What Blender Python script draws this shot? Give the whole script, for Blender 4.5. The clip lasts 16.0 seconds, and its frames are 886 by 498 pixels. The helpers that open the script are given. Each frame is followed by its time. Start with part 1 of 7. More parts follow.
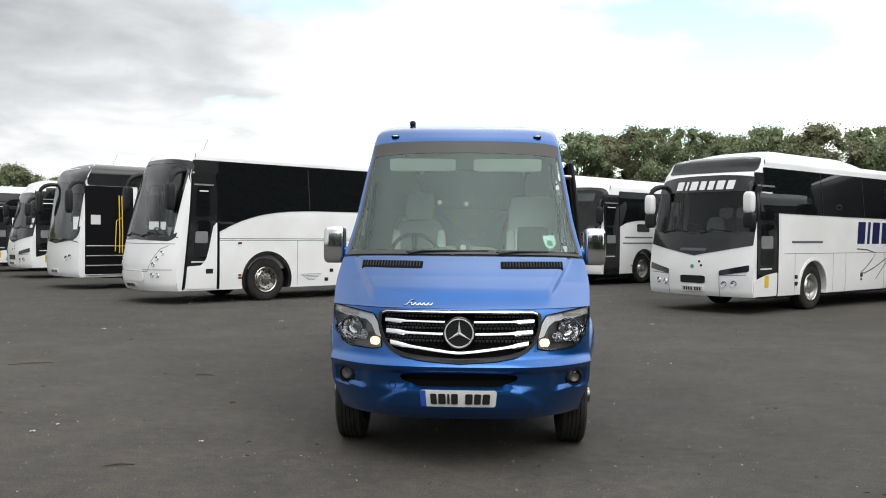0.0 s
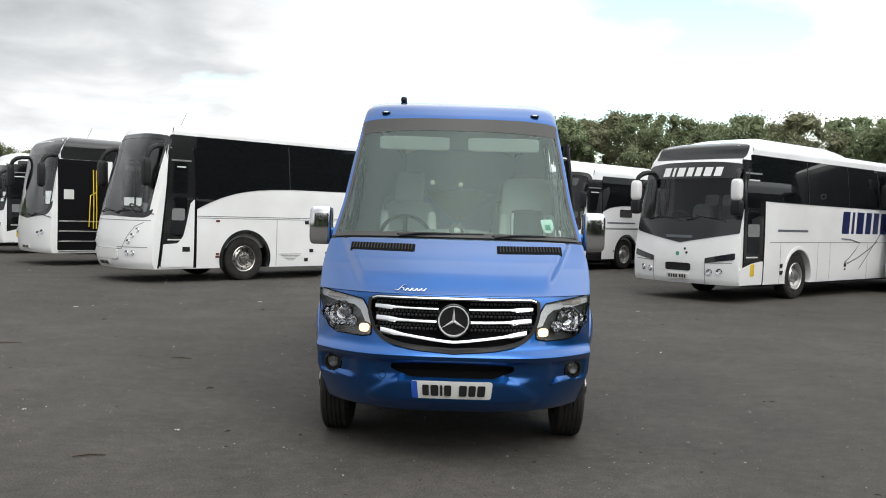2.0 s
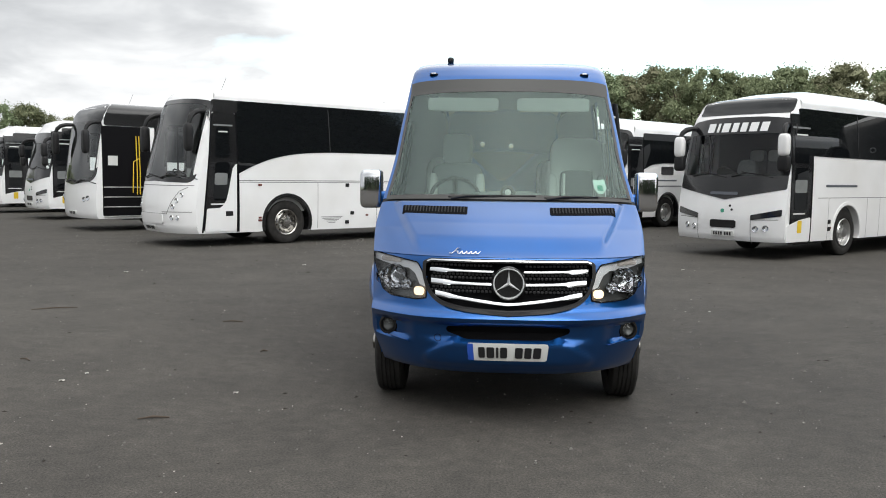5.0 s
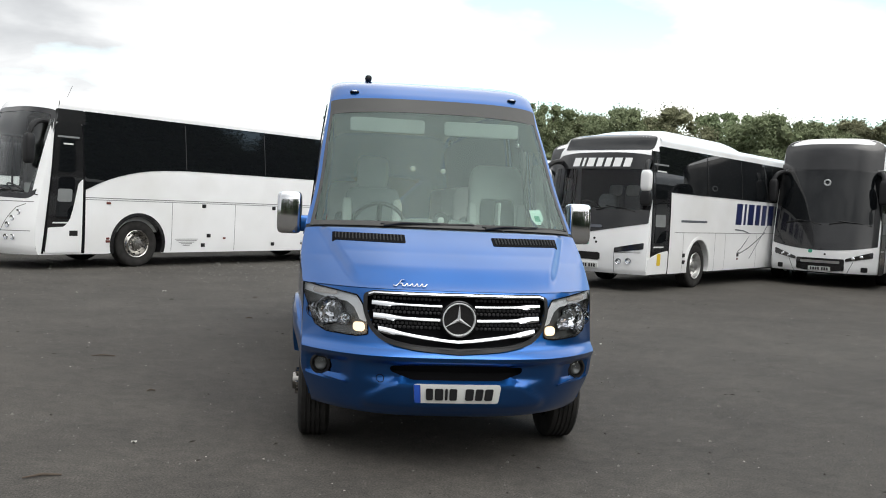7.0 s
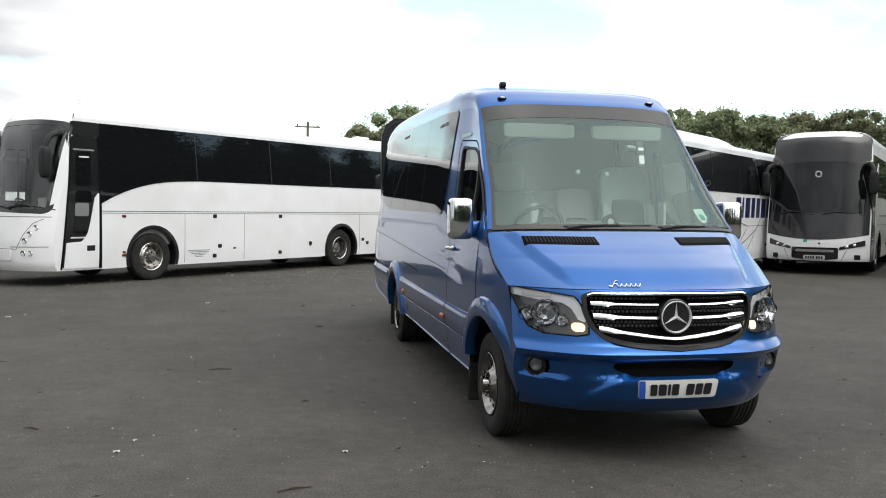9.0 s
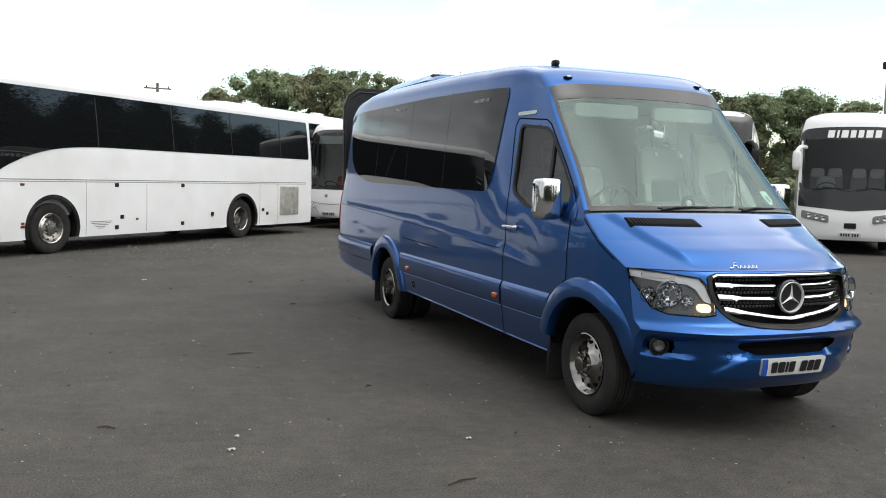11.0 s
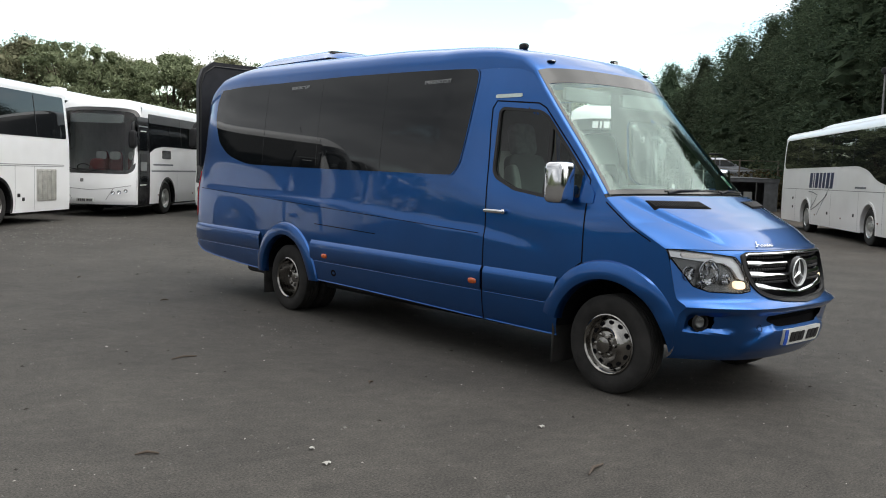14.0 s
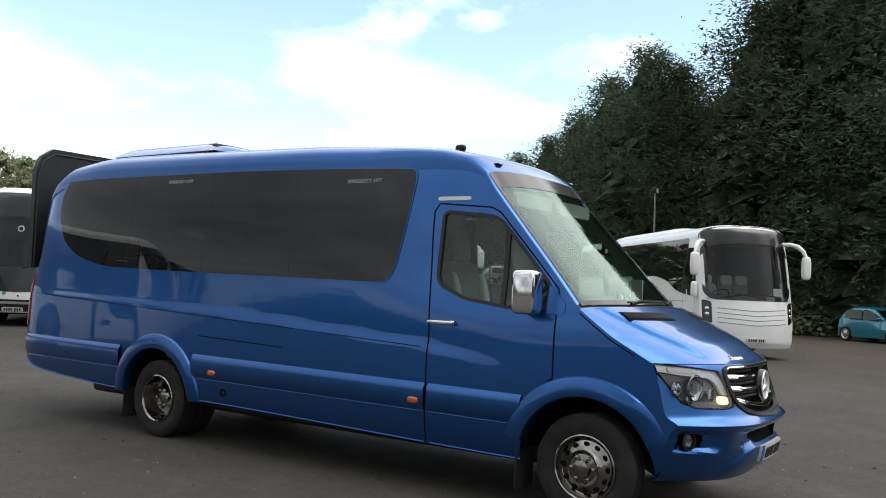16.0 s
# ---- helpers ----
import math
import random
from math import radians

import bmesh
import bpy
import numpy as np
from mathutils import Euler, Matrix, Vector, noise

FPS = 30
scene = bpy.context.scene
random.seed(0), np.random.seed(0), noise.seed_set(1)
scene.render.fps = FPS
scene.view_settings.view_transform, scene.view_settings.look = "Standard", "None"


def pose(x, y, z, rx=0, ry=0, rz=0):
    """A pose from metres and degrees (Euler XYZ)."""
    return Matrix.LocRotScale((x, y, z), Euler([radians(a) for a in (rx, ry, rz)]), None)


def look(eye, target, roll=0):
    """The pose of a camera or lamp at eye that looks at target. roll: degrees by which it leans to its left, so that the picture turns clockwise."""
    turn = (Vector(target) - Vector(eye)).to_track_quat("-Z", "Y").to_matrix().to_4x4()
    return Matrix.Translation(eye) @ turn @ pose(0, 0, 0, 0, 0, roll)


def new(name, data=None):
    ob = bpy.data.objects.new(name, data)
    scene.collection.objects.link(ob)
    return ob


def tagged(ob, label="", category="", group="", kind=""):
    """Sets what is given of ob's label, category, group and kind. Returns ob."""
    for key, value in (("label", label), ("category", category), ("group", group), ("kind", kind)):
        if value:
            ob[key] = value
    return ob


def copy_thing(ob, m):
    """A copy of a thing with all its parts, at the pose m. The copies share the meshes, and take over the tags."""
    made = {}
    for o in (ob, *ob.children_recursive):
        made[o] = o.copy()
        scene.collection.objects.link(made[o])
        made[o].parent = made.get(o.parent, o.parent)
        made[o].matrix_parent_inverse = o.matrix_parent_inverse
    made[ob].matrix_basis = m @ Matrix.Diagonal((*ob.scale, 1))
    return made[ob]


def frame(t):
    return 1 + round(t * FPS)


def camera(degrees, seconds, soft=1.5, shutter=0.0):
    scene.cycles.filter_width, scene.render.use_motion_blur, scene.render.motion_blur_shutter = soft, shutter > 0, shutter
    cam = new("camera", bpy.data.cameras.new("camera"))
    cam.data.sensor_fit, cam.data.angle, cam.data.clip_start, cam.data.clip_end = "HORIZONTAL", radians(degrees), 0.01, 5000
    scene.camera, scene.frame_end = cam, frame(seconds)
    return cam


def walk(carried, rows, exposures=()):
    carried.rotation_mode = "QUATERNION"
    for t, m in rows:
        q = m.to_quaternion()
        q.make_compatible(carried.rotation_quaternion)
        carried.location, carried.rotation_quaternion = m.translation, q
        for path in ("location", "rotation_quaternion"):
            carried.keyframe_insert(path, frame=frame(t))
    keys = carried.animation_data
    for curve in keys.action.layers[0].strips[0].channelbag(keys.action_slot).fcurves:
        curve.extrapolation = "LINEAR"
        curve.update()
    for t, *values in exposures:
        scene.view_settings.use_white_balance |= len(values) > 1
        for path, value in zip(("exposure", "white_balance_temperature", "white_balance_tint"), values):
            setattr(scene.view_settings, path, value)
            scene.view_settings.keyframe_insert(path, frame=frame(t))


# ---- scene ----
cam = camera(54.7, 16.0, soft=1.0)
PATH = [
    (0, (0.147, -5.744, 1.597), (0.057, -3.746, 1.563), 0.5),
    (0.5, (-0.053, -5.549, 1.596), (-0.212, -3.556, 1.549), 1.2),
    (1, (-0.023, -5.44, 1.596), (-0.059, -3.442, 1.499), 1.6),
    (1.5, (0.062, -5.409, 1.598), (0.077, -3.413, 1.463), 1.6),
    (2, (0.02, -5.419, 1.595), (-0.017, -3.421, 1.52), 1.6),
    (2.5, (0.022, -5.441, 1.604), (-0.013, -3.445, 1.48), 1.5),
    (3, (0.044, -5.407, 1.604), (0.042, -3.41, 1.501), 1.3),
    (3.5, (0.054, -5.372, 1.596), (0.043, -3.374, 1.52), 1.1),
    (4, (0.041, -5.414, 1.604), (-0.038, -3.426, 1.398), 0.1),
    (4.2, (0.005, -5.418, 1.617), (-0.13, -3.431, 1.427), 0.3),
    (6.3, (-0.362, -5.362, 1.576), (-0.356, -3.368, 1.428), 2.6),
    (6.5, (-0.457, -5.211, 1.57), (-0.397, -3.214, 1.466), 2.5),
    (7, (-0.771, -4.946, 1.594), (-0.511, -2.965, 1.495), 2.5),
    (7.5, (-1.192, -4.94, 1.585), (-0.829, -2.974, 1.632), 2.3),
    (8, (-1.48, -4.867, 1.548), (-0.994, -2.927, 1.547), 1.4),
    (8.5, (-1.916, -4.714, 1.579), (-1.469, -2.771, 1.425), -0.3),
    (9, (-2.438, -4.797, 1.566), (-2.045, -2.838, 1.475), 0.7),
    (9.2, (-2.591, -4.762, 1.57), (-2.185, -2.81, 1.406), 1.1),
    (11.3, (-4.273, -4.102, 1.619), (-3.504, -2.261, 1.471), 1.3),
    (11.5, (-4.35, -4.076, 1.6), (-3.649, -2.206, 1.498), 1.6),
    (12, (-4.819, -3.927, 1.556), (-3.79, -2.212, 1.546), 3.7),
    (12.5, (-5.066, -3.662, 1.565), (-3.903, -2.037, 1.503), 3.1),
    (13, (-5.225, -3.355, 1.599), (-4.004, -1.787, 1.385), 1.2),
    (13.5, (-5.686, -3.085, 1.569), (-4.392, -1.567, 1.418), 1.8),
    (14, (-5.877, -2.78, 1.538), (-4.555, -1.29, 1.364), 1.8),
    (14.5, (-5.95, -2.433, 1.581), (-4.597, -0.973, 1.393), 1.7),
    (15, (-6.248, -2.119, 1.592), (-4.798, -0.745, 1.492), 1.7),
    (15.5, (-6.327, -1.736, 1.48), (-4.732, -0.536, 1.347), 2.6),
    (16, (-6.258, -1.381, 1.511), (-4.595, -0.273, 1.601), 2.4),
]
walk(cam, [(t, look(eye, target, roll)) for t, eye, target, roll in PATH], [(0, -0.03), (9.2, -0.03), (11.3, -0.03), (14, -0.06), (16, -0.12)])

# ---- sky, sun ----
SUN_ELEV, SUN_ROT = 58.0, 165.0
world = bpy.data.worlds.new("overcast_sky")
scene.world = world
world.use_nodes = True
wn, wl = world.node_tree.nodes, world.node_tree.links
wn.clear()
w_out = wn.new("ShaderNodeOutputWorld")
w_bg = wn.new("ShaderNodeBackground")
w_sky = wn.new("ShaderNodeTexSky")
w_sky.sky_type, w_sky.sun_disc = "NISHITA", False
w_sky.sun_elevation, w_sky.sun_rotation = radians(SUN_ELEV), radians(SUN_ROT)
w_gain = wn.new("ShaderNodeVectorMath"); w_gain.operation = "MULTIPLY"; w_gain.inputs[1].default_value = (0.375, 0.362, 0.30)
w_co = wn.new("ShaderNodeTexCoord")
w_sep = wn.new("ShaderNodeSeparateXYZ")
w_div = wn.new("ShaderNodeMath"); w_div.operation = "ADD"; w_div.inputs[1].default_value = 0.22
w_px = wn.new("ShaderNodeMath"); w_px.operation = "DIVIDE"
w_py = wn.new("ShaderNodeMath"); w_py.operation = "DIVIDE"
w_abs = wn.new("ShaderNodeMath"); w_abs.operation = "ABSOLUTE"
w_cmb = wn.new("ShaderNodeCombineXYZ")
w_n1 = wn.new("ShaderNodeTexNoise"); w_n1.inputs["Scale"].default_value = 1.15; w_n1.inputs["Detail"].default_value = 7; w_n1.inputs["Roughness"].default_value = 0.52
w_n2 = wn.new("ShaderNodeTexNoise"); w_n2.inputs["Scale"].default_value = 0.8; w_n2.inputs["Detail"].default_value = 6; w_n2.inputs["Roughness"].default_value = 0.52
w_r1 = wn.new("ShaderNodeValToRGB")
w_r2 = wn.new("ShaderNodeValToRGB")
w_mix = wn.new("ShaderNodeMixRGB")
wl.new(w_co.outputs["Generated"], w_sep.inputs[0])
wl.new(w_sep.outputs["Z"], w_abs.inputs[0]); wl.new(w_abs.outputs[0], w_div.inputs[0])
wl.new(w_sep.outputs["X"], w_px.inputs[0]); wl.new(w_div.outputs[0], w_px.inputs[1])
wl.new(w_sep.outputs["Y"], w_py.inputs[0]); wl.new(w_div.outputs[0], w_py.inputs[1])
wl.new(w_px.outputs[0], w_cmb.inputs[0]); wl.new(w_py.outputs[0], w_cmb.inputs[1])
wl.new(w_cmb.outputs[0], w_n1.inputs["Vector"]); wl.new(w_cmb.outputs[0], w_n2.inputs["Vector"])
# cover: more cloud towards -x, open blue towards +x
w_cov = wn.new("ShaderNodeMath"); w_cov.operation = "MULTIPLY_ADD"; w_cov.inputs[1].default_value = -0.20
w_cvy = wn.new("ShaderNodeMath"); w_cvy.operation = "MULTIPLY_ADD"; w_cvy.inputs[1].default_value = -0.14
wl.new(w_sep.outputs["Y"], w_cvy.inputs[0]); wl.new(w_n1.outputs["Fac"], w_cvy.inputs[2])
wl.new(w_sep.outputs["X"], w_cov.inputs[0]); wl.new(w_cvy.outputs[0], w_cov.inputs[2])
w_cvz = wn.new("ShaderNodeMath"); w_cvz.operation = "MULTIPLY_ADD"; w_cvz.inputs[1].default_value = 0.28
w_cvc = wn.new("ShaderNodeMath"); w_cvc.operation = "SUBTRACT"; w_cvc.inputs[1].default_value = 0.06
wl.new(w_sep.outputs["Z"], w_cvz.inputs[0]); wl.new(w_cov.outputs[0], w_cvz.inputs[2]); wl.new(w_cvz.outputs[0], w_cvc.inputs[0])
wl.new(w_cvc.outputs[0], w_r1.inputs["Fac"])
w_r1.color_ramp.elements[0].position, w_r1.color_ramp.elements[0].color = 0.28, (0, 0, 0, 1)
w_r1.color_ramp.elements[1].position, w_r1.color_ramp.elements[1].color = 0.41, (1, 1, 1, 1)
# cloud tone: grey bellies and white tops, greyer towards -x
w_tone = wn.new("ShaderNodeMath"); w_tone.operation = "MULTIPLY_ADD"; w_tone.inputs[1].default_value = 0.13
w_n3 = wn.new("ShaderNodeTexNoise"); w_n3.inputs["Scale"].default_value = 2.3; w_n3.inputs["Detail"].default_value = 5; w_n3.inputs["Roughness"].default_value = 0.5; w_n3.inputs["Distortion"].default_value = 0.5
wl.new(w_cmb.outputs[0], w_n3.inputs["Vector"])
w_fin = wn.new("ShaderNodeMath"); w_fin.operation = "MULTIPLY_ADD"; w_fin.inputs[1].default_value = 0.46
w_off = wn.new("ShaderNodeMath"); w_off.operation = "SUBTRACT"; w_off.inputs[1].default_value = 0.23
wl.new(w_n3.outputs["Fac"], w_fin.inputs[0]); wl.new(w_n2.outputs["Fac"], w_fin.inputs[2]); wl.new(w_fin.outputs[0], w_off.inputs[0])
wl.new(w_sep.outputs["X"], w_tone.inputs[0]); wl.new(w_off.outputs[0], w_tone.inputs[2])
w_neg = wn.new("ShaderNodeMath"); w_neg.operation = "MINIMUM"; w_neg.inputs[1].default_value = 0.0
w_gry = wn.new("ShaderNodeMath"); w_gry.operation = "MULTIPLY_ADD"; w_gry.inputs[1].default_value = 0.47
w_far = wn.new("ShaderNodeMath"); w_far.operation = "MAXIMUM"; w_far.inputs[1].default_value = -0.45
wl.new(w_sep.outputs["X"], w_far.inputs[0]); wl.new(w_far.outputs[0], w_neg.inputs[0]); wl.new(w_neg.outputs[0], w_gry.inputs[0]); wl.new(w_tone.outputs[0], w_gry.inputs[2])
wl.new(w_gry.outputs[0], w_r2.inputs["Fac"])
w_r2.color_ramp.elements[0].position, w_r2.color_ramp.elements[0].color = 0.02, (0.40, 0.42, 0.445, 1)
w_r2.color_ramp.elements[1].position, w_r2.color_ramp.elements[1].color = 0.52, (1.5, 1.51, 1.5, 1)
w_low = w_r2.color_ramp.elements.new(0.24); w_low.color = (0.78, 0.80, 0.82, 1)
w_top = w_r2.color_ramp.elements.new(0.70); w_top.color = (2.7, 2.7, 2.65, 1)
wl.new(w_sky.outputs[0], w_gain.inputs[0])
wl.new(w_r1.outputs[0], w_mix.inputs[0]); wl.new(w_gain.outputs[0], w_mix.inputs[1]); wl.new(w_r2.outputs[0], w_mix.inputs[2])
w_zen = wn.new("ShaderNodeMapRange"); w_zen.interpolation_type = "SMOOTHSTEP"
w_zen.inputs[1].default_value, w_zen.inputs[2].default_value, w_zen.inputs[3].default_value, w_zen.inputs[4].default_value = 0.30, 0.95, 1.0, 1.45
w_mul = wn.new("ShaderNodeVectorMath"); w_mul.operation = "SCALE"
wl.new(w_sep.outputs["Z"], w_zen.inputs[0]); wl.new(w_mix.outputs[0], w_mul.inputs[0]); wl.new(w_zen.outputs[0], w_mul.inputs["Scale"])
wl.new(w_mul.outputs[0], w_bg.inputs["Color"]); w_bg.inputs["Strength"].default_value = 1.0
wl.new(w_bg.outputs[0], w_out.inputs["Surface"])

sun_data = bpy.data.lights.new("sun", "SUN")
sun_data.energy, sun_data.angle, sun_data.color = 0.68, radians(40), (1.0, 0.96, 0.9)
sun = new("sun", sun_data)
se, sr = radians(SUN_ELEV), radians(SUN_ROT)
sun.matrix_world = look((math.sin(sr) * math.cos(se) * 50, math.cos(sr) * math.cos(se) * 50, math.sin(se) * 50), (0, 0, 0))


# ---- materials ----
def material(name, colour, rough=0.5, metal=0.0, coat=0.0, vary=0.0, scale=4.0, bump=0.0, bump_scale=60.0, spec=0.5, dirt=None, rough_vary=0.0, emit=0.0):
    m = bpy.data.materials.new(name)
    m.use_nodes = True
    n, l = m.node_tree.nodes, m.node_tree.links
    b = n["Principled BSDF"]
    b.inputs["Base Color"].default_value = (*colour, 1)
    b.inputs["Roughness"].default_value, b.inputs["Metallic"].default_value = rough, metal
    b.inputs["Coat Weight"].default_value, b.inputs["Coat Roughness"].default_value = coat, 0.03
    b.inputs["Specular IOR Level"].default_value = spec
    if emit:
        b.inputs["Emission Color"].default_value = (*colour, 1)
        b.inputs["Emission Strength"].default_value = emit
    co = n.new("ShaderNodeTexCoord")
    if vary:
        t = n.new("ShaderNodeTexNoise"); t.inputs["Scale"].default_value = scale; t.inputs["Detail"].default_value = 6
        l.new(co.outputs["Object"], t.inputs["Vector"])
        r = n.new("ShaderNodeMapRange"); r.inputs[1].default_value, r.inputs[2].default_value = 0.3, 0.7
        r.inputs[3].default_value, r.inputs[4].default_value = 1 - vary, 1 + vary
        l.new(t.outputs["Fac"], r.inputs[0])
        x = n.new("ShaderNodeVectorMath"); x.operation = "SCALE"; x.inputs[0].default_value = colour
        l.new(r.outputs[0], x.inputs["Scale"])
        last = x.outputs[0]
        if dirt:
            t2 = n.new("ShaderNodeTexNoise"); t2.inputs["Scale"].default_value = scale * 0.35; t2.inputs["Detail"].default_value = 8
            l.new(co.outputs["Object"], t2.inputs["Vector"])
            r2 = n.new("ShaderNodeMapRange"); r2.inputs[1].default_value, r2.inputs[2].default_value, r2.inputs[4].default_value = 0.48, 0.75, 0.5
            l.new(t2.outputs["Fac"], r2.inputs[0])
            mx = n.new("ShaderNodeMixRGB"); mx.inputs[2].default_value = (*dirt, 1)
            l.new(r2.outputs[0], mx.inputs[0]); l.new(last, mx.inputs[1]); last = mx.outputs[0]
        l.new(last, b.inputs["Base Color"])
        if rough_vary:
            r3 = n.new("ShaderNodeMapRange"); r3.inputs[1].default_value, r3.inputs[2].default_value = 0.3, 0.7
            r3.inputs[3].default_value, r3.inputs[4].default_value = rough - rough_vary, rough + rough_vary
            l.new(t.outputs["Fac"], r3.inputs[0]); l.new(r3.outputs[0], b.inputs["Roughness"])
    if bump:
        t = n.new("ShaderNodeTexNoise"); t.inputs["Scale"].default_value = bump_scale; t.inputs["Detail"].default_value = 4
        l.new(co.outputs["Object"], t.inputs["Vector"])
        u = n.new("ShaderNodeBump"); u.inputs["Strength"].default_value = bump; u.inputs["Distance"].default_value = 0.01
        l.new(t.outputs["Fac"], u.inputs["Height"]); l.new(u.outputs[0], b.inputs["Normal"])
    return m


def thin_glass(name, tint, ior=1.5, rough=0.0, wave=0.0, gloss=(1, 1, 1)):
    """A pane: clear or tinted, with the mirror image of the sky in it."""
    m = bpy.data.materials.new(name)
    m.use_nodes = True
    n, l = m.node_tree.nodes, m.node_tree.links
    n.clear()
    o = n.new("ShaderNodeOutputMaterial"); mix = n.new("ShaderNodeMixShader")
    tr = n.new("ShaderNodeBsdfTransparent"); gl = n.new("ShaderNodeBsdfGlossy"); fr = n.new("ShaderNodeFresnel")
    tr.inputs[0].default_value = (*tint, 1); gl.inputs[0].default_value = (*gloss, 1); gl.inputs["Roughness"].default_value = rough; fr.inputs["IOR"].default_value = ior
    if wave:
        co = n.new("ShaderNodeTexCoord"); t = n.new("ShaderNodeTexNoise"); t.inputs["Scale"].default_value = 1.2; t.inputs["Detail"].default_value = 1
        u = n.new("ShaderNodeBump"); u.inputs["Strength"].default_value = wave; u.inputs["Distance"].default_value = 0.02
        l.new(co.outputs["Object"], t.inputs["Vector"]); l.new(t.outputs["Fac"], u.inputs["Height"])
        l.new(u.outputs[0], gl.inputs["Normal"]); l.new(u.outputs[0], fr.inputs["Normal"])
    l.new(fr.outputs[0], mix.inputs[0]); l.new(tr.outputs[0], mix.inputs[1]); l.new(gl.outputs[0], mix.inputs[2])
    l.new(mix.outputs[0], o.inputs["Surface"])
    return m


M = {}
M["blue"] = material("metallic_blue_paint", (0.0098, 0.094, 0.328), 0.32, 0.92, 1.0, 0.05, 3.0)
M["blue"].node_tree.nodes["Principled BSDF"].inputs["Coat IOR"].default_value = 1.43
M["blue"].node_tree.nodes["Principled BSDF"].inputs["Coat Roughness"].default_value = 0.03
M["white"] = material("white_coach_paint", (0.84, 0.845, 0.85), 0.3, 0.0, 0.5, 0.03, 1.5, dirt=(0.66, 0.65, 0.62))
M["white2"] = material("bright_white_paint", (0.84, 0.84, 0.84), 0.28, 0.0, 0.5, 0.02, 1.5)
M["black"] = material("gloss_black_paint", (0.012, 0.012, 0.013), 0.18, 0.0, 0.4, 0.1, 2.0)
M["plastic"] = material("black_plastic", (0.016, 0.016, 0.017), 0.45, 0.0, 0.0, 0.2, 8.0, 0.1, 200, spec=0.25)
M["frit"] = material("dark_screen_border", (0.040, 0.040, 0.038), 0.12, spec=0.5)
M["rubber"] = material("tyre_rubber", (0.022, 0.021, 0.020), 0.85, 0.0, 0.0, 0.35, 9.0, 0.25, 60, 0.3)
M["seal"] = material("rubber_seal", (0.012, 0.012, 0.012), 0.6)
M["chrome"] = material("chrome", (0.74, 0.75, 0.77), 0.08, 1.0)
M["steel"] = material("wheel_steel", (0.55, 0.55, 0.54), 0.28, 0.9, 0.0, 0.15, 6.0)
M["rusty"] = material("weathered_wheel_steel", (0.29, 0.28, 0.265), 0.12, 1.0, 0.0, 0.3, 10.0)
M["worn"] = material("worn_wheel_steel", (0.44, 0.43, 0.41), 0.22, 0.95, 0.0, 0.2, 10.0)
# Near-black for panel gaps and for shade drawn as flat strips and panels.
M["gap"] = material("gap_and_shade_black", (0.007, 0.007, 0.008), 0.8, spec=0.05)
M["greygap"] = material("grey_panel_gap", (0.18, 0.18, 0.18), 0.7)
M["dark_glass"] = material("privacy_glass", (0.006, 0.007, 0.008), 0.02, 0.0, 0.0, 0.0, spec=0.45)
M["glass"] = thin_glass("windscreen_glass", (0.80, 0.92, 0.87), 1.84, gloss=(0.82, 1.0, 0.94))
M["door_glass"] = thin_glass("door_glass", (0.38, 0.47, 0.43), 1.5)
M["lamp_silver"] = material("lamp_housing_silver", (0.14, 0.144, 0.142), 0.22, 0.35)
M["lamp_bright"] = material("satin_lamp_silver", (0.78, 0.79, 0.80), 0.35, 0.35)
M["lens"] = thin_glass("lamp_lens", (0.94, 0.95, 0.96), 1.35)
M["coach_glass"] = thin_glass("coach_windscreen_glass", (0.90, 0.94, 0.93), 1.45, wave=0.25)
M["sky_glass"] = thin_glass("bright_windscreen_glass", (0.90, 0.94, 0.93), 1.75, wave=0.25)
M["cloth"] = material("grey_seat_cloth", (0.28, 0.29, 0.29), 0.9, 0, 0, 0.15, 20, 0.3, 150)
M["pale_leather"] = material("pale_grey_leather", (0.62, 0.62, 0.60), 0.5, 0, 0, 0.08, 8, 0.1, 90)
M["trim"] = material("grey_interior_trim", (0.17, 0.18, 0.18), 0.7, 0, 0, 0.1, 5)
M["lining"] = material("pale_headlining", (0.42, 0.43, 0.42), 0.9, 0, 0, 0.1, 5)
M["dash"] = material("dark_dashboard", (0.09, 0.095, 0.098), 0.65, 0, 0, 0.1, 9, 0.15, 160)
M["orange"] = material("amber_lens", (0.52, 0.095, 0.018), 0.15, 0, 0.5)
M["amber_clear"] = material("smoky_clear_lens", (0.62, 0.58, 0.54), 0.2, 0.5, 0.5)
M["dark_chrome"] = material("dark_chrome", (0.20, 0.21, 0.23), 0.12, 1.0)
M["dull_red"] = material("dull_red_reflector", (0.12, 0.025, 0.018), 0.3)
M["red"] = material("red_lens", (0.45, 0.015, 0.015), 0.15, 0, 0.5)
M["glow"] = material("daytime_lamp", (1.0, 0.80, 0.55), 0.3, emit=1.2)
M["plate_white"] = material("white_plate", (0.62, 0.63, 0.61), 0.35, vary=0.04)
M["plate_blue"] = material("plate_blue_band", (0.02, 0.08, 0.42), 0.35)
M["ink"] = material("black_ink", (0.012, 0.012, 0.014), 0.5)
M["navy"] = material("navy_lettering", (0.013, 0.020, 0.085), 0.35, 0, 0.3)
M["grey_line"] = material("grey_stripe", (0.10, 0.11, 0.13), 0.4)
M["sticker"] = material("pale_sticker", (0.62, 0.72, 0.68), 0.5, vary=0.1, scale=20)
M["green"] = material("green_print", (0.05, 0.30, 0.20), 0.5)
M["grey_text"] = material("pale_print", (0.42, 0.43, 0.44), 0.5)
M["yellow"] = material("yellow_rail", (0.72, 0.50, 0.03), 0.4)
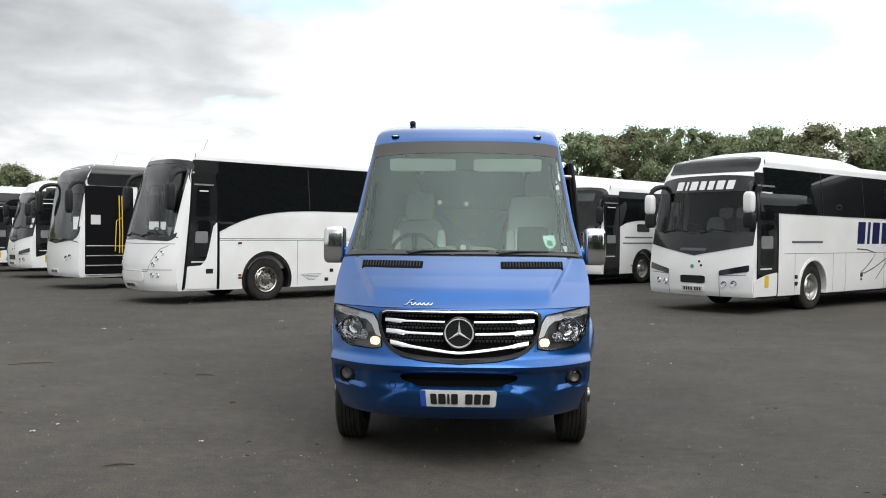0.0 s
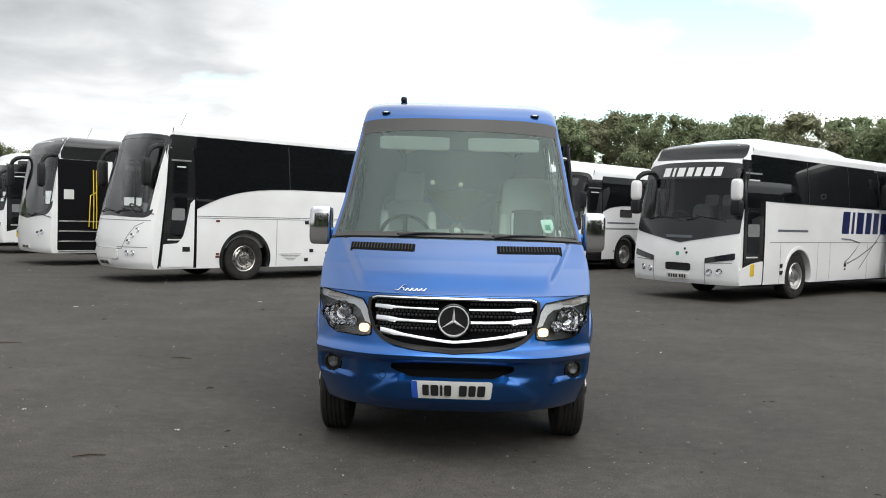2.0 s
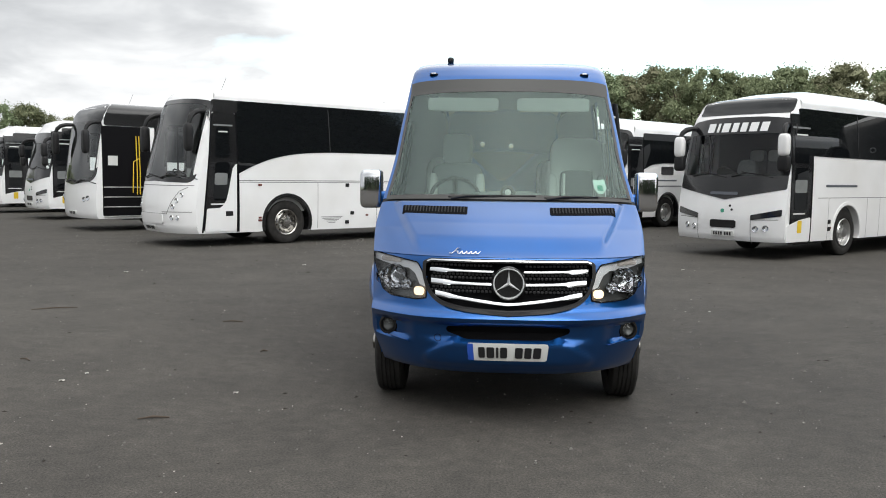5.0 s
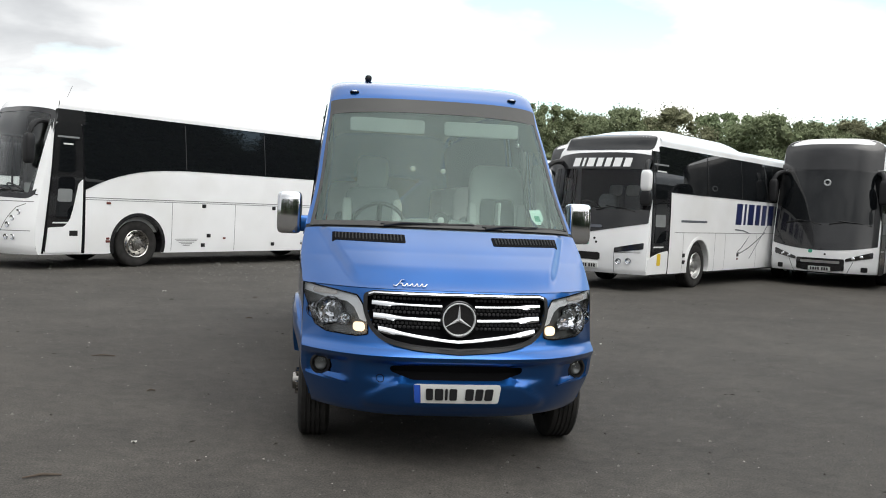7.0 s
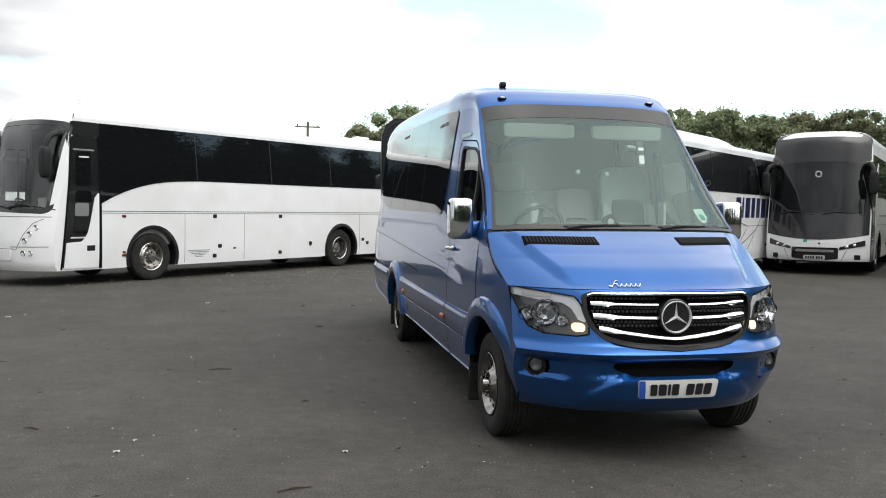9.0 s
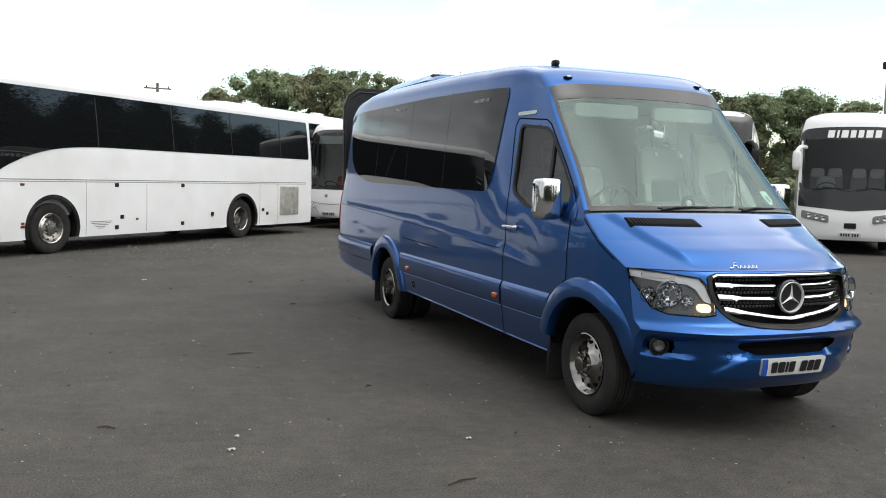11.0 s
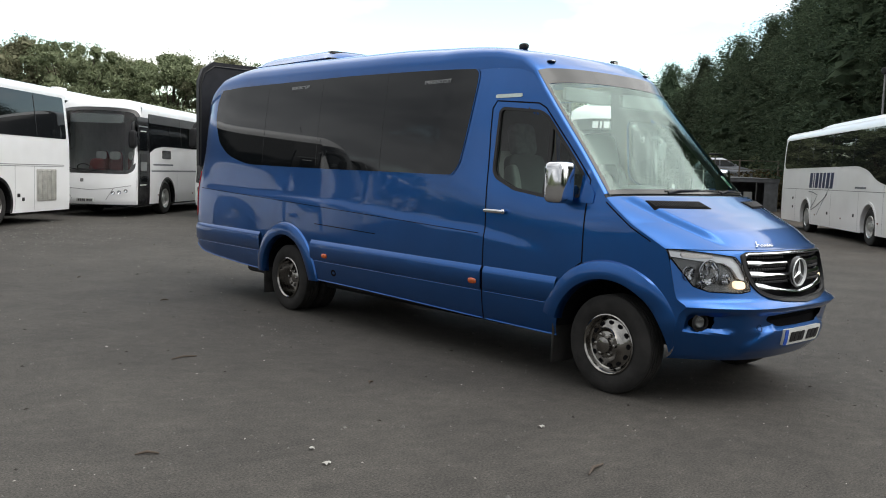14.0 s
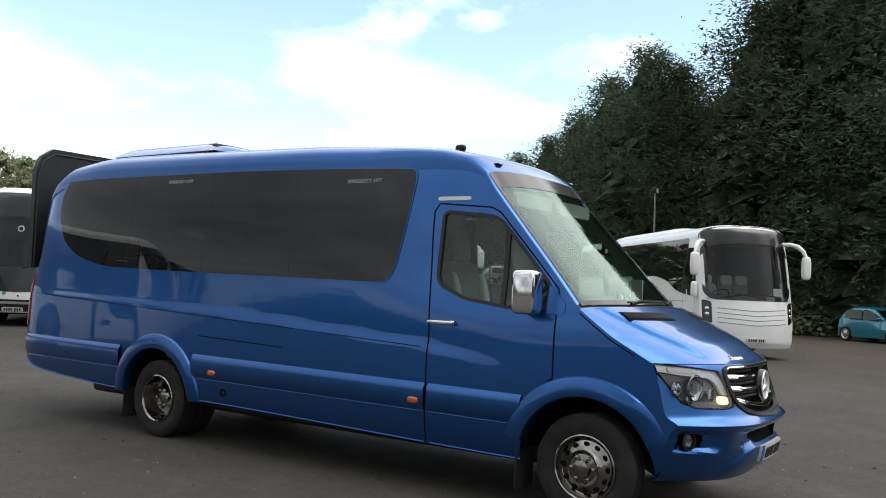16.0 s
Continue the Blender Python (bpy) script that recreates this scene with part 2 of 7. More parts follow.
M["mesh"] = material("dark_grille_mesh", (0.03, 0.03, 0.032), 0.45, 0.3, 0, 0.2, 30)
M["vent_grey"] = material("dusty_vent_slats", (0.46, 0.45, 0.42), 0.6, 0.3, 0, 0.2, 6)
M["red_seat"] = material("red_seat_cloth", (0.16, 0.03, 0.03), 0.9, 0, 0, 0.2, 15)


# ---- mesh kit ----
class Geo:
    def __init__(self):
        self.v, self.f = [], []

    def add(self, verts, faces, m=None):
        k = len(self.v)
        self.v += [tuple(m @ Vector(p)) for p in verts] if m else [tuple(p) for p in verts]
        self.f += [tuple(i + k for i in f) for f in faces]
        return self

    def box(self, c, s, r=0.0, m=None):
        """A box at centre c of size s, its edges chamfered by r."""
        hx, hy, hz = s[0] / 2, s[1] / 2, s[2] / 2
        r = min(r, hx * 0.95, hy * 0.95, hz * 0.95)
        if r <= 0:
            vs = [(c[0] + i * hx, c[1] + j * hy, c[2] + k * hz) for i in (-1, 1) for j in (-1, 1) for k in (-1, 1)]
            return self.add(vs, [(0, 1, 3, 2), (4, 6, 7, 5), (0, 4, 5, 1), (2, 3, 7, 6), (0, 2, 6, 4), (1, 5, 7, 3)], m)
        vs, idx = [], {}
        for i in (-1, 1):
            for j in (-1, 1):
                for k in (-1, 1):
                    for a in range(3):
                        o = [hx - r, hy - r, hz - r]
                        o[a] += r
                        idx[i, j, k, a] = len(vs)
                        vs.append((c[0] + i * o[0], c[1] + j * o[1], c[2] + k * o[2]))
        fs = []
        for a in range(3):
            b, d = (a + 1) % 3, (a + 2) % 3
            for s0 in (-1, 1):
                q = []
                for sb, sd in ((-1, -1), (1, -1), (1, 1), (-1, 1)):
                    key = [0, 0, 0]
                    key[a], key[b], key[d] = s0, sb, sd
                    q.append(idx[(*key, a)])
                fs.append(q if s0 > 0 else q[::-1])
                for sb in (-1, 1):
                    key = lambda sdd: tuple(x for _, x in sorted(((a, s0), (b, sb), (d, sdd))))
                    q = [idx[(*key(-1), a)], idx[(*key(1), a)], idx[(*key(1), b)], idx[(*key(-1), b)]]
                    fs.append(q if s0 * sb < 0 else q[::-1])
        for i in (-1, 1):
            for j in (-1, 1):
                for k in (-1, 1):
                    q = [idx[i, j, k, a] for a in range(3)]
                    fs.append(q if i * j * k > 0 else q[::-1])
        return self.add(vs, fs, m)

    def lathe(self, prof, n=32, m=None, close=False):
        """prof: (radius, height) turned round z."""
        vs = [(r * math.cos(2 * math.pi * i / n), r * math.sin(2 * math.pi * i / n), h) for r, h in prof for i in range(n)]
        fs = []
        rings = len(prof)
        for k in range(rings if close else rings - 1):
            for i in range(n):
                a, b = k * n + i, k * n + (i + 1) % n
                c, d = ((k + 1) % rings) * n + (i + 1) % n, ((k + 1) % rings) * n + i
                fs.append((a, b, c, d))
        return self.add(vs, fs, m)

    def disc(self, r, h=0.0, n=24, m=None):
        return self.add([(r * math.cos(2 * math.pi * i / n), r * math.sin(2 * math.pi * i / n), h) for i in range(n)], [tuple(range(n))], m)

    def tube(self, path, r, n=8, caps=True, m=None, flat=1.0):
        """A round bar along a path; r a number or one a point."""
        ps = [Vector(p) for p in path]
        rs = r if isinstance(r, (list, tuple)) else [r] * len(ps)
        vs, fs = [], []
        prev = None
        for i, p in enumerate(ps):
            d = (ps[min(i + 1, len(ps) - 1)] - ps[max(i - 1, 0)]).normalized()
            if prev is None:
                up = Vector((0, 0, 1)) if abs(d.z) < 0.9 else Vector((1, 0, 0))
                a = d.cross(up).normalized()
            else:
                a = (prev - d * prev.dot(d)).normalized()
            prev = a
            b = d.cross(a)
            for k in range(n):
                t = 2 * math.pi * k / n
                vs.append(p + (a * math.cos(t) + b * math.sin(t) * flat) * rs[i])
        for i in range(len(ps) - 1):
            for k in range(n):
                fs.append((i * n + k, i * n + (k + 1) % n, (i + 1) * n + (k + 1) % n, (i + 1) * n + k))
        if caps:
            fs.append(tuple(range(n))[::-1])
            fs.append(tuple((len(ps) - 1) * n + k for k in range(n)))
        return self.add(vs, fs, m)

    def sweep(self, path, section, frames=None, closed=False):
        """A section (list of 2D) carried along a path; frames: (side, up) vectors a point."""
        vs, fs, n = [], [], len(section)
        for p, (a, b) in zip(path, frames):
            for s, t in section:
                vs.append(Vector(p) + Vector(a) * s + Vector(b) * t)
        for i in range(len(path) - 1):
            for k in range(n if closed else n - 1):
                fs.append((i * n + k, i * n + (k + 1) % n, (i + 1) * n + (k + 1) % n, (i + 1) * n + k))
        if closed:
            fs.append(tuple(range(n))[::-1])
            fs.append(tuple((len(path) - 1) * n + k for k in range(n)))
        return self.add(vs, fs)

    def sheet(self, rows, thick=None):
        """A surface through rows of points; thick: a function that gives a point's place on the back."""
        h, w = len(rows), len(rows[0])
        vs = [p for r in rows for p in r]
        fs = [(i * w + j, i * w + j + 1, (i + 1) * w + j + 1, (i + 1) * w + j) for i in range(h - 1) for j in range(w - 1)]
        if thick:
            rim = [(0, j) for j in range(w)] + [(i, w - 1) for i in range(1, h)] + [(h - 1, j) for j in range(w - 2, -1, -1)] + [(i, 0) for i in range(h - 2, 0, -1)]
            k = len(vs)
            vs += [thick(*q) for q in rim]
            for a in range(len(rim)):
                b = (a + 1) % len(rim)
                fs.append((rim[a][0] * w + rim[a][1], k + a, k + b, rim[b][0] * w + rim[b][1]))
        return self.add(vs, fs)


def smooth(me, angle=38):
    me.polygons.foreach_set("use_smooth", [True] * len(me.polygons))
    me.set_sharp_from_angle(angle=radians(angle))


def mesh_of(name, geo, mat, angle=38, fix=True):
    me = bpy.data.meshes.new(name)
    me.from_pydata(geo.v, [], geo.f)
    if fix:
        bm = bmesh.new()
        bm.from_mesh(me)
        bmesh.ops.remove_doubles(bm, verts=bm.verts, dist=1e-5)
        bmesh.ops.recalc_face_normals(bm, faces=bm.faces)
        bm.to_mesh(me)
        bm.free()
    me.materials.append(M[mat] if isinstance(mat, str) else mat)
    smooth(me, angle)
    me.update()
    return me


def part(name, geo, mat, parent=None, label="", m=None, angle=38, fix=True):
    """ONE mesh object under a thing or a part."""
    ob = new(name, geo if isinstance(geo, bpy.types.Mesh) else mesh_of(name, geo, mat, angle, fix))
    ob.parent = parent
    if m is not None:
        ob.matrix_basis = m
    if label:
        tagged(ob, label)
    return ob


def thing(name, m, label, category, group="", kind=""):
    ob = new(name)
    ob.empty_display_size = 0.3
    ob.matrix_basis = m
    return tagged(ob, label, category, group, kind)


def curve(keys):
    """A smooth function through (a, b) pairs."""
    xs, ys = [k[0] for k in keys], [k[1] for k in keys]
    n = len(xs)
    d = [(ys[i + 1] - ys[i]) / (xs[i + 1] - xs[i]) for i in range(n - 1)]
    t = [d[0]] + [0 if d[i - 1] * d[i] <= 0 else 2 * d[i - 1] * d[i] / (d[i - 1] + d[i]) for i in range(1, n - 1)] + [d[-1]]

    def f(x):
        if x <= xs[0]:
            return ys[0]
        if x >= xs[-1]:
            return ys[-1]
        i = max(k for k in range(n - 1) if xs[k] <= x)
        h = xs[i + 1] - xs[i]
        u = (x - xs[i]) / h
        return (ys[i] * (1 + 2 * u) * (1 - u) ** 2 + t[i] * h * u * (1 - u) ** 2 + ys[i + 1] * u * u * (3 - 2 * u) + t[i + 1] * h * u * u * (u - 1))
    return f


def lin(keys):
    xs, ys = [k[0] for k in keys], [k[1] for k in keys]
    return lambda x: float(np.interp(x, xs, ys))


def spread(a, b, step):
    n = max(1, round((b - a) / step))
    return [a + (b - a) * i / n for i in range(n + 1)]


def outline(a0, a1, lo, hi, r, n=24):
    """The closed 2D outline of a panel between the curves lo and hi, its corners rounded by r (one, or four: low start, low end, high end, high start)."""
    rr = r if isinstance(r, (tuple, list)) else (r, r, r, r)
    av = []
    for i in range(n + 1):
        av.append(a0 + (a1 - a0) * (0.5 - 0.5 * math.cos(math.pi * i / n)))

    def cut(a, rs, re):
        c = 0.0
        for d, q in ((a - a0, rs), (a1 - a, re)):
            if q > 0 and d < q:
                c = max(c, q - math.sqrt(max(0.0, q * q - (q - d) ** 2)))
        return c
    low = [(a, lo(a) + cut(a, rr[0], rr[1])) for a in av]
    high = [(a, hi(a) - cut(a, rr[3], rr[2])) for a in av]
    return av, low, high


def panel(mapf, a0, a1, lo, hi, r=0.0, off=0.004, deep=0.012, rows=6, n=24):
    """A solid panel on a surface: mapf(a, b, off) gives a point off metres outside the surface."""
    av, low, high = outline(a0, a1, lo, hi, r, n)
    flat = [[(av[i], low[i][1] + (high[i][1] - low[i][1]) * k / rows) for i in range(n + 1)] for k in range(rows + 1)]
    g = Geo()
    g.sheet([[mapf(a, b, off) for a, b in row] for row in flat], lambda i, j: mapf(*flat[i][j], off - deep))
    return g


def rim(a0, a1, lo, hi, r, n=24):
    av, low, high = outline(a0, a1, lo, hi, r, n)
    return low + high[::-1]


def ribbon(mapf, pts, width, off=0.002, closed=False, deep=0.0):
    """A flat strip of that width along 2D points on a surface."""
    n = len(pts)
    L, R = [], []
    for i, p in enumerate(pts):
        a = pts[(i - 1) % n] if closed or i else p
        b = pts[(i + 1) % n] if closed or i < n - 1 else p
        dx, dy = b[0] - a[0], b[1] - a[1]
        q = math.hypot(dx, dy) or 1
        nx, ny = -dy / q * width / 2, dx / q * width / 2
        L.append((p[0] + nx, p[1] + ny)); R.append((p[0] - nx, p[1] - ny))
    g = Geo()
    if closed:
        L.append(L[0]); R.append(R[0])
    if deep:
        g.sheet([[mapf(*q, off - deep) for q in L], [mapf(*q, off) for q in L], [mapf(*q, off) for q in R], [mapf(*q, off - deep) for q in R]])
    else:
        g.sheet([[mapf(*q, off) for q in L], [mapf(*q, off) for q in R]])
    return g


def dense(pts, step=0.05):
    out = []
    for p, q in zip(pts, pts[1:]):
        k = max(1, int(math.hypot(q[0] - p[0], q[1] - p[1]) / step))
        out += [(p[0] + (q[0] - p[0]) * i / k, p[1] + (q[1] - p[1]) * i / k) for i in range(k)]
    return out + [pts[-1]]


def inside(p, poly):
    x, y = p
    c = False
    for (x1, y1), (x2, y2) in zip(poly, poly[1:] + poly[:1]):
        if (y1 > y) != (y2 > y) and x < (x2 - x1) * (y - y1) / (y2 - y1) + x1:
            c = not c
    return c


def nearest(p, poly):
    best, out = 1e9, p
    for (x1, y1), (x2, y2) in zip(poly, poly[1:] + poly[:1]):
        dx, dy = x2 - x1, y2 - y1
        q = dx * dx + dy * dy
        u = max(0, min(1, ((p[0] - x1) * dx + (p[1] - y1) * dy) / q)) if q else 0
        e = (x1 + u * dx, y1 + u * dy)
        d = (e[0] - p[0]) ** 2 + (e[1] - p[1]) ** 2
        if d < best:
            best, out = d, e
    return math.sqrt(best), out


def holed(grid, mapf, holes, cell):
    """A sheet over a grid of 2D points with holes cut out of it; points near a hole's rim are drawn onto it."""
    h, w = len(grid), len(grid[0])
    grid = [list(r) for r in grid]
    boxes = [(min(p[0] for p in o) - cell, max(p[0] for p in o) + cell, min(p[1] for p in o) - cell, max(p[1] for p in o) + cell) for o in holes]
    for i in range(h):
        for j in range(w):
            p = grid[i][j]
            for o, b in zip(holes, boxes):
                if b[0] < p[0] < b[1] and b[2] < p[1] < b[3]:
                    d, e = nearest(p, o)
                    if d < cell * 0.62:
                        grid[i][j] = e
    fs = []
    for i in range(h - 1):
        for j in range(w - 1):
            q = [grid[i][j], grid[i][j + 1], grid[i + 1][j + 1], grid[i + 1][j]]
            c = (sum(p[0] for p in q) / 4, sum(p[1] for p in q) / 4)
            if not any(b[0] < c[0] < b[1] and b[2] < c[1] < b[3] and inside(c, o) for o, b in zip(holes, boxes)):
                fs.append((i * w + j, i * w + j + 1, (i + 1) * w + j + 1, (i + 1) * w + j))
    g = Geo()
    g.add([mapf(*p, 0.0) for r in grid for p in r], fs)
    return g


def arc(cx, cz, r, a0, a1, n=28):
    return [(cx + r * math.cos(radians(a0 + (a1 - a0) * i / n)), cz + r * math.sin(radians(a0 + (a1 - a0) * i / n))) for i in range(n + 1)]


def text_mesh(body, size, mat, extrude=0.001):
    cu = bpy.data.curves.new("print", "FONT")
    cu.body, cu.size, cu.extrude, cu.align_x, cu.align_y = body, size, extrude, "CENTER", "CENTER"
    ob = bpy.data.objects.new("print", cu)
    me = bpy.data.meshes.new_from_object(ob)
    bpy.data.objects.remove(ob)
    me.materials.append(M[mat])
    return me


def blob(g, c, s, e=0.45, nu=24, nv=14, m=None):
    """A rounded block: a superellipsoid at c of half sizes s; e small: boxy."""
    p = lambda a, k: math.copysign(abs(a) ** k, a)
    vs, fs = [], []
    for i in range(nv + 1):
        t = -math.pi / 2 + math.pi * i / nv
        for j in range(nu):
            u = 2 * math.pi * j / nu
            vs.append((c[0] + s[0] * p(math.cos(t), e) * p(math.cos(u), e), c[1] + s[1] * p(math.cos(t), e) * p(math.sin(u), e), c[2] + s[2] * p(math.sin(t), e)))
    for i in range(nv):
        for j in range(nu):
            fs.append((i * nu + j, i * nu + (j + 1) % nu, (i + 1) * nu + (j + 1) % nu, (i + 1) * nu + j))
    return g.add(vs, fs, m)


def step(a, b, x):
    u = max(0.0, min(1.0, (x - a) / (b - a)))
    return u * u * (3 - 2 * u)


# ---- ground ----
def ground_material():
    m = bpy.data.materials.new("worn_asphalt")
    m.use_nodes = True
    n, l = m.node_tree.nodes, m.node_tree.links
    b = n["Principled BSDF"]
    b.inputs["Roughness"].default_value, b.inputs["Specular IOR Level"].default_value = 0.88, 0.3
    co = n.new("ShaderNodeTexCoord")

    def noise_tex(scale, detail=6, rough=0.6):
        t = n.new("ShaderNodeTexNoise")
        t.inputs["Scale"].default_value, t.inputs["Detail"].default_value, t.inputs["Roughness"].default_value = scale, detail, rough
        l.new(co.outputs["Object"], t.inputs["Vector"])
        return t

    def ramp(src, p0, c0, p1, c1):
        r = n.new("ShaderNodeValToRGB")
        r.color_ramp.elements[0].position, r.color_ramp.elements[0].color = p0, (*c0, 1)
        r.color_ramp.elements[1].position, r.color_ramp.elements[1].color = p1, (*c1, 1)
        l.new(src, r.inputs["Fac"])
        return r

    def mix(kind, fac, a, c):
        x = n.new("ShaderNodeMixRGB"); x.blend_type = kind
        if isinstance(fac, float):
            x.inputs[0].default_value = fac
        else:
            l.new(fac, x.inputs[0])
        l.new(a, x.inputs[1])
        if isinstance(c, tuple):
            x.inputs[2].default_value = (*c, 1)
        else:
            l.new(c, x.inputs[2])
        return x.outputs[0]
    big = ramp(noise_tex(0.16, 5).outputs["Fac"], 0.3, (0.050, 0.047, 0.044), 0.72, (0.072, 0.068, 0.063))
    mid = ramp(noise_tex(1.1, 8, 0.68).outputs["Fac"], 0.32, (0.78, 0.78, 0.78), 0.7, (1.2, 1.19, 1.17))
    grain = ramp(noise_tex(75, 4, 0.75).outputs["Fac"], 0.34, (0.45, 0.45, 0.45), 0.68, (1.6, 1.57, 1.52))
    patch = ramp(noise_tex(9, 6, 0.7).outputs["Fac"], 0.33, (0.82, 0.82, 0.82), 0.68, (1.18, 1.17, 1.15))
    c = mix("MULTIPLY", 1.0, big.outputs[0], mid.outputs[0])
    c = mix("MULTIPLY", 1.0, c, grain.outputs[0])
    c = mix("MULTIPLY", 1.0, c, patch.outputs[0])
    # loose pale chippings
    vo = n.new("ShaderNodeTexVoronoi"); vo.inputs["Scale"].default_value = 22
    l.new(co.outputs["Object"], vo.inputs["Vector"])
    chips = ramp(vo.outputs["Distance"], 0.055, (1, 1, 1), 0.09, (0, 0, 0))
    sel = ramp(vo.outputs["Color"], 0.72, (0, 0, 0), 0.78, (1, 1, 1))
    c = mix("MIX", mix("MULTIPLY", 1.0, chips.outputs[0], sel.outputs[0]), c, (0.17, 0.16, 0.145))
    # brown earth worn in far over towards the trees
    sep = n.new("ShaderNodeSeparateXYZ"); l.new(co.outputs["Object"], sep.inputs[0])
    far = n.new("ShaderNodeMapRange"); far.inputs[1].default_value, far.inputs[2].default_value, far.inputs[4].default_value = 9, 24, 0.75
    l.new(sep.outputs["X"], far.inputs[0])
    earth = n.new("ShaderNodeMath"); earth.operation = "MULTIPLY"
    l.new(far.outputs[0], earth.inputs[0]); l.new(ramp(noise_tex(0.35, 7, 0.65).outputs["Fac"], 0.38, (0.2, 0.2, 0.2), 0.62, (1, 1, 1)).outputs[0], earth.inputs[1])
    c = mix("MIX", earth.outputs[0], c, (0.085, 0.062, 0.044))
    # oil stains
    stain = ramp(noise_tex(0.55, 4, 0.5).outputs["Fac"], 0.64, (1, 1, 1), 0.74, (0.62, 0.62, 0.63))
    c = mix("MULTIPLY", 1.0, c, stain.outputs[0])
    l.new(c, b.inputs["Base Color"])
    u = n.new("ShaderNodeBump"); u.inputs["Strength"].default_value = 0.5; u.inputs["Distance"].default_value = 0.006
    l.new(noise_tex(170, 3, 0.7).outputs["Fac"], u.inputs["Height"]); l.new(u.outputs[0], b.inputs["Normal"])
    return m


M["asphalt"] = ground_material()
g = Geo()
axis = [-2500, -800, -300, -120, -60, -30, -15, 0, 15, 30, 60, 120, 300, 800, 2500]
g.sheet([[(x, y, 0.0) for x in axis] for y in axis])
tagged(part("ground", g, "asphalt"), "worn grey asphalt yard with pale chippings and stains", "ground", kind="structure")


# ---- the blue minibus ----
van = thing("minibus", Matrix.Identity(4), "metallic blue long-wheelbase minibus with black privacy windows parked on the yard", "minibus")

w_low = curve([(0.33, 0.945), (0.45, 0.972), (0.60, 0.988), (0.80, 0.992), (1.0, 0.990), (1.25, 0.984), (1.5, 0.965), (1.75, 0.942), (2.0, 0.915), (2.2, 0.890), (2.42, 0.858), (2.6, 0.83)])
w_front = curve([(0.45, 0.0), (0.62, 0.35), (0.85, 0.75), (1.25, 1.0), (9, 1.0)])
w_up = curve([(0.9, 0.935), (1.5, 0.945), (2.0, 0.952), (2.5, 0.985), (3.0, 1.0), (6.5, 1.0), (7.22, 0.985), (7.47, 0.955), (7.62, 0.90)])
w_rear = curve([(0, 1.0), (6.9, 1.0), (7.37, 0.985), (7.54, 0.955), (7.64, 0.88)])
crease = lin([(1.45, 0.97), (2.26, 1.075), (4.5, 1.22), (7.5, 1.29)])


def taper(z):
    """The bumper draws in towards its foot."""
    return 1 - 0.075 * (1 - step(0.32, 0.60, z))


def half_width(y, z):
    w = w_low(z) * w_rear(y)
    w *= 1 + (w_up(y) - 1) * step(1.15, 1.8, z)
    k = w_front(y)
    w = 0.928 * taper(z) * (1 - k) + w * k
    w -= 0.014 * step(crease(y) - 0.012, crease(y) + 0.022, z) * step(1.45, 2.1, y) * (1 - step(7.0, 7.4, y)) * (1 - 0.9 * step(crease(y) + 0.05, crease(y) + 0.45, z))
    return w


def nose(x, z):
    """The y of the front's skin."""
    a = abs(x)
    y = nose_mid(z) + 0.41 * (a / 0.928) ** 3.0
    y -= 0.030 * math.exp(-((z - 0.708) / 0.024) ** 2) * (0.4 + 0.6 * step(0.3, 0.6, a))
    y += 0.04 * step(0.60, 0.70, a) * (1 - step(0.86, 0.90, a)) * step(0.53, 0.56, z) * (1 - step(0.645, 0.675, z))
    y += 0.03 * (1 - step(0.40, 0.62, a)) * step(0.53, 0.58, z) * (1 - step(0.655, 0.68, z))
    lz = 0.575 - 0.55 * max(0.0, a - 0.36)
    y -= 0.022 * (1 - step(lz - 0.032, lz + 0.008, z)) * (1 - step(0.54, 0.62, a)) * step(0.36, 0.42, z)
    return y


nose_mid = curve([(0.30, 0.17), (0.36, 0.085), (0.44, 0.045), (0.55, 0.018), (0.64, -0.004), (0.69, -0.024), (0.715, -0.026), (0.76, 0.02), (0.9, 0.06), (1.0, 0.085), (1.06, 0.105), (1.09, 0.125)])
sill = curve([(0.45, 0.34), (1.5, 0.345), (4.8, 0.395), (5.9, 0.395), (6.6, 0.425), (7.27, 0.475), (7.52, 0.56), (7.64, 0.68)])
edge = lin([(0.53, 1.085), (0.8, 1.235), (1.045, 1.41), (1.9, 2.355), (2.05, 2.40), (2.3, 2.42), (6.6, 2.44), (7.12, 2.42), (7.37, 2.33), (7.54, 2.15), (7.64, 1.95)])
crown = curve([(0.53, 0.004), (0.8, 0.022), (1.04, 0.03), (1.1, 0.035), (1.75, 0.065), (1.9, 0.085), (2.05, 0.143), (2.25, 0.178), (2.6, 0.226), (3.0, 0.26), (3.8, 0.297), (6.3, 0.325), (6.9, 0.29), (7.32, 0.235), (7.52, 0.15), (7.64, 0.08)])
bow = curve([(0.53, 0.41), (0.8, 0.33), (1.04, 0.20), (1.9, 0.12), (2.4, 0.06), (3.2, 0.0), (7.12, 0.0), (7.42, -0.02), (7.64, -0.05)])
bow_pow = lin([(0.53, 3.0), (1.1, 2.2), (9, 2.2)])


def side(sign):
    return lambda y, z, off: (sign * (half_width(y, z) + off), y, z)


def fascia(x, z, off):
    s = 3.0 * 0.41 / 0.928 * (abs(x) / 0.928) ** 2.0
    q = 1 / math.sqrt(1 + s * s)
    return (x * taper(z) + math.copysign(off * s * q, x), nose(x, z) - off * q, z)


roof_pow = lin([(1.8, 2.6), (2.0, 6.0), (2.3, 6.5), (3.0, 4.5), (9, 4.5)])


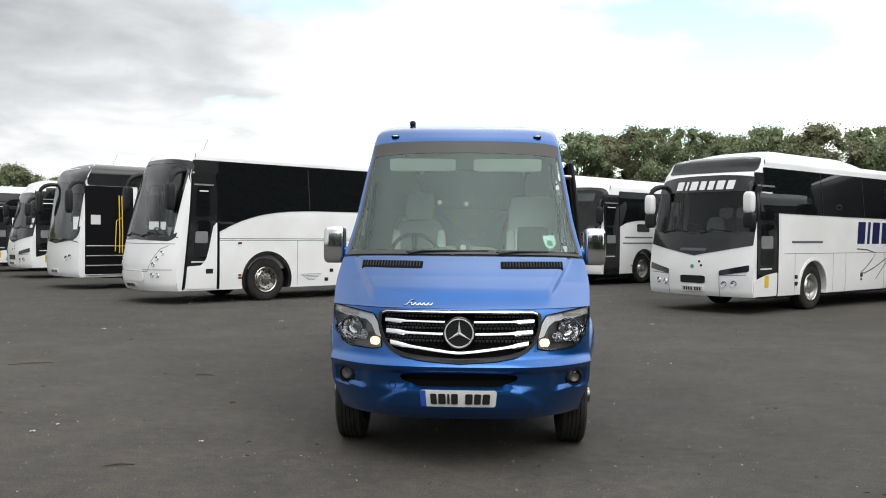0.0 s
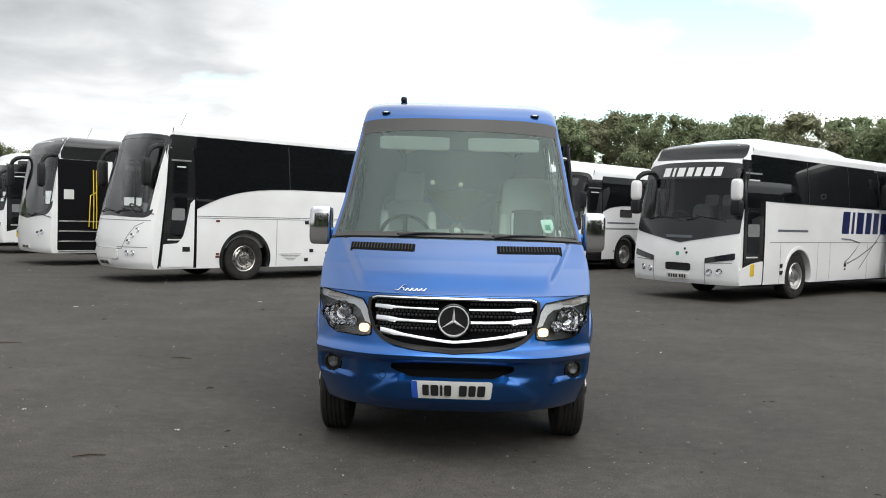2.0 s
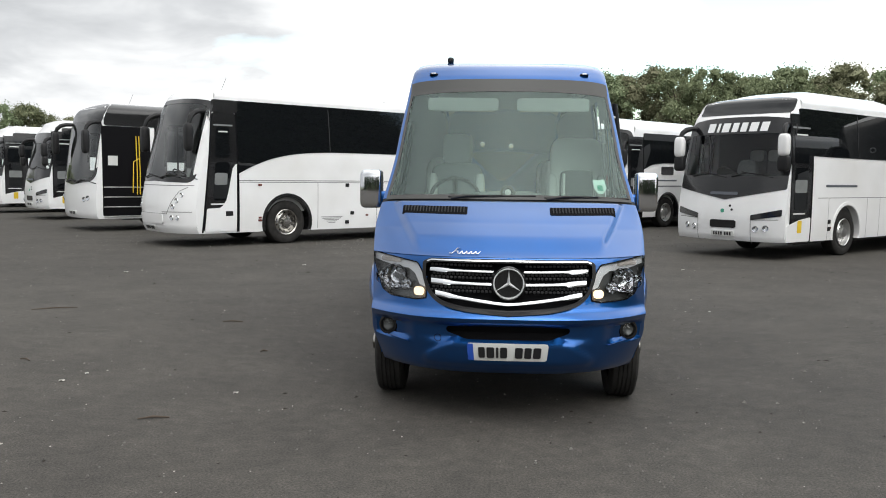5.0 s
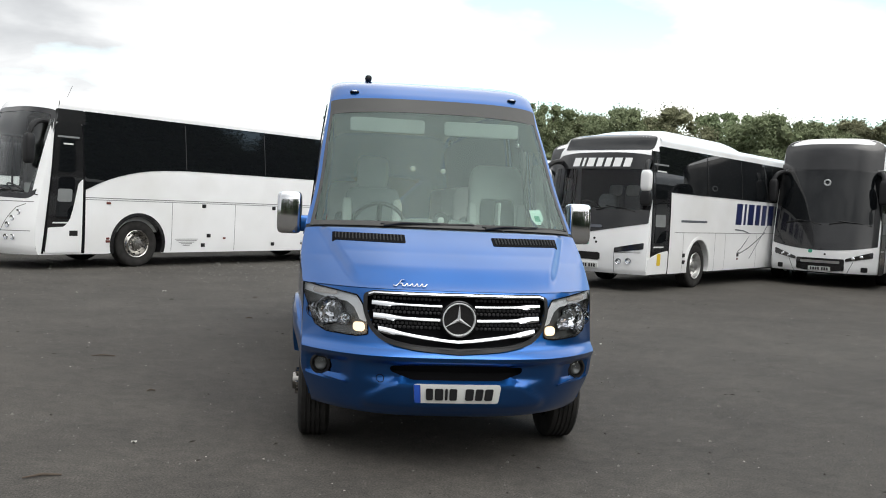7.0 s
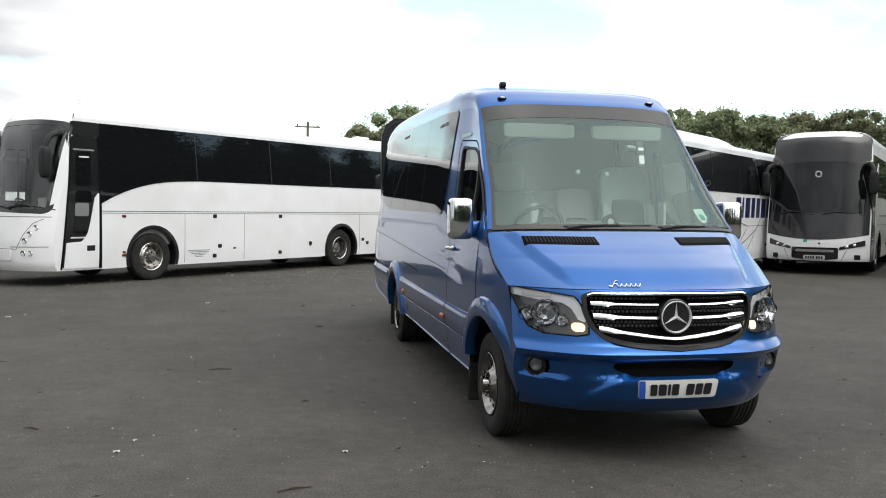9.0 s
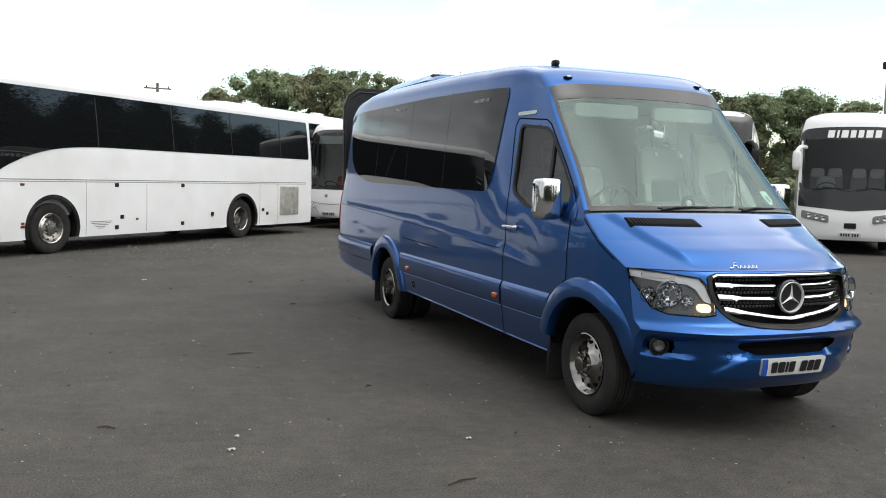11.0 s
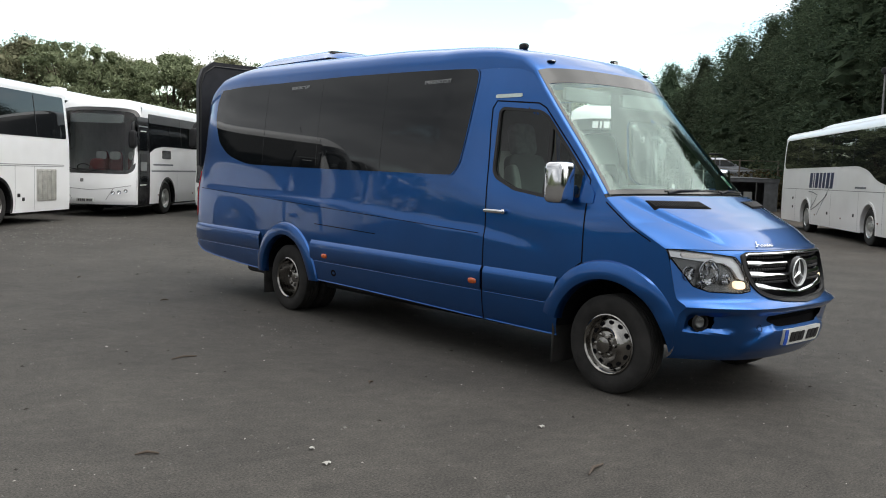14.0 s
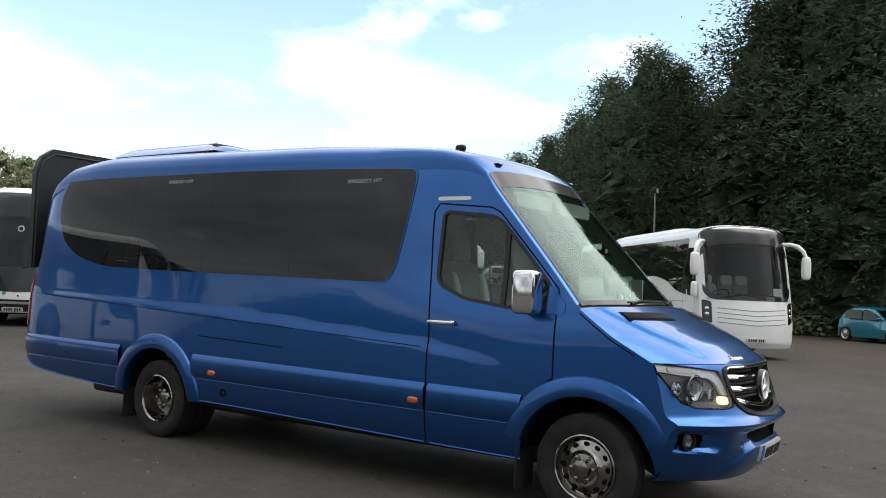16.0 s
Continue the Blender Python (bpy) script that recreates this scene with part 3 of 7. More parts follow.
def ridge(s, x):
    """The raised middle of the bonnet."""
    if s > 1.04:
        return 0.0
    w = 0.60 + 0.26 * (s - 0.53) / 0.51
    return 0.038 * (1 - step(w - 0.045, w + 0.022, abs(x))) * step(0.54, 0.68, s) * (1 - step(0.98, 1.04, s))


def over(s, c, off=0.0):
    """The skin over the top: bonnet, windscreen, roof. c runs 0 at the edge to 1 at the middle and 2 at the other edge."""
    f = c * math.pi / 2
    xe, ze, h = half_width(s, edge(s)), edge(s), crown(s)
    n = roof_pow(s)
    cc, ss = math.cos(f), math.sin(f)
    x = math.copysign(abs(cc) ** (2 / n), cc) * xe
    z = ze + h * abs(ss) ** (2 / n)
    z += ridge(s, x)
    return (x * (1 + off * 0.3), s - bow(s) * (1 - abs(x / xe) ** bow_pow(s)), z + off)


def top_map(s, x, off=0.0):
    xe, ze, h = half_width(s, edge(s)), edge(s), crown(s)
    n = roof_pow(s)
    r = min(1.0, abs(x) / xe)
    return (x, s - bow(s) * (1 - r ** bow_pow(s)), ze + h * max(0.0, 1 - r ** n) ** (1 / n) + ridge(s, x) + off)


door_lo = lin([(1.26, 1.41), (1.58, 1.392), (1.95, 1.44), (2.21, 1.545)])
door_hi = lin([(1.26, 1.55), (1.70, 2.015), (1.78, 2.05), (2.21, 2.09)])
door_glass = rim(1.27, 2.205, door_lo, door_hi, (0.03, 0.07, 0.05, 0.02), 30)
doorway = rim(2.40, 3.12, lambda y: 0.48, lambda y: 2.30, 0.05, 24)
WHEEL_F, WHEEL_R = (0.97, 0.357), (5.32, 0.357)


def arch(c, r=0.475):
    return arc(c[0], c[1], r, -20, 200, 40) + [(c[0] - r, 0.1), (c[0] + r, 0.1)]


ys = spread(0.5, 7.64, 0.036)
for sign in (-1, 1):
    mp = side(sign)
    grid = []
    for y in ys:
        col = []
        for k in range(61):
            u = min(1.0, (y - 0.5) / 0.5)
            yt = nose(0.928, 1.085) * (1 - u) + max(y, 1.0) * u
            z = sill(y) + (edge(yt) - sill(y)) * k / 60
            col.append((nose(0.928, min(z, 1.085)) * (1 - u) + max(y, 1.0) * u, z))
        grid.append(col)
    part("side_wall", holed(grid, mp, [arch(WHEEL_F), arch(WHEEL_R), door_glass] + ([doorway] if sign > 0 else []), 0.036), "blue", van)
    grid = [[(y, sill(y) + 0.1 + (edge(y) - sill(y) - 0.1) * k / 30) for k in range(31)] for y in spread(1.15, 7.3, 0.06)]
    part("inner_lining", holed(grid, lambda y, z, o: (sign * (half_width(y, z) - 0.055), y, z), [door_glass, arch(WHEEL_F, 0.5), arch(WHEEL_R, 0.5)] + ([doorway] if sign > 0 else []), 0.06), "trim", van)
    # flared arches
    for c in (WHEEL_F, WHEEL_R):
        rows = []
        for r, o in ((0.462, -0.04), (0.466, 0.012), (0.475, 0.032), (0.50, 0.038), (0.555, 0.034), (0.60, 0.018), (0.612, -0.004)):
            lo = -8 if r < 0.5 else -2
            a0, a1 = (-6, 186) if c is WHEEL_R else (16, 178)
            fade = lambda q: 1.0 if c is WHEEL_R else 1 - 0.95 * step(118, 150, a0 + (a1 - a0) * q / 40)
            rows.append([mp(max(a, nose(0.928, max(b, 0.36)) + 0.012), max(b, sill(a) - 0.01), o * fade(q) if o > 0 else o) for q, (a, b) in enumerate(arc(c[0], c[1], r, a0, a1, 40))])
        part("wheel_arch", Geo().sheet(rows), "blue", van)
        part("arch_liner", Geo().sheet([[(sign * min(x, half_width(a, b) - 0.02), a, b) for a, b in arc(c[0], c[1], r, 8, 172, 30)] for x, r in ((0.955, 0.530), (0.945, 0.472), (0.915, 0.470), (0.45, 0.470), (0.44, 0.470))] + [[(sign * 0.44, c[0], 0.4)] * 31]), "gap", van)
    # protective mouldings
    for y0, y1 in ((1.43, 2.21), (2.24, 4.80), (5.86, 7.52)):
        mould = [[mp(y, 0.605 + 0.004 * (y - 2) + q * (0.195 + 0.002 * (y - 2)), o) for y in [y0, y0 + 0.006] + spread(y0 + 0.02, y1 - 0.02, 0.12) + [y1 - 0.006, y1]] for q, o in ((0, -0.005), (0.02, 0.014), (0.1, 0.020), (0.72, 0.024), (0.86, 0.018), (1.0, 0.0), (1.04, -0.006))]
        part("side_moulding", Geo().sheet(mould), "blue", van)
        part("moulding_line", ribbon(mp, dense([(y0 + 0.01, 0.598 + 0.004 * (y0 - 2)), (y1 - 0.01, 0.598 + 0.004 * (y1 - 2))]), 0.003, 0.003), "gap", van)
        # Thin blue tubes added along the edges to catch the sky as a highlight.
        part("moulding_bead", Geo().tube([mp(y, 0.5915 + 0.004 * (y - 2), 0.003) for y in [y0 + 0.01] + spread(y0 + 0.05, y1 - 0.05, 0.2) + [y1 - 0.01]], 0.0038, 6), "blue", van)
        part("sill_bead", Geo().tube([mp(y, sill(y) + 0.007, 0.004) for y in [y0 + 0.01] + spread(y0 + 0.05, y1 - 0.05, 0.1) + [y1 - 0.01]], 0.006, 6), "blue", van)
    # Dark strip drawn as the shade along the body crease.
    part("panel_line", ribbon(mp, dense([(2.30, crease(2.30) - 0.012), (7.4, crease(7.4) - 0.012)]), 0.006, 0.0015), "gap", van)
    part("drain_cap", ribbon(mp, [(4.40 + 0.035 * math.cos(q * math.pi / 10), 0.505 + 0.024 * math.sin(q * math.pi / 10)) for q in range(20)], 0.02, 0.002, True), "gap", van)
    if sign < 0:
        part("charging_flap", ribbon(mp, dense([(3.70, 0.955), (4.75, 0.985)]), 0.008, 0.002), "gap", van)
    # privacy glass
    lo = curve([(2.49, 2.30), (2.545, 1.95), (2.615, 1.62), (2.71, 1.535), (3.2, 1.54), (6.1, 1.58), (6.6, 1.655), (6.97, 1.83), (7.16, 2.10)])
    hi = curve([(2.49, 2.42), (2.55, 2.43), (4.0, 2.475), (6.85, 2.52), (7.05, 2.49), (7.16, 2.36)])
    y_win = 2.495 if sign < 0 else 3.20
    g = panel(mp, y_win, 7.16, lo, hi, 0.05, 0.008, 0.03, 12, 60)
    part("window_surround", ribbon(mp, rim(y_win - 0.005, 7.165, lo, hi, 0.05, 60), 0.018, 0.006, True), "blue", van)
    win = part("side_window", g, "dark_glass", van, "black privacy glass")
    for y, t in ((3.72, 0), (4.82, 0.02), (5.92, 0.03)):
        part("window_joint", ribbon(mp, dense([(y - 0.02, 1.56 + t), (y, 2.49)]), 0.004, 0.0086), "seal", win)
    # door shut lines
    dl = dense([(2.235, 0.36), (2.235, 1.2), (2.285, 1.9), (2.29, 2.09), (2.25, 2.15), (1.80, 2.115), (1.72, 2.075), (1.20, 1.53), (1.20, 0.93), (1.30, 0.86), (1.415, 0.70)], 0.04)
    part("door_gap", ribbon(mp, dl, 0.011, 0.002), "gap", van)
    part("window_seal", ribbon(mp, rim(1.27, 2.205, door_lo, door_hi, (0.03, 0.07, 0.05, 0.02), 30), 0.024, 0.004, True, 0.02), "seal", van)
    part("door_window", panel(lambda y, z, o: (sign * (half_width(y, z) - 0.012 + o), y, z), 1.27, 2.205, door_lo, door_hi, (0.03, 0.07, 0.05, 0.02), 0, 0.004, 6, 30), "door_glass", van)
    part("quarter_bar", ribbon(mp, dense([(1.63, 1.40), (1.645, 1.96)]), 0.035, 0.0, False, 0.02), "seal", van)
    # handle
    hg = Geo()
    blob(hg, (sign * 1.005, 2.12, 1.255), (0.016, 0.115, 0.016), 0.6)
    blob(hg, (sign * 0.99, 2.02, 1.255), (0.018, 0.02, 0.02), 0.7)
    hd = part("door_handle", hg, "chrome", van, "chrome door handle")
    part("handle_recess", panel(mp, 2.03, 2.20, lambda y: 1.205, lambda y: 1.30, 0.045, 0.002, 0.004, 3, 16), "blue", hd)
    part("bonnet_gap", ribbon(mp, dense([(0.64, edge(0.64) - 0.022), (0.8, edge(0.8) - 0.022), (1.03, edge(1.03) - 0.022)], 0.04), 0.009, 0.002), "gap", van)
    # lit marker lamps along the sill
    for y in (2.33, 4.526):
        lg = Geo()
        blob(lg, (sign * 1.012, y, 0.668), (0.016, 0.047, 0.024), 0.7)
        part("marker_lamp", lg, "orange", van, "amber side marker lamp")
    lg = Geo(); blob(lg, (sign * 0.975, 7.32, 0.70), (0.014, 0.03, 0.022), 0.8)
    part("marker_lamp", lg, "orange", van)
    part("type_strip", panel(mp, 1.99, 2.27, lambda y: 2.172, lambda y: 2.202, 0.005, 0.006, 0.01, 1, 6), "sticker", van, "pale reflective strip")
    # mirror
    mg = Geo()
    blob(mg, (sign * 1.075, 1.37, 1.505), (0.088, 0.085, 0.152), 0.32)
    mir = part("wing_mirror", mg, "chrome", van, "chrome-capped wing mirror")
    part("mirror_glass", Geo().box((sign * 1.072, 1.45, 1.505), (0.145, 0.02, 0.26), 0.02), "black", mir)
    ag = Geo(); blob(ag, (sign * 0.965, 1.37, 1.43), (0.075, 0.055, 0.06), 0.5)
    part("mirror_arm", ag, "blue", mir, "blue mirror foot")
    part("mirror_corner", panel(mp, 1.14, 1.275, lambda y: 1.36, lin([(1.14, 1.44), (1.275, 1.57)]), 0.01, 0.006, 0.02, 3, 8), "blue", van)
    # tail lamp
    part("tail_lamp", panel(mp, 7.52, 7.62, lambda y: 0.92, lambda y: 1.48, 0.03, 0.012, 0.03, 4, 8), "red", van, "red tail lamp cluster")

# front skin with openings for lamps, grille, intake
lamp_lo = lambda x: lin([(0.53, 0.82), (0.60, 0.806), (0.78, 0.812), (0.85, 0.845), (0.925, 1.03)])(abs(x))
lamp_hi = lambda x: lin([(0.53, 0.88), (0.565, 0.99), (0.60, 1.043), (0.75, 1.065), (0.90, 1.083), (0.926, 1.083)])(abs(x))
gr_lo = lambda x: curve([(0, 0.742), (0.25, 0.758), (0.42, 0.792), (0.50, 0.85), (0.548, 0.965), (0.555, 1.01)])(abs(x))
gr_hi = lambda x: lin([(0, 1.068), (0.5, 1.066), (0.555, 1.045)])(abs(x))
holes = [rim(-0.553, 0.553, gr_lo, gr_hi, 0.01, 60), rim(-0.40, 0.40, lambda x: 0.566 + 0.35 * max(0.0, abs(x) - 0.27), lambda x: 0.655 - 0.05 * abs(x) ** 2, 0.02, 36)]
for sg in (-1, 1):
    a, b = sorted((sg * 0.533, sg * 0.926))
    holes.append(rim(a, b, lamp_lo, lamp_hi, 0.008, 40))
    holes.append([(sg * 0.80 + 0.062 * math.cos(t * math.pi / 16), 0.602 + 0.05 * math.sin(t * math.pi / 16)) for t in range(32)])
grid = [[(x, 0.33 + (1.088 - 0.33) * k / 46) for k in range(47)] for x in spread(-0.928, 0.928, 0.0165)]
part("front_panel", holed(grid, fascia, holes, 0.0168), "blue", van)
back = lambda x, z, off: (x, nose(x, z) + 0.07 + off, z)
part("radiator_backing", panel(back, -0.56, 0.56, lambda x: 0.72, lambda x: 1.075, 0.0, 0.0, 0.0, 4, 20), "gap", van)
part("intake_backing", panel(back, -0.49, 0.49, lambda x: 0.54, lambda x: 0.67, 0.0, -0.02, 0.0, 2, 12), "gap", van)
part("under_tray", Geo().box((0, 0.70, 0.37), (1.1, 0.9, 0.05), 0.02), "plastic", van)

grille = part("grille", ribbon(fascia, rim(-0.548, 0.548, gr_lo, gr_hi, 0.01, 60), 0.022, 0.012, True, 0.03), "plastic", van, "black grille with chrome bars")
part("grille_chrome_rim", ribbon(fascia, dense([(x, gr_lo(x) + 0.012) for x in spread(-0.535, 0.535, 0.03)]), 0.007, 0.014, False, 0.02), "plastic", grille)
part("grille_top_strip", ribbon(fascia, [(x, gr_hi(x) + 0.002) for x in spread(-0.53, 0.53, 0.03)], 0.008, 0.016, False, 0.02), "chrome", grille, "chrome strip along the bonnet edge")
mesh_map = lambda x, z, off: (x, nose(x, z) + 0.028 - off, z)
hg = Geo()
for row in range(3):
    for k in range(40):
        x = -0.50 + k * 0.0256
        for dz in (-0.011, 0.011):
            z = (1.042, 0.963, 0.878)[row] + dz + 0.004
            if z > gr_lo(x) + 0.02 and abs(x) > 0.11:
                p = mesh_map(x + (0.0128 if dz > 0 else 0), z, 0.0)
                hg.box(p, (0.019, 0.012, 0.017), 0.004)
tagged(part("honeycomb", hg, "mesh", grille), kind="stuff")


def round_bar(pts, width):
    """A bar with a rounded face that leans back at the top."""
    rows = []
    for a in (105, 75, 45, 15, -15, -45, -80, -105):
        sa, ca = math.sin(radians(a)), math.cos(radians(a))
        rows.append([mesh_map(x, z + width(x) / 2 * sa, 0.012 + 0.012 * ca - 0.004 * sa) for x, z in pts])
    return Geo().sheet(rows)


for sg in (-1, 1):
    for z0, z1, x1, w in ((1.000, 1.008, 0.515, 0.022), (0.918, 0.930, 0.505, 0.025)):
        pts = [(sg * x, z0 + (z1 - z0) * (x / x1) ** 2) for x in spread(0.10, x1, 0.03)]
        part("grille_bar", round_bar(pts, lambda x: w * (1 + 0.65 * step(x1 - 0.16, x1 - 0.09, abs(x)))), "chrome", grille, "chrome grille bar")
pts = [(x, 0.796 + 0.058 * (abs(x) / 0.47) ** 1.3) for x in spread(-0.475, 0.475, 0.03)]
part("grille_bar", round_bar(pts, lambda x: 0.027 + 0.014 * step(0.33, 0.40, abs(x))), "chrome", grille)
# round badge
star_c = Vector((0, nose(0, 0.93) - 0.012, 0.928))
to_front = Matrix.Translation(star_c) @ pose(0, 0, 0, 90)
bd = Geo(); bd.lathe([(0.101, 0.008), (0.098, 0.015), (0.094, 0.015), (0.091, 0.006), (0.090, -0.004)], 40, to_front)
for k in range(3):
    t = radians(90 + 120 * k)
    d, q = Vector((math.cos(t), math.sin(t), 0)), Vector((-math.sin(t), math.cos(t), 0))
    tip, c0 = d * 0.094, Vector((0, 0, 0.02))
    bd.add([tip + Vector((0, 0, 0.004)), q * 0.0105 + d * 0.006 + Vector((0, 0, 0.002)), c0, -q * 0.0105 + d * 0.006 + Vector((0, 0, 0.002))], [(0, 1, 2), (0, 2, 3)], to_front)
bad = part("badge", bd, "lamp_bright", grille, "round chrome badge", angle=20)
part("badge_rim", Geo().lathe([(0.110, -0.03), (0.112, 0.0), (0.106, 0.010), (0.100, 0.009)], 40, to_front), "black", bad)
part("badge_disc", Geo().disc(0.092, -0.002, 40, to_front), "black", bad)

for sg in (-1, 1):
    a, b = sorted((sg * 0.535, sg * 0.926))
    lampbody = part("headlamp", panel(lambda x, z, o: (x * 0.985, nose(x, z) + 0.055 - o, z), a, b, lamp_lo, lamp_hi, 0.008, 0.0, 0.0, 8, 30), "lamp_silver", van, "clear headlamp unit")
    part("lamp_wall", Geo().sheet([[fascia(x, z, -0.001) for x, z in rim(a, b, lamp_lo, lamp_hi, 0.008, 40)], [(x * 0.985, nose(x, z) + 0.055, z) for x, z in rim(a, b, lamp_lo, lamp_hi, 0.008, 40)]]), "lamp_silver", lampbody)
    # bright inner blade that runs down to the running lamp
    blade = lambda x, z, o: (x, nose(x, z) + 0.02 - o, z)
    a4, b4 = sorted((sg * 0.545, sg * 0.922))
    part("bright_blade", panel(blade, a4, b4, lambda x: lin([(0.545, 0.885), (0.585, 0.90), (0.615, 0.965), (0.66, 0.998), (0.80, 1.012), (0.92, 1.035)])(abs(x)), lambda x: lamp_hi(x) - 0.005, 0.004, 0.0, 0.02, 5, 24), "lamp_bright", lampbody, "satin silver inner lamp panel")
    for cx, cz, r, rows_ in ((0.752, 0.935, 0.080, 9), (0.848, 0.925, 0.048, 7), (0.668, 0.895, 0.040, 7), (0.80, 0.858, 0.030, 5)):
        p = Vector((sg * cx, nose(sg * cx, cz) + 0.045, cz))
        rot = Matrix.Translation(p) @ pose(0, 0, 0, 90, 0, sg * 16)
        # a bowl of flat facets
        prof = [(r, 0.036), (r * 0.96, 0.030), (r * 0.80, 0.012), (r * 0.58, 0.0), (r * 0.36, -0.006), (r * 0.25, -0.006)]
        rf = part("reflector", Geo().lathe(prof, rows_, rot @ pose(0, 0, 0, 0, 0, 20)), "chrome", lampbody, "faceted chrome reflector bowl", angle=5)
        bg = Geo(); bg.lathe([(r * 0.30, -0.005), (r * 0.30, 0.014), (r * 0.2, 0.028), (0.0005, 0.032)], 20, rot)
        part("bulb_lens", bg, "lens", rf)
        part("bowl_rim", Geo().lathe([(r * 1.0, 0.034), (r * 1.06, 0.040), (r * 1.10, 0.034)], 24, rot), "dark_chrome", rf)
    a2, b2 = sorted((sg * 0.552, sg * 0.622))
    part("running_lamp", panel(blade, a2, b2, lambda x: 0.830, lambda x: 0.882, 0.022, 0.008, 0.02, 3, 12), "glow", lampbody, "lit warm white running lamp")
    a3, b3 = sorted((sg * 0.72, sg * 0.87))
    part("indicator", panel(blade, a3, b3, lambda x: 1.030, lambda x: 1.062, 0.01, 0.008, 0.01, 1, 8), "amber_clear", lampbody)
    part("cover", panel(fascia, a, b, lamp_lo, lamp_hi, 0.008, 0.006, 0.012, 8, 30), "lens", lampbody)
    part("lamp_gap", ribbon(fascia, rim(a, b, lamp_lo, lamp_hi, 0.008, 40), 0.008, 0.004, True), "gap", lampbody)
    # fog lamp
    p = Vector((sg * 0.80, nose(sg * 0.80, 0.602) + 0.03, 0.602))
    rot = Matrix.Translation(p) @ pose(0, 0, 0, 90, 0, sg * 22)
    fg = Geo(); fg.lathe([(0.066, 0.028), (0.052, 0.034), (0.047, 0.02), (0.03, 0.0), (0.0005, -0.008)], 28, rot)
    fo = part("fog_lamp", fg, "plastic", van, "round fog lamp in a black ring")
    part("fog_glass", Geo().lathe([(0.046, 0.026), (0.03, 0.034), (0.0005, 0.036)], 24, rot), "lens", fo)
    part("fog_bulb", Geo().lathe([(0.04, 0.016), (0.02, 0.004), (0.0005, 0.002)], 20, rot), "lamp_silver", fo)
    part("bumper_crease", ribbon(fascia, dense([(sg * 0.66, 0.515), (sg * 0.74, 0.527), (sg * 0.90, 0.545)], 0.03), 0.016, 0.008, False, 0.02), "blue", van)
ring = [(0.022 * math.cos(t * math.pi / 12) - 0.455, 0.022 * math.sin(t * math.pi / 12) + 0.565) for t in range(24)]
part("tow_eye_cap", ribbon(fascia, ring, 0.004, 0.002, True), "gap", van)

# number plate with bars in place of characters
plate = part("number_plate", panel(fascia, -0.26, 0.26, lambda x: 0.436, lambda x: 0.548, 0.012, 0.02, 0.03, 2, 16), "plate_white", van, "white number plate with black bars")
part("plate_band", panel(fascia, -0.26, -0.222, lambda x: 0.437, lambda x: 0.547, 0.004, 0.025, 0.004, 2, 6), "plate_blue", plate)
x = -0.190
for k, w in enumerate((0.042, 0.050, 0.016, 0.046, 0, 0.050, 0.046, 0.050)):
    if not w:
        x += 0.04
        continue
    part("plate_bar", panel(fascia, x, x + w, lambda q: 0.456, lambda q: 0.528, 0.006, 0.027, 0.004, 1, 4), "ink", plate)
    x += w + 0.011

# bonnet, pillars, roof
NC = 64
cs = [2 * k / NC for k in range(NC + 1)]
part("bonnet", Geo().sheet([[over(s, 2 * c / 180) for c in range(181)] for s in spread(0.53, 1.035, 0.012)]), "blue", van)
top_rows = spread(1.06, 1.865, 0.0268) + spread(1.89, 7.64, 0.045)
k0 = next(k for k in range(NC) if abs(over(1.5, cs[k])[0]) / half_width(1.5, edge(1.5)) < 0.962)
g = Geo()
w = NC + 1
fs = []
for i in range(len(top_rows) - 1):
    for j in range(NC):
        if top_rows[i + 1] <= 1.866 and k0 <= j < NC - k0:
            continue
        fs.append((i * w + j, i * w + j + 1, (i + 1) * w + j + 1, (i + 1) * w + j))
g.add([over(s, c) for s in top_rows for c in cs], fs)
part("roof", g, "blue", van)
part("headlining", Geo().sheet([[(p[0] * 0.94, p[1], p[2] - 0.06) for p in (over(s, c) for c in cs[6:-6])] for s in spread(1.95, 7.2, 0.2)]), "lining", van)
ws_rows = spread(1.045, 1.875, 0.03)
part("windscreen", Geo().sheet([[over(s, cs[j], 0.004) for j in range(k0 - 1, NC - k0 + 2)] for s in ws_rows]), "glass", van, "large raked windscreen")
band = Geo()
band.sheet([[over(s, cs[j], 0.007) for j in range(k0 - 1, NC - k0 + 2)] for s in spread(1.785, 1.875, 0.02)])
part("shade_band", band, "frit", van, "black band along the top of the windscreen")
for j0, j1 in ((k0 - 1, k0 + 1), (NC - k0 - 1, NC - k0 + 1)):
    part("screen_border", Geo().sheet([[over(s, cs[j], 0.007) for j in range(j0, j1 + 1)] for s in ws_rows]), "frit", van)
part("screen_border", Geo().sheet([[over(s, cs[j], 0.007) for j in range(k0 - 1, NC - k0 + 2)] for s in (1.045, 1.058, 1.072)]), "frit", van)
part("cowl", Geo().sheet([[over(s, c, -0.004) for c in cs] for s in (1.03, 1.045, 1.065)]), "plastic", van)
# rear end
last = [over(7.64, c) for c in cs]
low = [(half_width(7.64, z), 7.64, z) for z in spread(sill(7.64), edge(7.64), 0.12)]
g = Geo()
loop = last + [(-p[0], p[1], p[2]) for p in low[::-1]] + low
mid = Vector((0, 7.69, 1.4))
rows = [[tuple(Vector(p).lerp(mid + (Vector(p) - Vector((0, 7.64, 1.4))) * 0.9, u) if u < 1 else mid) for p in loop + loop[:1]] for u in (0, 0.5, 0.99, 1)]
part("rear_end", Geo().sheet(rows), "blue", van)
floor = Geo().box((0, 4.5, 0.47), (0.96, 5.9, 0.08), 0.02)
part("floor", floor, "trim", van)
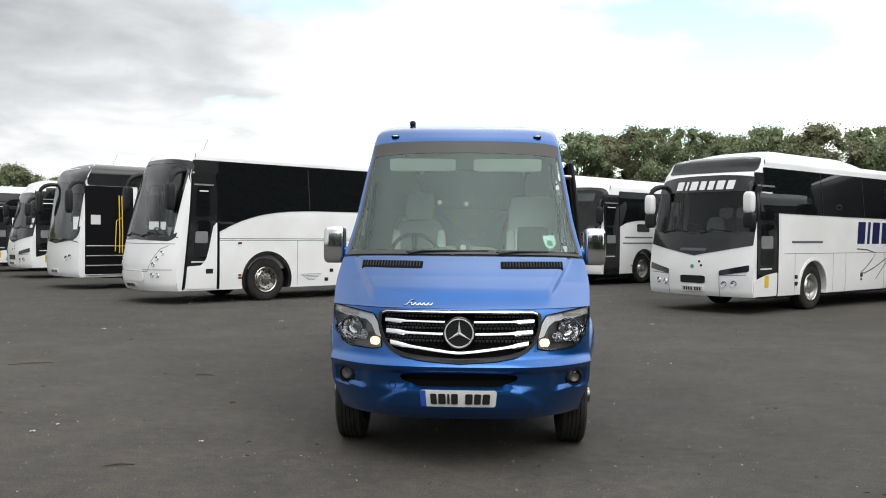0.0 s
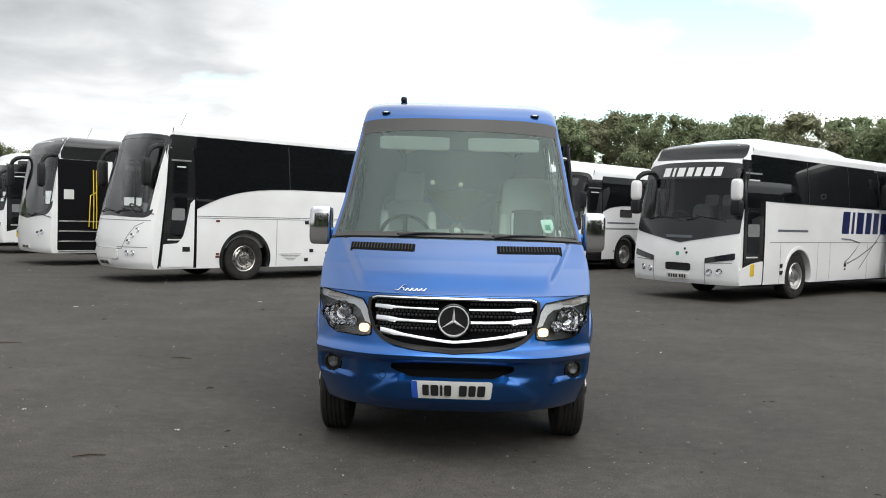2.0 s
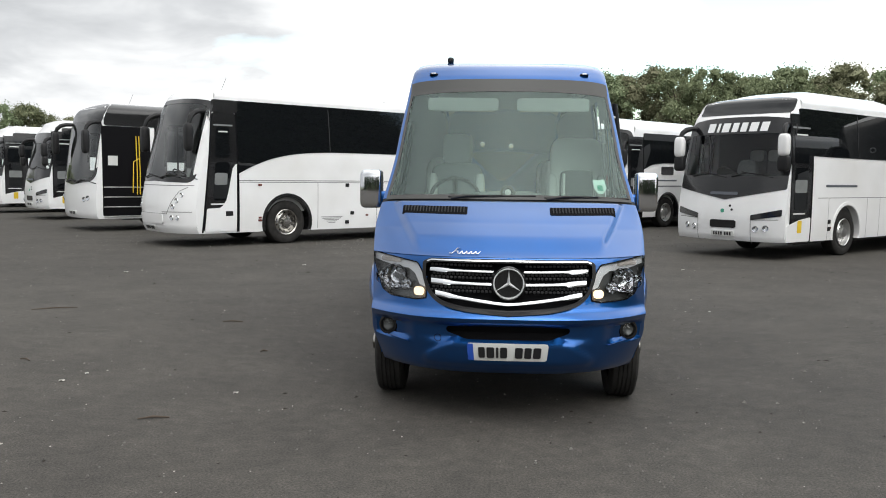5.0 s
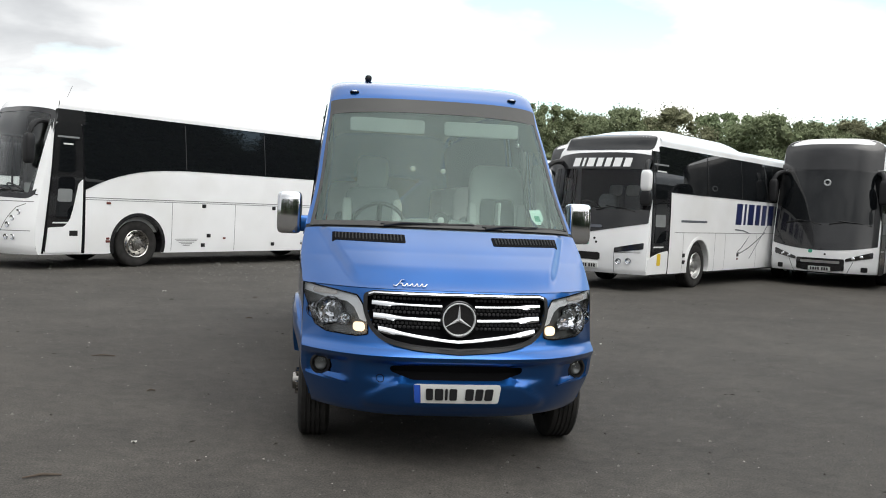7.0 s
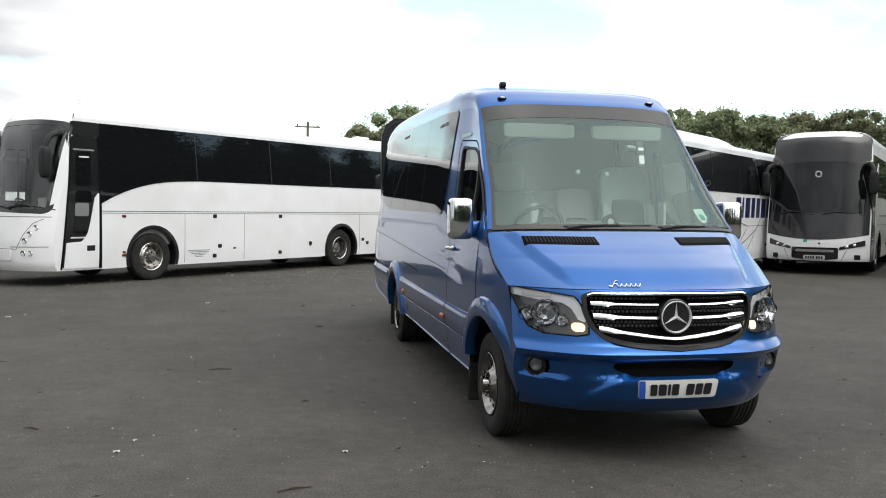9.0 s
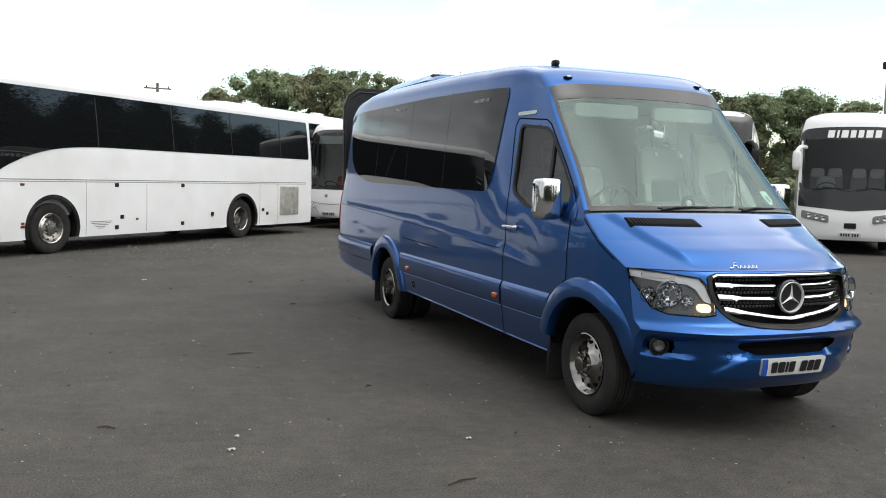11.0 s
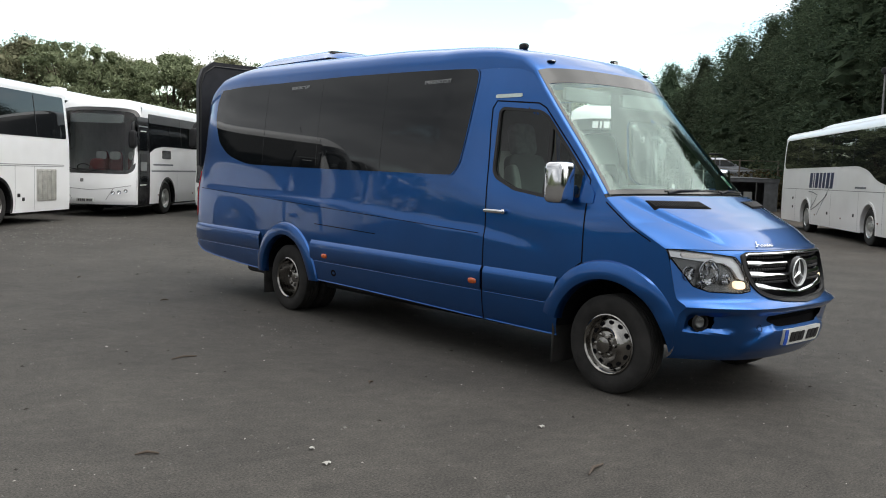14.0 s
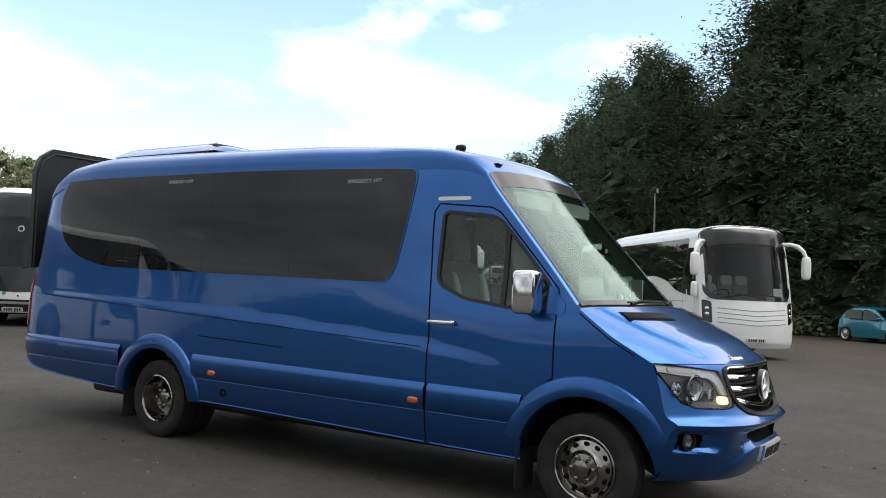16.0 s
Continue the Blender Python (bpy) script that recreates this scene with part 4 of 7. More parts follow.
part("chassis", Geo().box((0, 3.9, 0.36), (1.4, 5.6, 0.16), 0.03), "plastic", van)
part("bulkhead", Geo().box((0, 0.98, 0.95), (0.84, 0.06, 0.6), 0.02), "dash", van)

# bonnet vents, badge script, wipers
for sg in (-1, 1):
    pts = []
    vmap = lambda a, b, off: top_map(b, a, off)
    a, b = sorted((sg * 0.29, sg * 0.765))
    vlo = lambda x: 0.866 + 0.010 * (abs(x) / 0.75) ** 2
    vt = part("bonnet_vent", panel(vmap, a, b, vlo, lambda x: vlo(x) + 0.066, 0.008, 0.003, 0.006, 2, 24), "gap", van, "black slatted vent in the bonnet")
    sl = Geo()
    for k in range(20):
        x = sg * (0.315 + k * 0.0225)
        p, q = top_map(vlo(x) + 0.010, x, 0.006), top_map(vlo(x) + 0.057, x, 0.006)
        sl.tube([p, q], 0.0045, 5)
    part("vent_slats", sl, "plastic", vt)
for piv, ln in ((-0.42, 0.62), (0.28, 0.62)):
    p0 = Vector(top_map(1.045, piv, 0.012))
    wp = Geo()
    wp.tube([p0, Vector(top_map(1.052, piv + 0.12, 0.022)), Vector(top_map(1.060, piv + 0.38, 0.018))], [0.010, 0.008, 0.005], 8)
    wi = part("wiper", wp, "plastic", van, "black windscreen wiper")
    part("wiper_blade", Geo().tube([top_map(1.057, piv - 0.02, 0.010), top_map(1.06, piv + 0.3, 0.010), top_map(1.066, piv + ln, 0.010)], 0.007, 6), "seal", wi)
stroke = [(-0.392, 0.553), (-0.372, 0.549), (-0.362, 0.566), (-0.352, 0.585), (-0.330, 0.587), (-0.352, 0.585), (-0.362, 0.566), (-0.340, 0.567)]
for k in range(5):
    x = -0.340 + 0.030 * k
    stroke += [(x, 0.566), (x + 0.006, 0.550), (x + 0.018, 0.551), (x + 0.027, 0.568)]
sc = Geo().tube([top_map(b, a + 0.4 * (b - 0.55), 0.006) for a, b in stroke], 0.0032, 6)
part("bonnet_badge", sc, "chrome", van, "small chrome script badge")
# roof things
for sg in (-1, 1):
    lg = Geo(); blob(lg, tuple(Vector(top_map(1.945, sg * 0.63, 0.004))), (0.036, 0.026, 0.009), 0.6)
    lm = part("roof_lamp", lg, "plastic", van, "small roof marker lamp")
    lg = Geo(); blob(lg, tuple(Vector(top_map(1.945, sg * 0.63, 0.006)) + Vector((0, -0.014, 0.002))), (0.022, 0.016, 0.007), 0.7)
    part("lens", lg, "lamp_bright", lm)
ag = Geo(); blob(ag, tuple(Vector(top_map(2.36, -0.51, 0.022))), (0.028, 0.045, 0.028), 0.7)
part("aerial", ag, "plastic", van, "black roof aerial stub")
ac = Geo(); ac.sheet([[(x, y, 2.755 + 0.125 * max(0.0, 1 - (abs(x) / 0.62) ** 6) * max(0.0, min(1, (y - 5.10) / 0.20, (6.72 - y) / 0.2)) ** 0.5) for x in spread(-0.62, 0.62, 0.06)] for y in [5.101] + spread(5.13, 6.66, 0.12) + [6.719]])
pod = part("roof_unit", ac, "blue", van, "low blue air-conditioning unit on the roof")
part("unit_grille", Geo().box((0.0, 5.27, 2.80), (1.04, 0.16, 0.10), 0.03), "plastic", pod)
# black upright rear hatch
hz = [(-0.86, 1.55), (-0.86, 2.64), (-0.80, 2.80), (-0.66, 2.90), (0.66, 2.90), (0.80, 2.80), (0.86, 2.64), (0.86, 1.55)]
hb = Geo()
n = len(hz)
hb.add([(x, 7.69 + 0.02 * (z - 1), z) for x, z in hz] + [(x, 7.76 + 0.02 * (z - 1), z) for x, z in hz], [tuple(range(n))[::-1], tuple(range(n, 2 * n))] + [(i, (i + 1) % n, n + (i + 1) % n, n + i) for i in range(n)])
ht = part("rear_hatch", hb, "plastic", van, "black rear hatch standing open above the roofline")
hr = Geo(); hr.tube([(x * 0.97, 7.685 + 0.02 * (z - 1), 1 + (z - 1) * 0.97) for x, z in hz], 0.012, 6)
part("hatch_seal", hr, "seal", ht)
for sg in (-1, 1):
    part("hatch_strut", Geo().tube([(sg * 0.7, 7.62, 1.6), (sg * 0.7, 7.76, 2.1)], 0.015, 8), "steel", ht)
# open passenger door on the nearside
dg = Geo()
rows = [[(half_width(3, z) + 0.20 + 0.02 * math.sin((y - 3.14) * 4), y, z) for y in spread(3.14, 3.86, 0.09)] for z in spread(0.46, 2.34, 0.09)]
dg.sheet(rows, lambda i, j: (rows[i][j][0] - 0.05, rows[i][j][1], rows[i][j][2]))
pd = part("passenger_door", dg, "black", van, "black passenger door slid open along the side")
part("door_frame", Geo().tube([(half_width(3, z) + 0.19, 3.14, z) for z in spread(0.47, 2.33, 0.2)], 0.024, 8), "plastic", pd)
for z in (0.62, 2.2):
    part("door_arm", Geo().tube([(0.94, 3.05, z), (1.05, 3.12, z), (half_width(3, z) + 0.16, 3.3, z)], 0.018, 8), "steel", pd)
# print on the privacy glass
for y, z in ((2.99, 2.345), (5.25, 2.415)):
    me = text_mesh("EMERGENCY EXIT", 0.044, "grey_text")
    ob = part("window_print", me, None, van)
    ob.matrix_basis = Matrix.Translation((-half_width(y, z) - 0.011, y, z)) @ pose(0, 0, 0, 90, 0, -90) @ pose(0, 0, 0, -6)


nut_mesh = {}


def road_wheel(parent, m, radius, width, rim_r, dish, holes, hub_r, steel="steel", name="wheel", nuts=8):
    """A tyre on its rim, axis along z, outer face towards +z. dish: rim profile (radius, height)."""
    g = Geo()
    hw = width / 2
    prof = [(rim_r, hw * 0.80), (rim_r + 0.02, hw * 0.94), ((rim_r + radius) / 2, hw * 1.05), (radius - 0.05, hw * 1.02), (radius - 0.015, hw * 0.93), (radius, hw * 0.78)]
    gr = []
    for z in (0.45, 0.15, -0.15, -0.45):
        gr += [(radius, hw * (z + 0.05)), (radius - 0.008, hw * (z + 0.035)), (radius - 0.008, hw * (z - 0.035)), (radius, hw * (z - 0.05))]
    prof = prof + gr + [(r, -h) for r, h in prof[::-1]]
    g.lathe(prof, 44)
    wh = part(name, g, "rubber", parent, m=m)
    r = part("rim", Geo().lathe(dish, 40), steel, wh)
    if holes:
        key = ("hole", holes[3])
        if key not in nut_mesh:
            nut_mesh[key] = mesh_of("rim_hole", Geo().add([(holes[3] * math.cos(a * math.pi / 6) * 0.75, holes[3] * math.sin(a * math.pi / 6), 0.0) for a in range(12)], [tuple(range(12))]), "gap")
        for k in range(holes[0]):
            t = 2 * math.pi * k / holes[0]
            hm = pose(holes[1] * math.cos(t), holes[1] * math.sin(t), holes[2], 0, 0, math.degrees(t))
            part("rim_hole", nut_mesh[key], None, wh, m=hm)
    if nuts and steel not in nut_mesh:
        nut_mesh[steel] = mesh_of("wheel_nut", Geo().lathe([(0.016, 0), (0.015, 0.022), (0.008, 0.026), (0.0005, 0.026)], 6), steel)
    for k in range(nuts):
        t = 2 * math.pi * (k + 0.5) / nuts
        part("wheel_nut", nut_mesh[steel], None, wh, m=pose(hub_r[0] * math.cos(t), hub_r[0] * math.sin(t), hub_r[1]))
    return wh


def axle_pose(sign, y, z, x):
    return Matrix.Translation((sign * x, y, z)) @ pose(0, 0, 0, 0, sign * 90, 0)


front_dish = [(0.212, 0.088), (0.220, 0.096), (0.212, 0.100), (0.200, 0.090), (0.190, 0.060), (0.178, 0.052), (0.130, 0.066), (0.108, 0.082), (0.095, 0.106), (0.062, 0.112), (0.056, 0.150), (0.03, 0.158), (0.0005, 0.158)]
rear_dish = [(0.212, 0.088), (0.222, 0.098), (0.212, 0.104), (0.200, 0.090), (0.196, -0.03), (0.180, -0.055), (0.110, -0.06), (0.100, -0.03), (0.08, 0.02), (0.06, 0.03), (0.0005, 0.03)]
for sign in (-1, 1):
    road_wheel(van, axle_pose(sign, WHEEL_F[0], 0.357, 0.845), 0.357, 0.20, 0.212, front_dish, (12, 0.156, 0.0635, 0.021), (0.078, 0.108), "rusty", nuts=6)
    road_wheel(van, axle_pose(sign, WHEEL_R[0], 0.357, 0.855), 0.357, 0.20, 0.212, rear_dish, (8, 0.145, -0.054, 0.022), (0.075, 0.02), "rusty", nuts=6)
    road_wheel(van, axle_pose(sign, WHEEL_R[0], 0.357, 0.62), 0.357, 0.20, 0.212, rear_dish, None, (0.075, 0.02), "rusty", nuts=0)
    for y in (1.47, 5.80):
        part("mudflap", Geo().box((sign * 0.84, y, 0.31), (0.26, 0.02, 0.36), 0.008), "rubber", van, "black rubber mudflap")

# cab interior
db = Geo()
db.sheet([[(x, y + 0.06 * (x / 0.85) ** 2, z) for x in spread(-0.86, 0.86, 0.08)] for y, z in ((1.02, 1.40), (1.20, 1.425), (1.38, 1.40), (1.45, 1.33), (1.47, 1.0), (1.40, 0.75))])
dsh = part("dashboard", db, "dash", van, "dark dashboard")
cn = Geo(); blob(cn, (0.0, 1.36, 1.40), (0.30, 0.16, 0.10), 0.5)
part("console", cn, "trim", dsh)
pr = Geo(); pr.lathe([(0.058, 0.0), (0.058, 0.025), (0.034, 0.03), (0.024, 0.024)], 24, pose(0.0, 1.14, 1.49, 80))
hol = part("holder", pr, "seal", dsh, "round black holder on the dashboard")
part("holder_face", Geo().lathe([(0.024, 0.024), (0.012, 0.03), (0.0005, 0.031)], 20, pose(0.0, 1.14, 1.49, 80)), "pale_leather", hol)
part("tickets", Geo().box((0.42, 1.16, 1.50), (0.02, 0.10, 0.28), 0.004), "plate_white", dsh)
sw = Geo()
c0, ax = Vector((-0.42, 1.55, 1.42)), pose(0, 0, 0, -62)
sw.tube([c0 + (ax @ Vector((0.2 * math.cos(t * math.pi / 16), 0.2 * math.sin(t * math.pi / 16), 0))) for t in range(33)], 0.016, 8, False)
for a in (0, 180, 270):
    sw.tube([c0, c0 + (ax @ Vector((0.2 * math.cos(radians(a)), 0.2 * math.sin(radians(a)), 0)))], 0.02, 6)
blob(sw, c0, (0.07, 0.05, 0.06), 0.7)
part("steering_wheel", sw, "seal", van, "black steering wheel")


def seat(parent, x, y, z, wide, tall=0.98, apart=False):
    """A coach seat: dark insert between pale bolsters; apart: with a headrest of its own."""
    lean = pose(x, y + 0.24, z + 0.12, -12)
    g = Geo(); blob(g, (x, y, z + 0.08), (wide / 2, 0.24, 0.09), 0.4)
    st = part("seat", g, "cloth", parent, "grey seat with pale leather bolsters")
    top = tall - (0.26 if apart else 0.0)
    g = Geo(); blob(g, (0, 0, top / 2), (wide / 2 * 0.94, 0.055, top / 2), 0.32, m=lean)
    part("backrest", g, "trim" if apart else "pale_leather", st)
    if not apart:
        g = Geo(); blob(g, (0, -0.036, top * 0.34), (wide / 2 * 0.60, 0.035, top * 0.34), 0.22, m=lean)
        part("back_insert", g, "dash", st)
    for sg in (-1, 1):
        g = Geo(); blob(g, (sg * wide * 0.42, -0.03, 0.30), (wide * 0.085, 0.07, 0.30), 0.45, m=lean)
        part("bolster", g, "pale_leather", st)
    if apart:
        g = Geo(); blob(g, (0, 0, tall - 0.13), (wide * 0.27, 0.06, 0.14), 0.42, m=lean)
        hr_ = part("headrest", g, "cloth", st)
        for sg in (-1, 1):
            part("headrest_post", Geo().tube([tuple(lean @ Vector((sg * 0.06, 0, top - 0.04))), tuple(lean @ Vector((sg * 0.06, 0, top + 0.06)))], 0.008, 6), "steel", hr_)
    return st


seat(van, -0.44, 1.95, 0.92, 0.50, 0.96, True)
seat(van, 0.62, 1.95, 0.92, 0.50, 0.94)
for yy in (3.2, 4.2, 5.2):
    for xx in (-0.62, 0.62):
        seat(van, xx, yy, 0.72, 0.42)
for x0, x1 in ((-0.66, -0.08), (0.07, 0.66)):
    vs = Geo(); blob(vs, ((x0 + x1) / 2, 1.72, 2.20), ((x1 - x0) / 2, 0.02, 0.055), 0.2, m=None)
    part("sun_visor", vs, "lining", van, "pale folded sun visor")
part("screen_sticker", Geo().add([tuple(Vector(top_map(s, x, -0.004))) for s, x in ((1.10, 0.705), (1.10, 0.665), (1.13, 0.64), (1.185, 0.63), (1.192, 0.72), (1.135, 0.735))], [(0, 1, 2, 3, 4, 5)]), "sticker", van, "pale green permit sticker on the windscreen")
part("sticker_print", Geo().add([tuple(Vector(top_map(1.115, 0.71, 0.0))), tuple(Vector(top_map(1.115, 0.665, 0.0))), tuple(Vector(top_map(1.15, 0.66, 0.0))), tuple(Vector(top_map(1.15, 0.70, 0.0)))], [(0, 1, 2, 3)]), "green", van)
for x, s in ((-0.20, 1.435), (0.02, 1.425)):
    rg = Geo(); blob(rg, top_map(s, x, -0.03), (0.018, 0.010, 0.018), 0.8)
    part("screen_sensor", rg, "pale_leather", van)


# ---- coaches ----
def word_blocks(mapf, a0, a1, b0, b1, off, flip=1, widths=(1, 0.35, 1, 0.8, 0.8, 1, 0.9), slant=0.14):
    """Seven plain slanted bars in place of a firm's name, one mesh each."""
    gap = 0.34
    tot = sum(widths) + gap * (len(widths) - 1)
    u, out = 0.0, []
    for n, w in enumerate(widths):
        p, q = a0 + (a1 - a0) * u / tot, a0 + (a1 - a0) * (u + w) / tot
        sh = slant * (b1 - b0) * flip
        out.append(Geo().add([mapf(p, b0, off), mapf(q, b0, off), mapf(q + sh, b1, off), mapf(p + sh, b1, off)], [(0, 1, 2, 3)]))
        u += w + gap
    return out


coach_dish = [(0.285, 0.125), (0.300, 0.14), (0.290, 0.148), (0.272, 0.135), (0.262, 0.06), (0.25, 0.035), (0.19, 0.055), (0.165, 0.075), (0.15, 0.10), (0.115, 0.105), (0.105, 0.16), (0.06, 0.17), (0.0005, 0.17)]
coach_dish_rear = [(0.285, 0.125), (0.300, 0.14), (0.290, 0.148), (0.272, 0.135), (0.268, -0.04), (0.25, -0.07), (0.16, -0.075), (0.15, -0.03), (0.12, 0.04), (0.09, 0.05), (0.0005, 0.05)]


def coach(spec):
    L, H, W2 = spec.get("L", 12.2), spec.get("H", 3.45), 1.265
    fo, wb = spec.get("fo", 2.72), spec.get("wb", 6.0)
    zb = spec.get("zb", 0.30)
    name, paint = spec.get("name", "coach"), spec.get("paint", "white")
    th = thing(name, pose(*spec["pos"], 0, 0, spec["rot"]), spec["label"], "coach", spec.get("group", ""))
    ze = H - spec.get("shoulder", 0.42)
    lean = spec.get("lean", 0.06)
    hw = curve([(0.2, W2 - 0.03), (0.6, W2 - 0.005), (1.2, W2), (1.9, W2 - 0.005), (2.5, W2 - 0.005 - 0.33 * lean), (ze, W2 - lean), (ze + 0.3, W2 - lean - 0.04)])
    rake = curve(spec.get("rake", [(0.3, 0.10), (0.45, 0.02), (0.8, 0.0), (1.3, 0.06), (2.2, 0.26), (2.9, 0.46), (H - 0.28, 0.60), (H - 0.10, 0.72), (H, 0.98)]))
    bowl, bp = spec.get("bowl", 0.42), spec.get("bp", 2.8)

    def front(x, z):
        return rake(z) + bowl * min(1.0, abs(x) / W2) ** bp

    def roof_z(x):
        xe = hw(ze)
        r = min(1.0, abs(x) / xe)
        return ze + (H - ze) * max(0.0, 1 - r ** 3.4) ** (1 / 3.4)

    fm = lambda x, z, off: (x, front(x, z) - off, z)
    sm = lambda sg: (lambda y, z, off: (sg * (hw(z) + off), y, z))
    rm = lambda x, y, off: (x, y, roof_z(x) + off)
    # walls with arches
    cen = [(fo, 0.5), (fo + wb, 0.5)]
    skirt = spec.get("skirt", lambda y: zb)
    for sg in (-1, 1):
        grid = []
        for i in range(106):
            col = []
            for k in range(31):
                z = zb + (ze - zb) * k / 30
                y0 = front(hw(z), z)
                col.append((y0 + (L - 0.12 - y0) * i / 105, z))
            grid.append(col)
        cab_window = [rim(0.90, 1.40, lambda y: 1.62, lambda y: 2.74, 0.06, 16)] if sg < 0 else []
        part("side_wall", holed(grid, sm(sg), cab_window + [arc(c, 0.5, 0.62, -22, 202, 36) + [(c - 0.62, 0.1), (c + 0.62, 0.1)] for c, _ in cen], 0.12), paint, th)
        for c, _ in cen:
            part("wheel_arch", Geo().sheet([[sm(sg)(a, max(b, zb), o) for a, b in arc(c, 0.5, r, -18, 198, 32)] for r, o in ((0.585, -0.25), (0.585, 0.004), (0.60, 0.016), (0.665, 0.012), (0.672, -0.01))]), spec.get("arch", "black"), th)
        if sg < 0:
            part("cab_window", panel(sm(sg), 0.90, 1.40, lambda y: 1.62, lambda y: 2.74, 0.06, -0.004, 0.006, 4, 8), "coach_glass", th, "clear driver's side window")
            part("cab_window_frame", ribbon(sm(sg), rim(0.90, 1.40, lambda y: 1.62, lambda y: 2.74, 0.06, 16), 0.07, 0.004, True), "seal", th)
            part("cab_post", Geo().box((-1.16, 1.16, 2.18), (0.03, 0.04, 1.1), 0.008), "seal", th)
    # front skin
    xs = spread(-1, 1, 0.045)
    ws = spec["ws"]
    w_rim = rim(-ws["half"], ws["half"], ws["lo"], ws["hi"], ws.get("r", 0.18), 40)
    grid = []
    for u in xs:
        col = []
        for k in range(49):
            x = u * hw(ze)
            zt = roof_z(x)
            z = zb + (zt - zb) * k / 48
            col.append((u * hw(min(z, ze)), z))
        grid.append(col)
    part("front_wall", holed(grid, fm, [w_rim], 0.066), paint, th)
    # roof and rear
    cx = [math.copysign(abs(math.cos(k * math.pi / 40)) ** (2 / 3.4), math.cos(k * math.pi / 40)) * hw(ze) for k in range(41)]
    part("roof", Geo().sheet([[(x, front(x, roof_z(x)) + (L - 0.12 - front(x, roof_z(x))) * i / 24, roof_z(x)) for x in cx] for i in range(25)]), spec.get("roof", paint), th)
    ring = [(x, roof_z(x)) for x in cx] + [(-hw(z), z) for z in spread(ze, zb, 0.3)[1:]] + [(hw(z), z) for z in spread(zb, ze, 0.3)]
    rows = [[(x * q, L - 0.12 + d, zb + (z - zb) * (0.5 + 0.5 * q) if q > 0.01 else 1.7) for x, z in ring + ring[:1]] for q, d in ((1, 0), (0.97, 0.09), (0.9, 0.12), (0.4, 0.12), (0.001, 0.12))]
    part("rear_wall", Geo().sheet(rows), paint, th)
    part("underframe", Geo().box((0, L / 2 + 0.2, 0.42), (2.1, L - 1.6, 0.26), 0.04), "plastic", th)
    # windscreen and cabin behind it
    part("windscreen_border", ribbon(fm, w_rim, ws.get("border", 0.10), 0.003, True), "black", th)
    part("windscreen", panel(fm, -ws["half"], ws["half"], ws["lo"], ws["hi"], ws.get("r", 0.18), -0.004, 0.006, 12, 40), ws.get("glass", "coach_glass"), th, "large dark-edged windscreen")
    cab = Geo()
    cab.sheet([[(x, y, z) for y in (1.46, 5.0)] for x, z in ((-1.13, 0.75), (-1.13, ze - 0.05), (-0.6, H - 0.2), (0.6, H - 0.2), (1.13, ze - 0.05), (1.13, 0.75), (-1.13, 0.75))])
    cab.add([(-1.13, 5.0, 0.75), (1.13, 5.0, 0.75), (1.13, 5.0, H - 0.2), (-1.13, 5.0, H - 0.2)], [(0, 1, 2, 3)])
    inn = part("cabin_lining", cab, spec.get("lining", "dash"), th)
    dz = ws["lo"](0)
    g = Geo(); g.sheet([[(x, y + 0.25 * (abs(x) / 1.2) ** 2.5, z) for x in spread(-1.12, 1.12, 0.16)] for y, z in ((0.22, dz - 0.02), (0.5, dz + 0.01), (0.8, dz - 0.02), (0.85, dz - 0.5), (0.85, 0.8))])
    part("dashboard", g, "dash", inn)
    sw = Geo(); c0, ax = Vector((-0.55, 0.98, dz + 0.06)), pose(0, 0, 0, -40)
    sw.tube([c0 + (ax @ Vector((0.24 * math.cos(t * math.pi / 12), 0.24 * math.sin(t * math.pi / 12), 0))) for t in range(25)], 0.018, 6, False)
    sw.tube([c0 - (ax @ Vector((0.23, 0, 0))), c0 + (ax @ Vector((0.23, 0, 0)))], 0.02, 6)
    part("steering_wheel", sw, "seal", inn)
    g = Geo(); blob(g, (-0.55, 1.75, dz - 0.1), (0.25, 0.10, 0.5), 0.5)
    part("driver_seat", g, spec.get("seat", "cloth"), inn)
    for x in (-0.75, -0.3, 0.3, 0.75):
        g = Geo(); blob(g, (x, 2.5, dz + 0.22), (0.21, 0.09, 0.42), 0.5)
        ps = part("passenger_seat", g, spec.get("seat", "cloth"), inn)
        g = Geo(); blob(g, (x, 2.43, dz + 0.50), (0.17, 0.05, 0.13), 0.5)
        part("head_cloth", g, "pale_leather", ps)
    if spec.get("paper"):
        part("dash_paper", Geo().box((0.62, 0.62, dz + 0.13), (0.24, 0.03, 0.2), 0.0), "plate_white", inn)
    # wipers
    for piv, ln in ws.get("wipers", ((-0.55, 0.75), (0.30, 0.75))):
        z0 = ws["lo"](0) + 0.02
        wi = part("wiper", Geo().tube([fm(piv, z0, 0.03), fm(piv + ln * 0.5, z0 + 0.07, 0.045), fm(piv + ln, z0 + 0.03, 0.03)], [0.016, 0.013, 0.008], 6), "plastic", th)
        part("wiper_blade", Geo().tube([fm(piv + ln * 0.3, z0 + 0.09, 0.02), fm(piv + ln * 1.25, z0 - 0.02, 0.02)], 0.012, 6), "seal", wi)
    # painted or glazed panels
    for nm, mat, x0, x1, lo, hi, r, off in spec.get("front", []):
        part(nm, panel(fm, x0, x1, lo, hi, r, off, 0.02, 5, 28), mat, th)
    for nm, mat, sg, y0, y1, lo, hi, r, off in spec.get("sides", []):
        for s in ((-1, 1) if sg == 0 else (sg,)):
            part(nm, panel(sm(s), y0, y1, lo, hi, r, off, 0.02, 5, 40), mat, th)
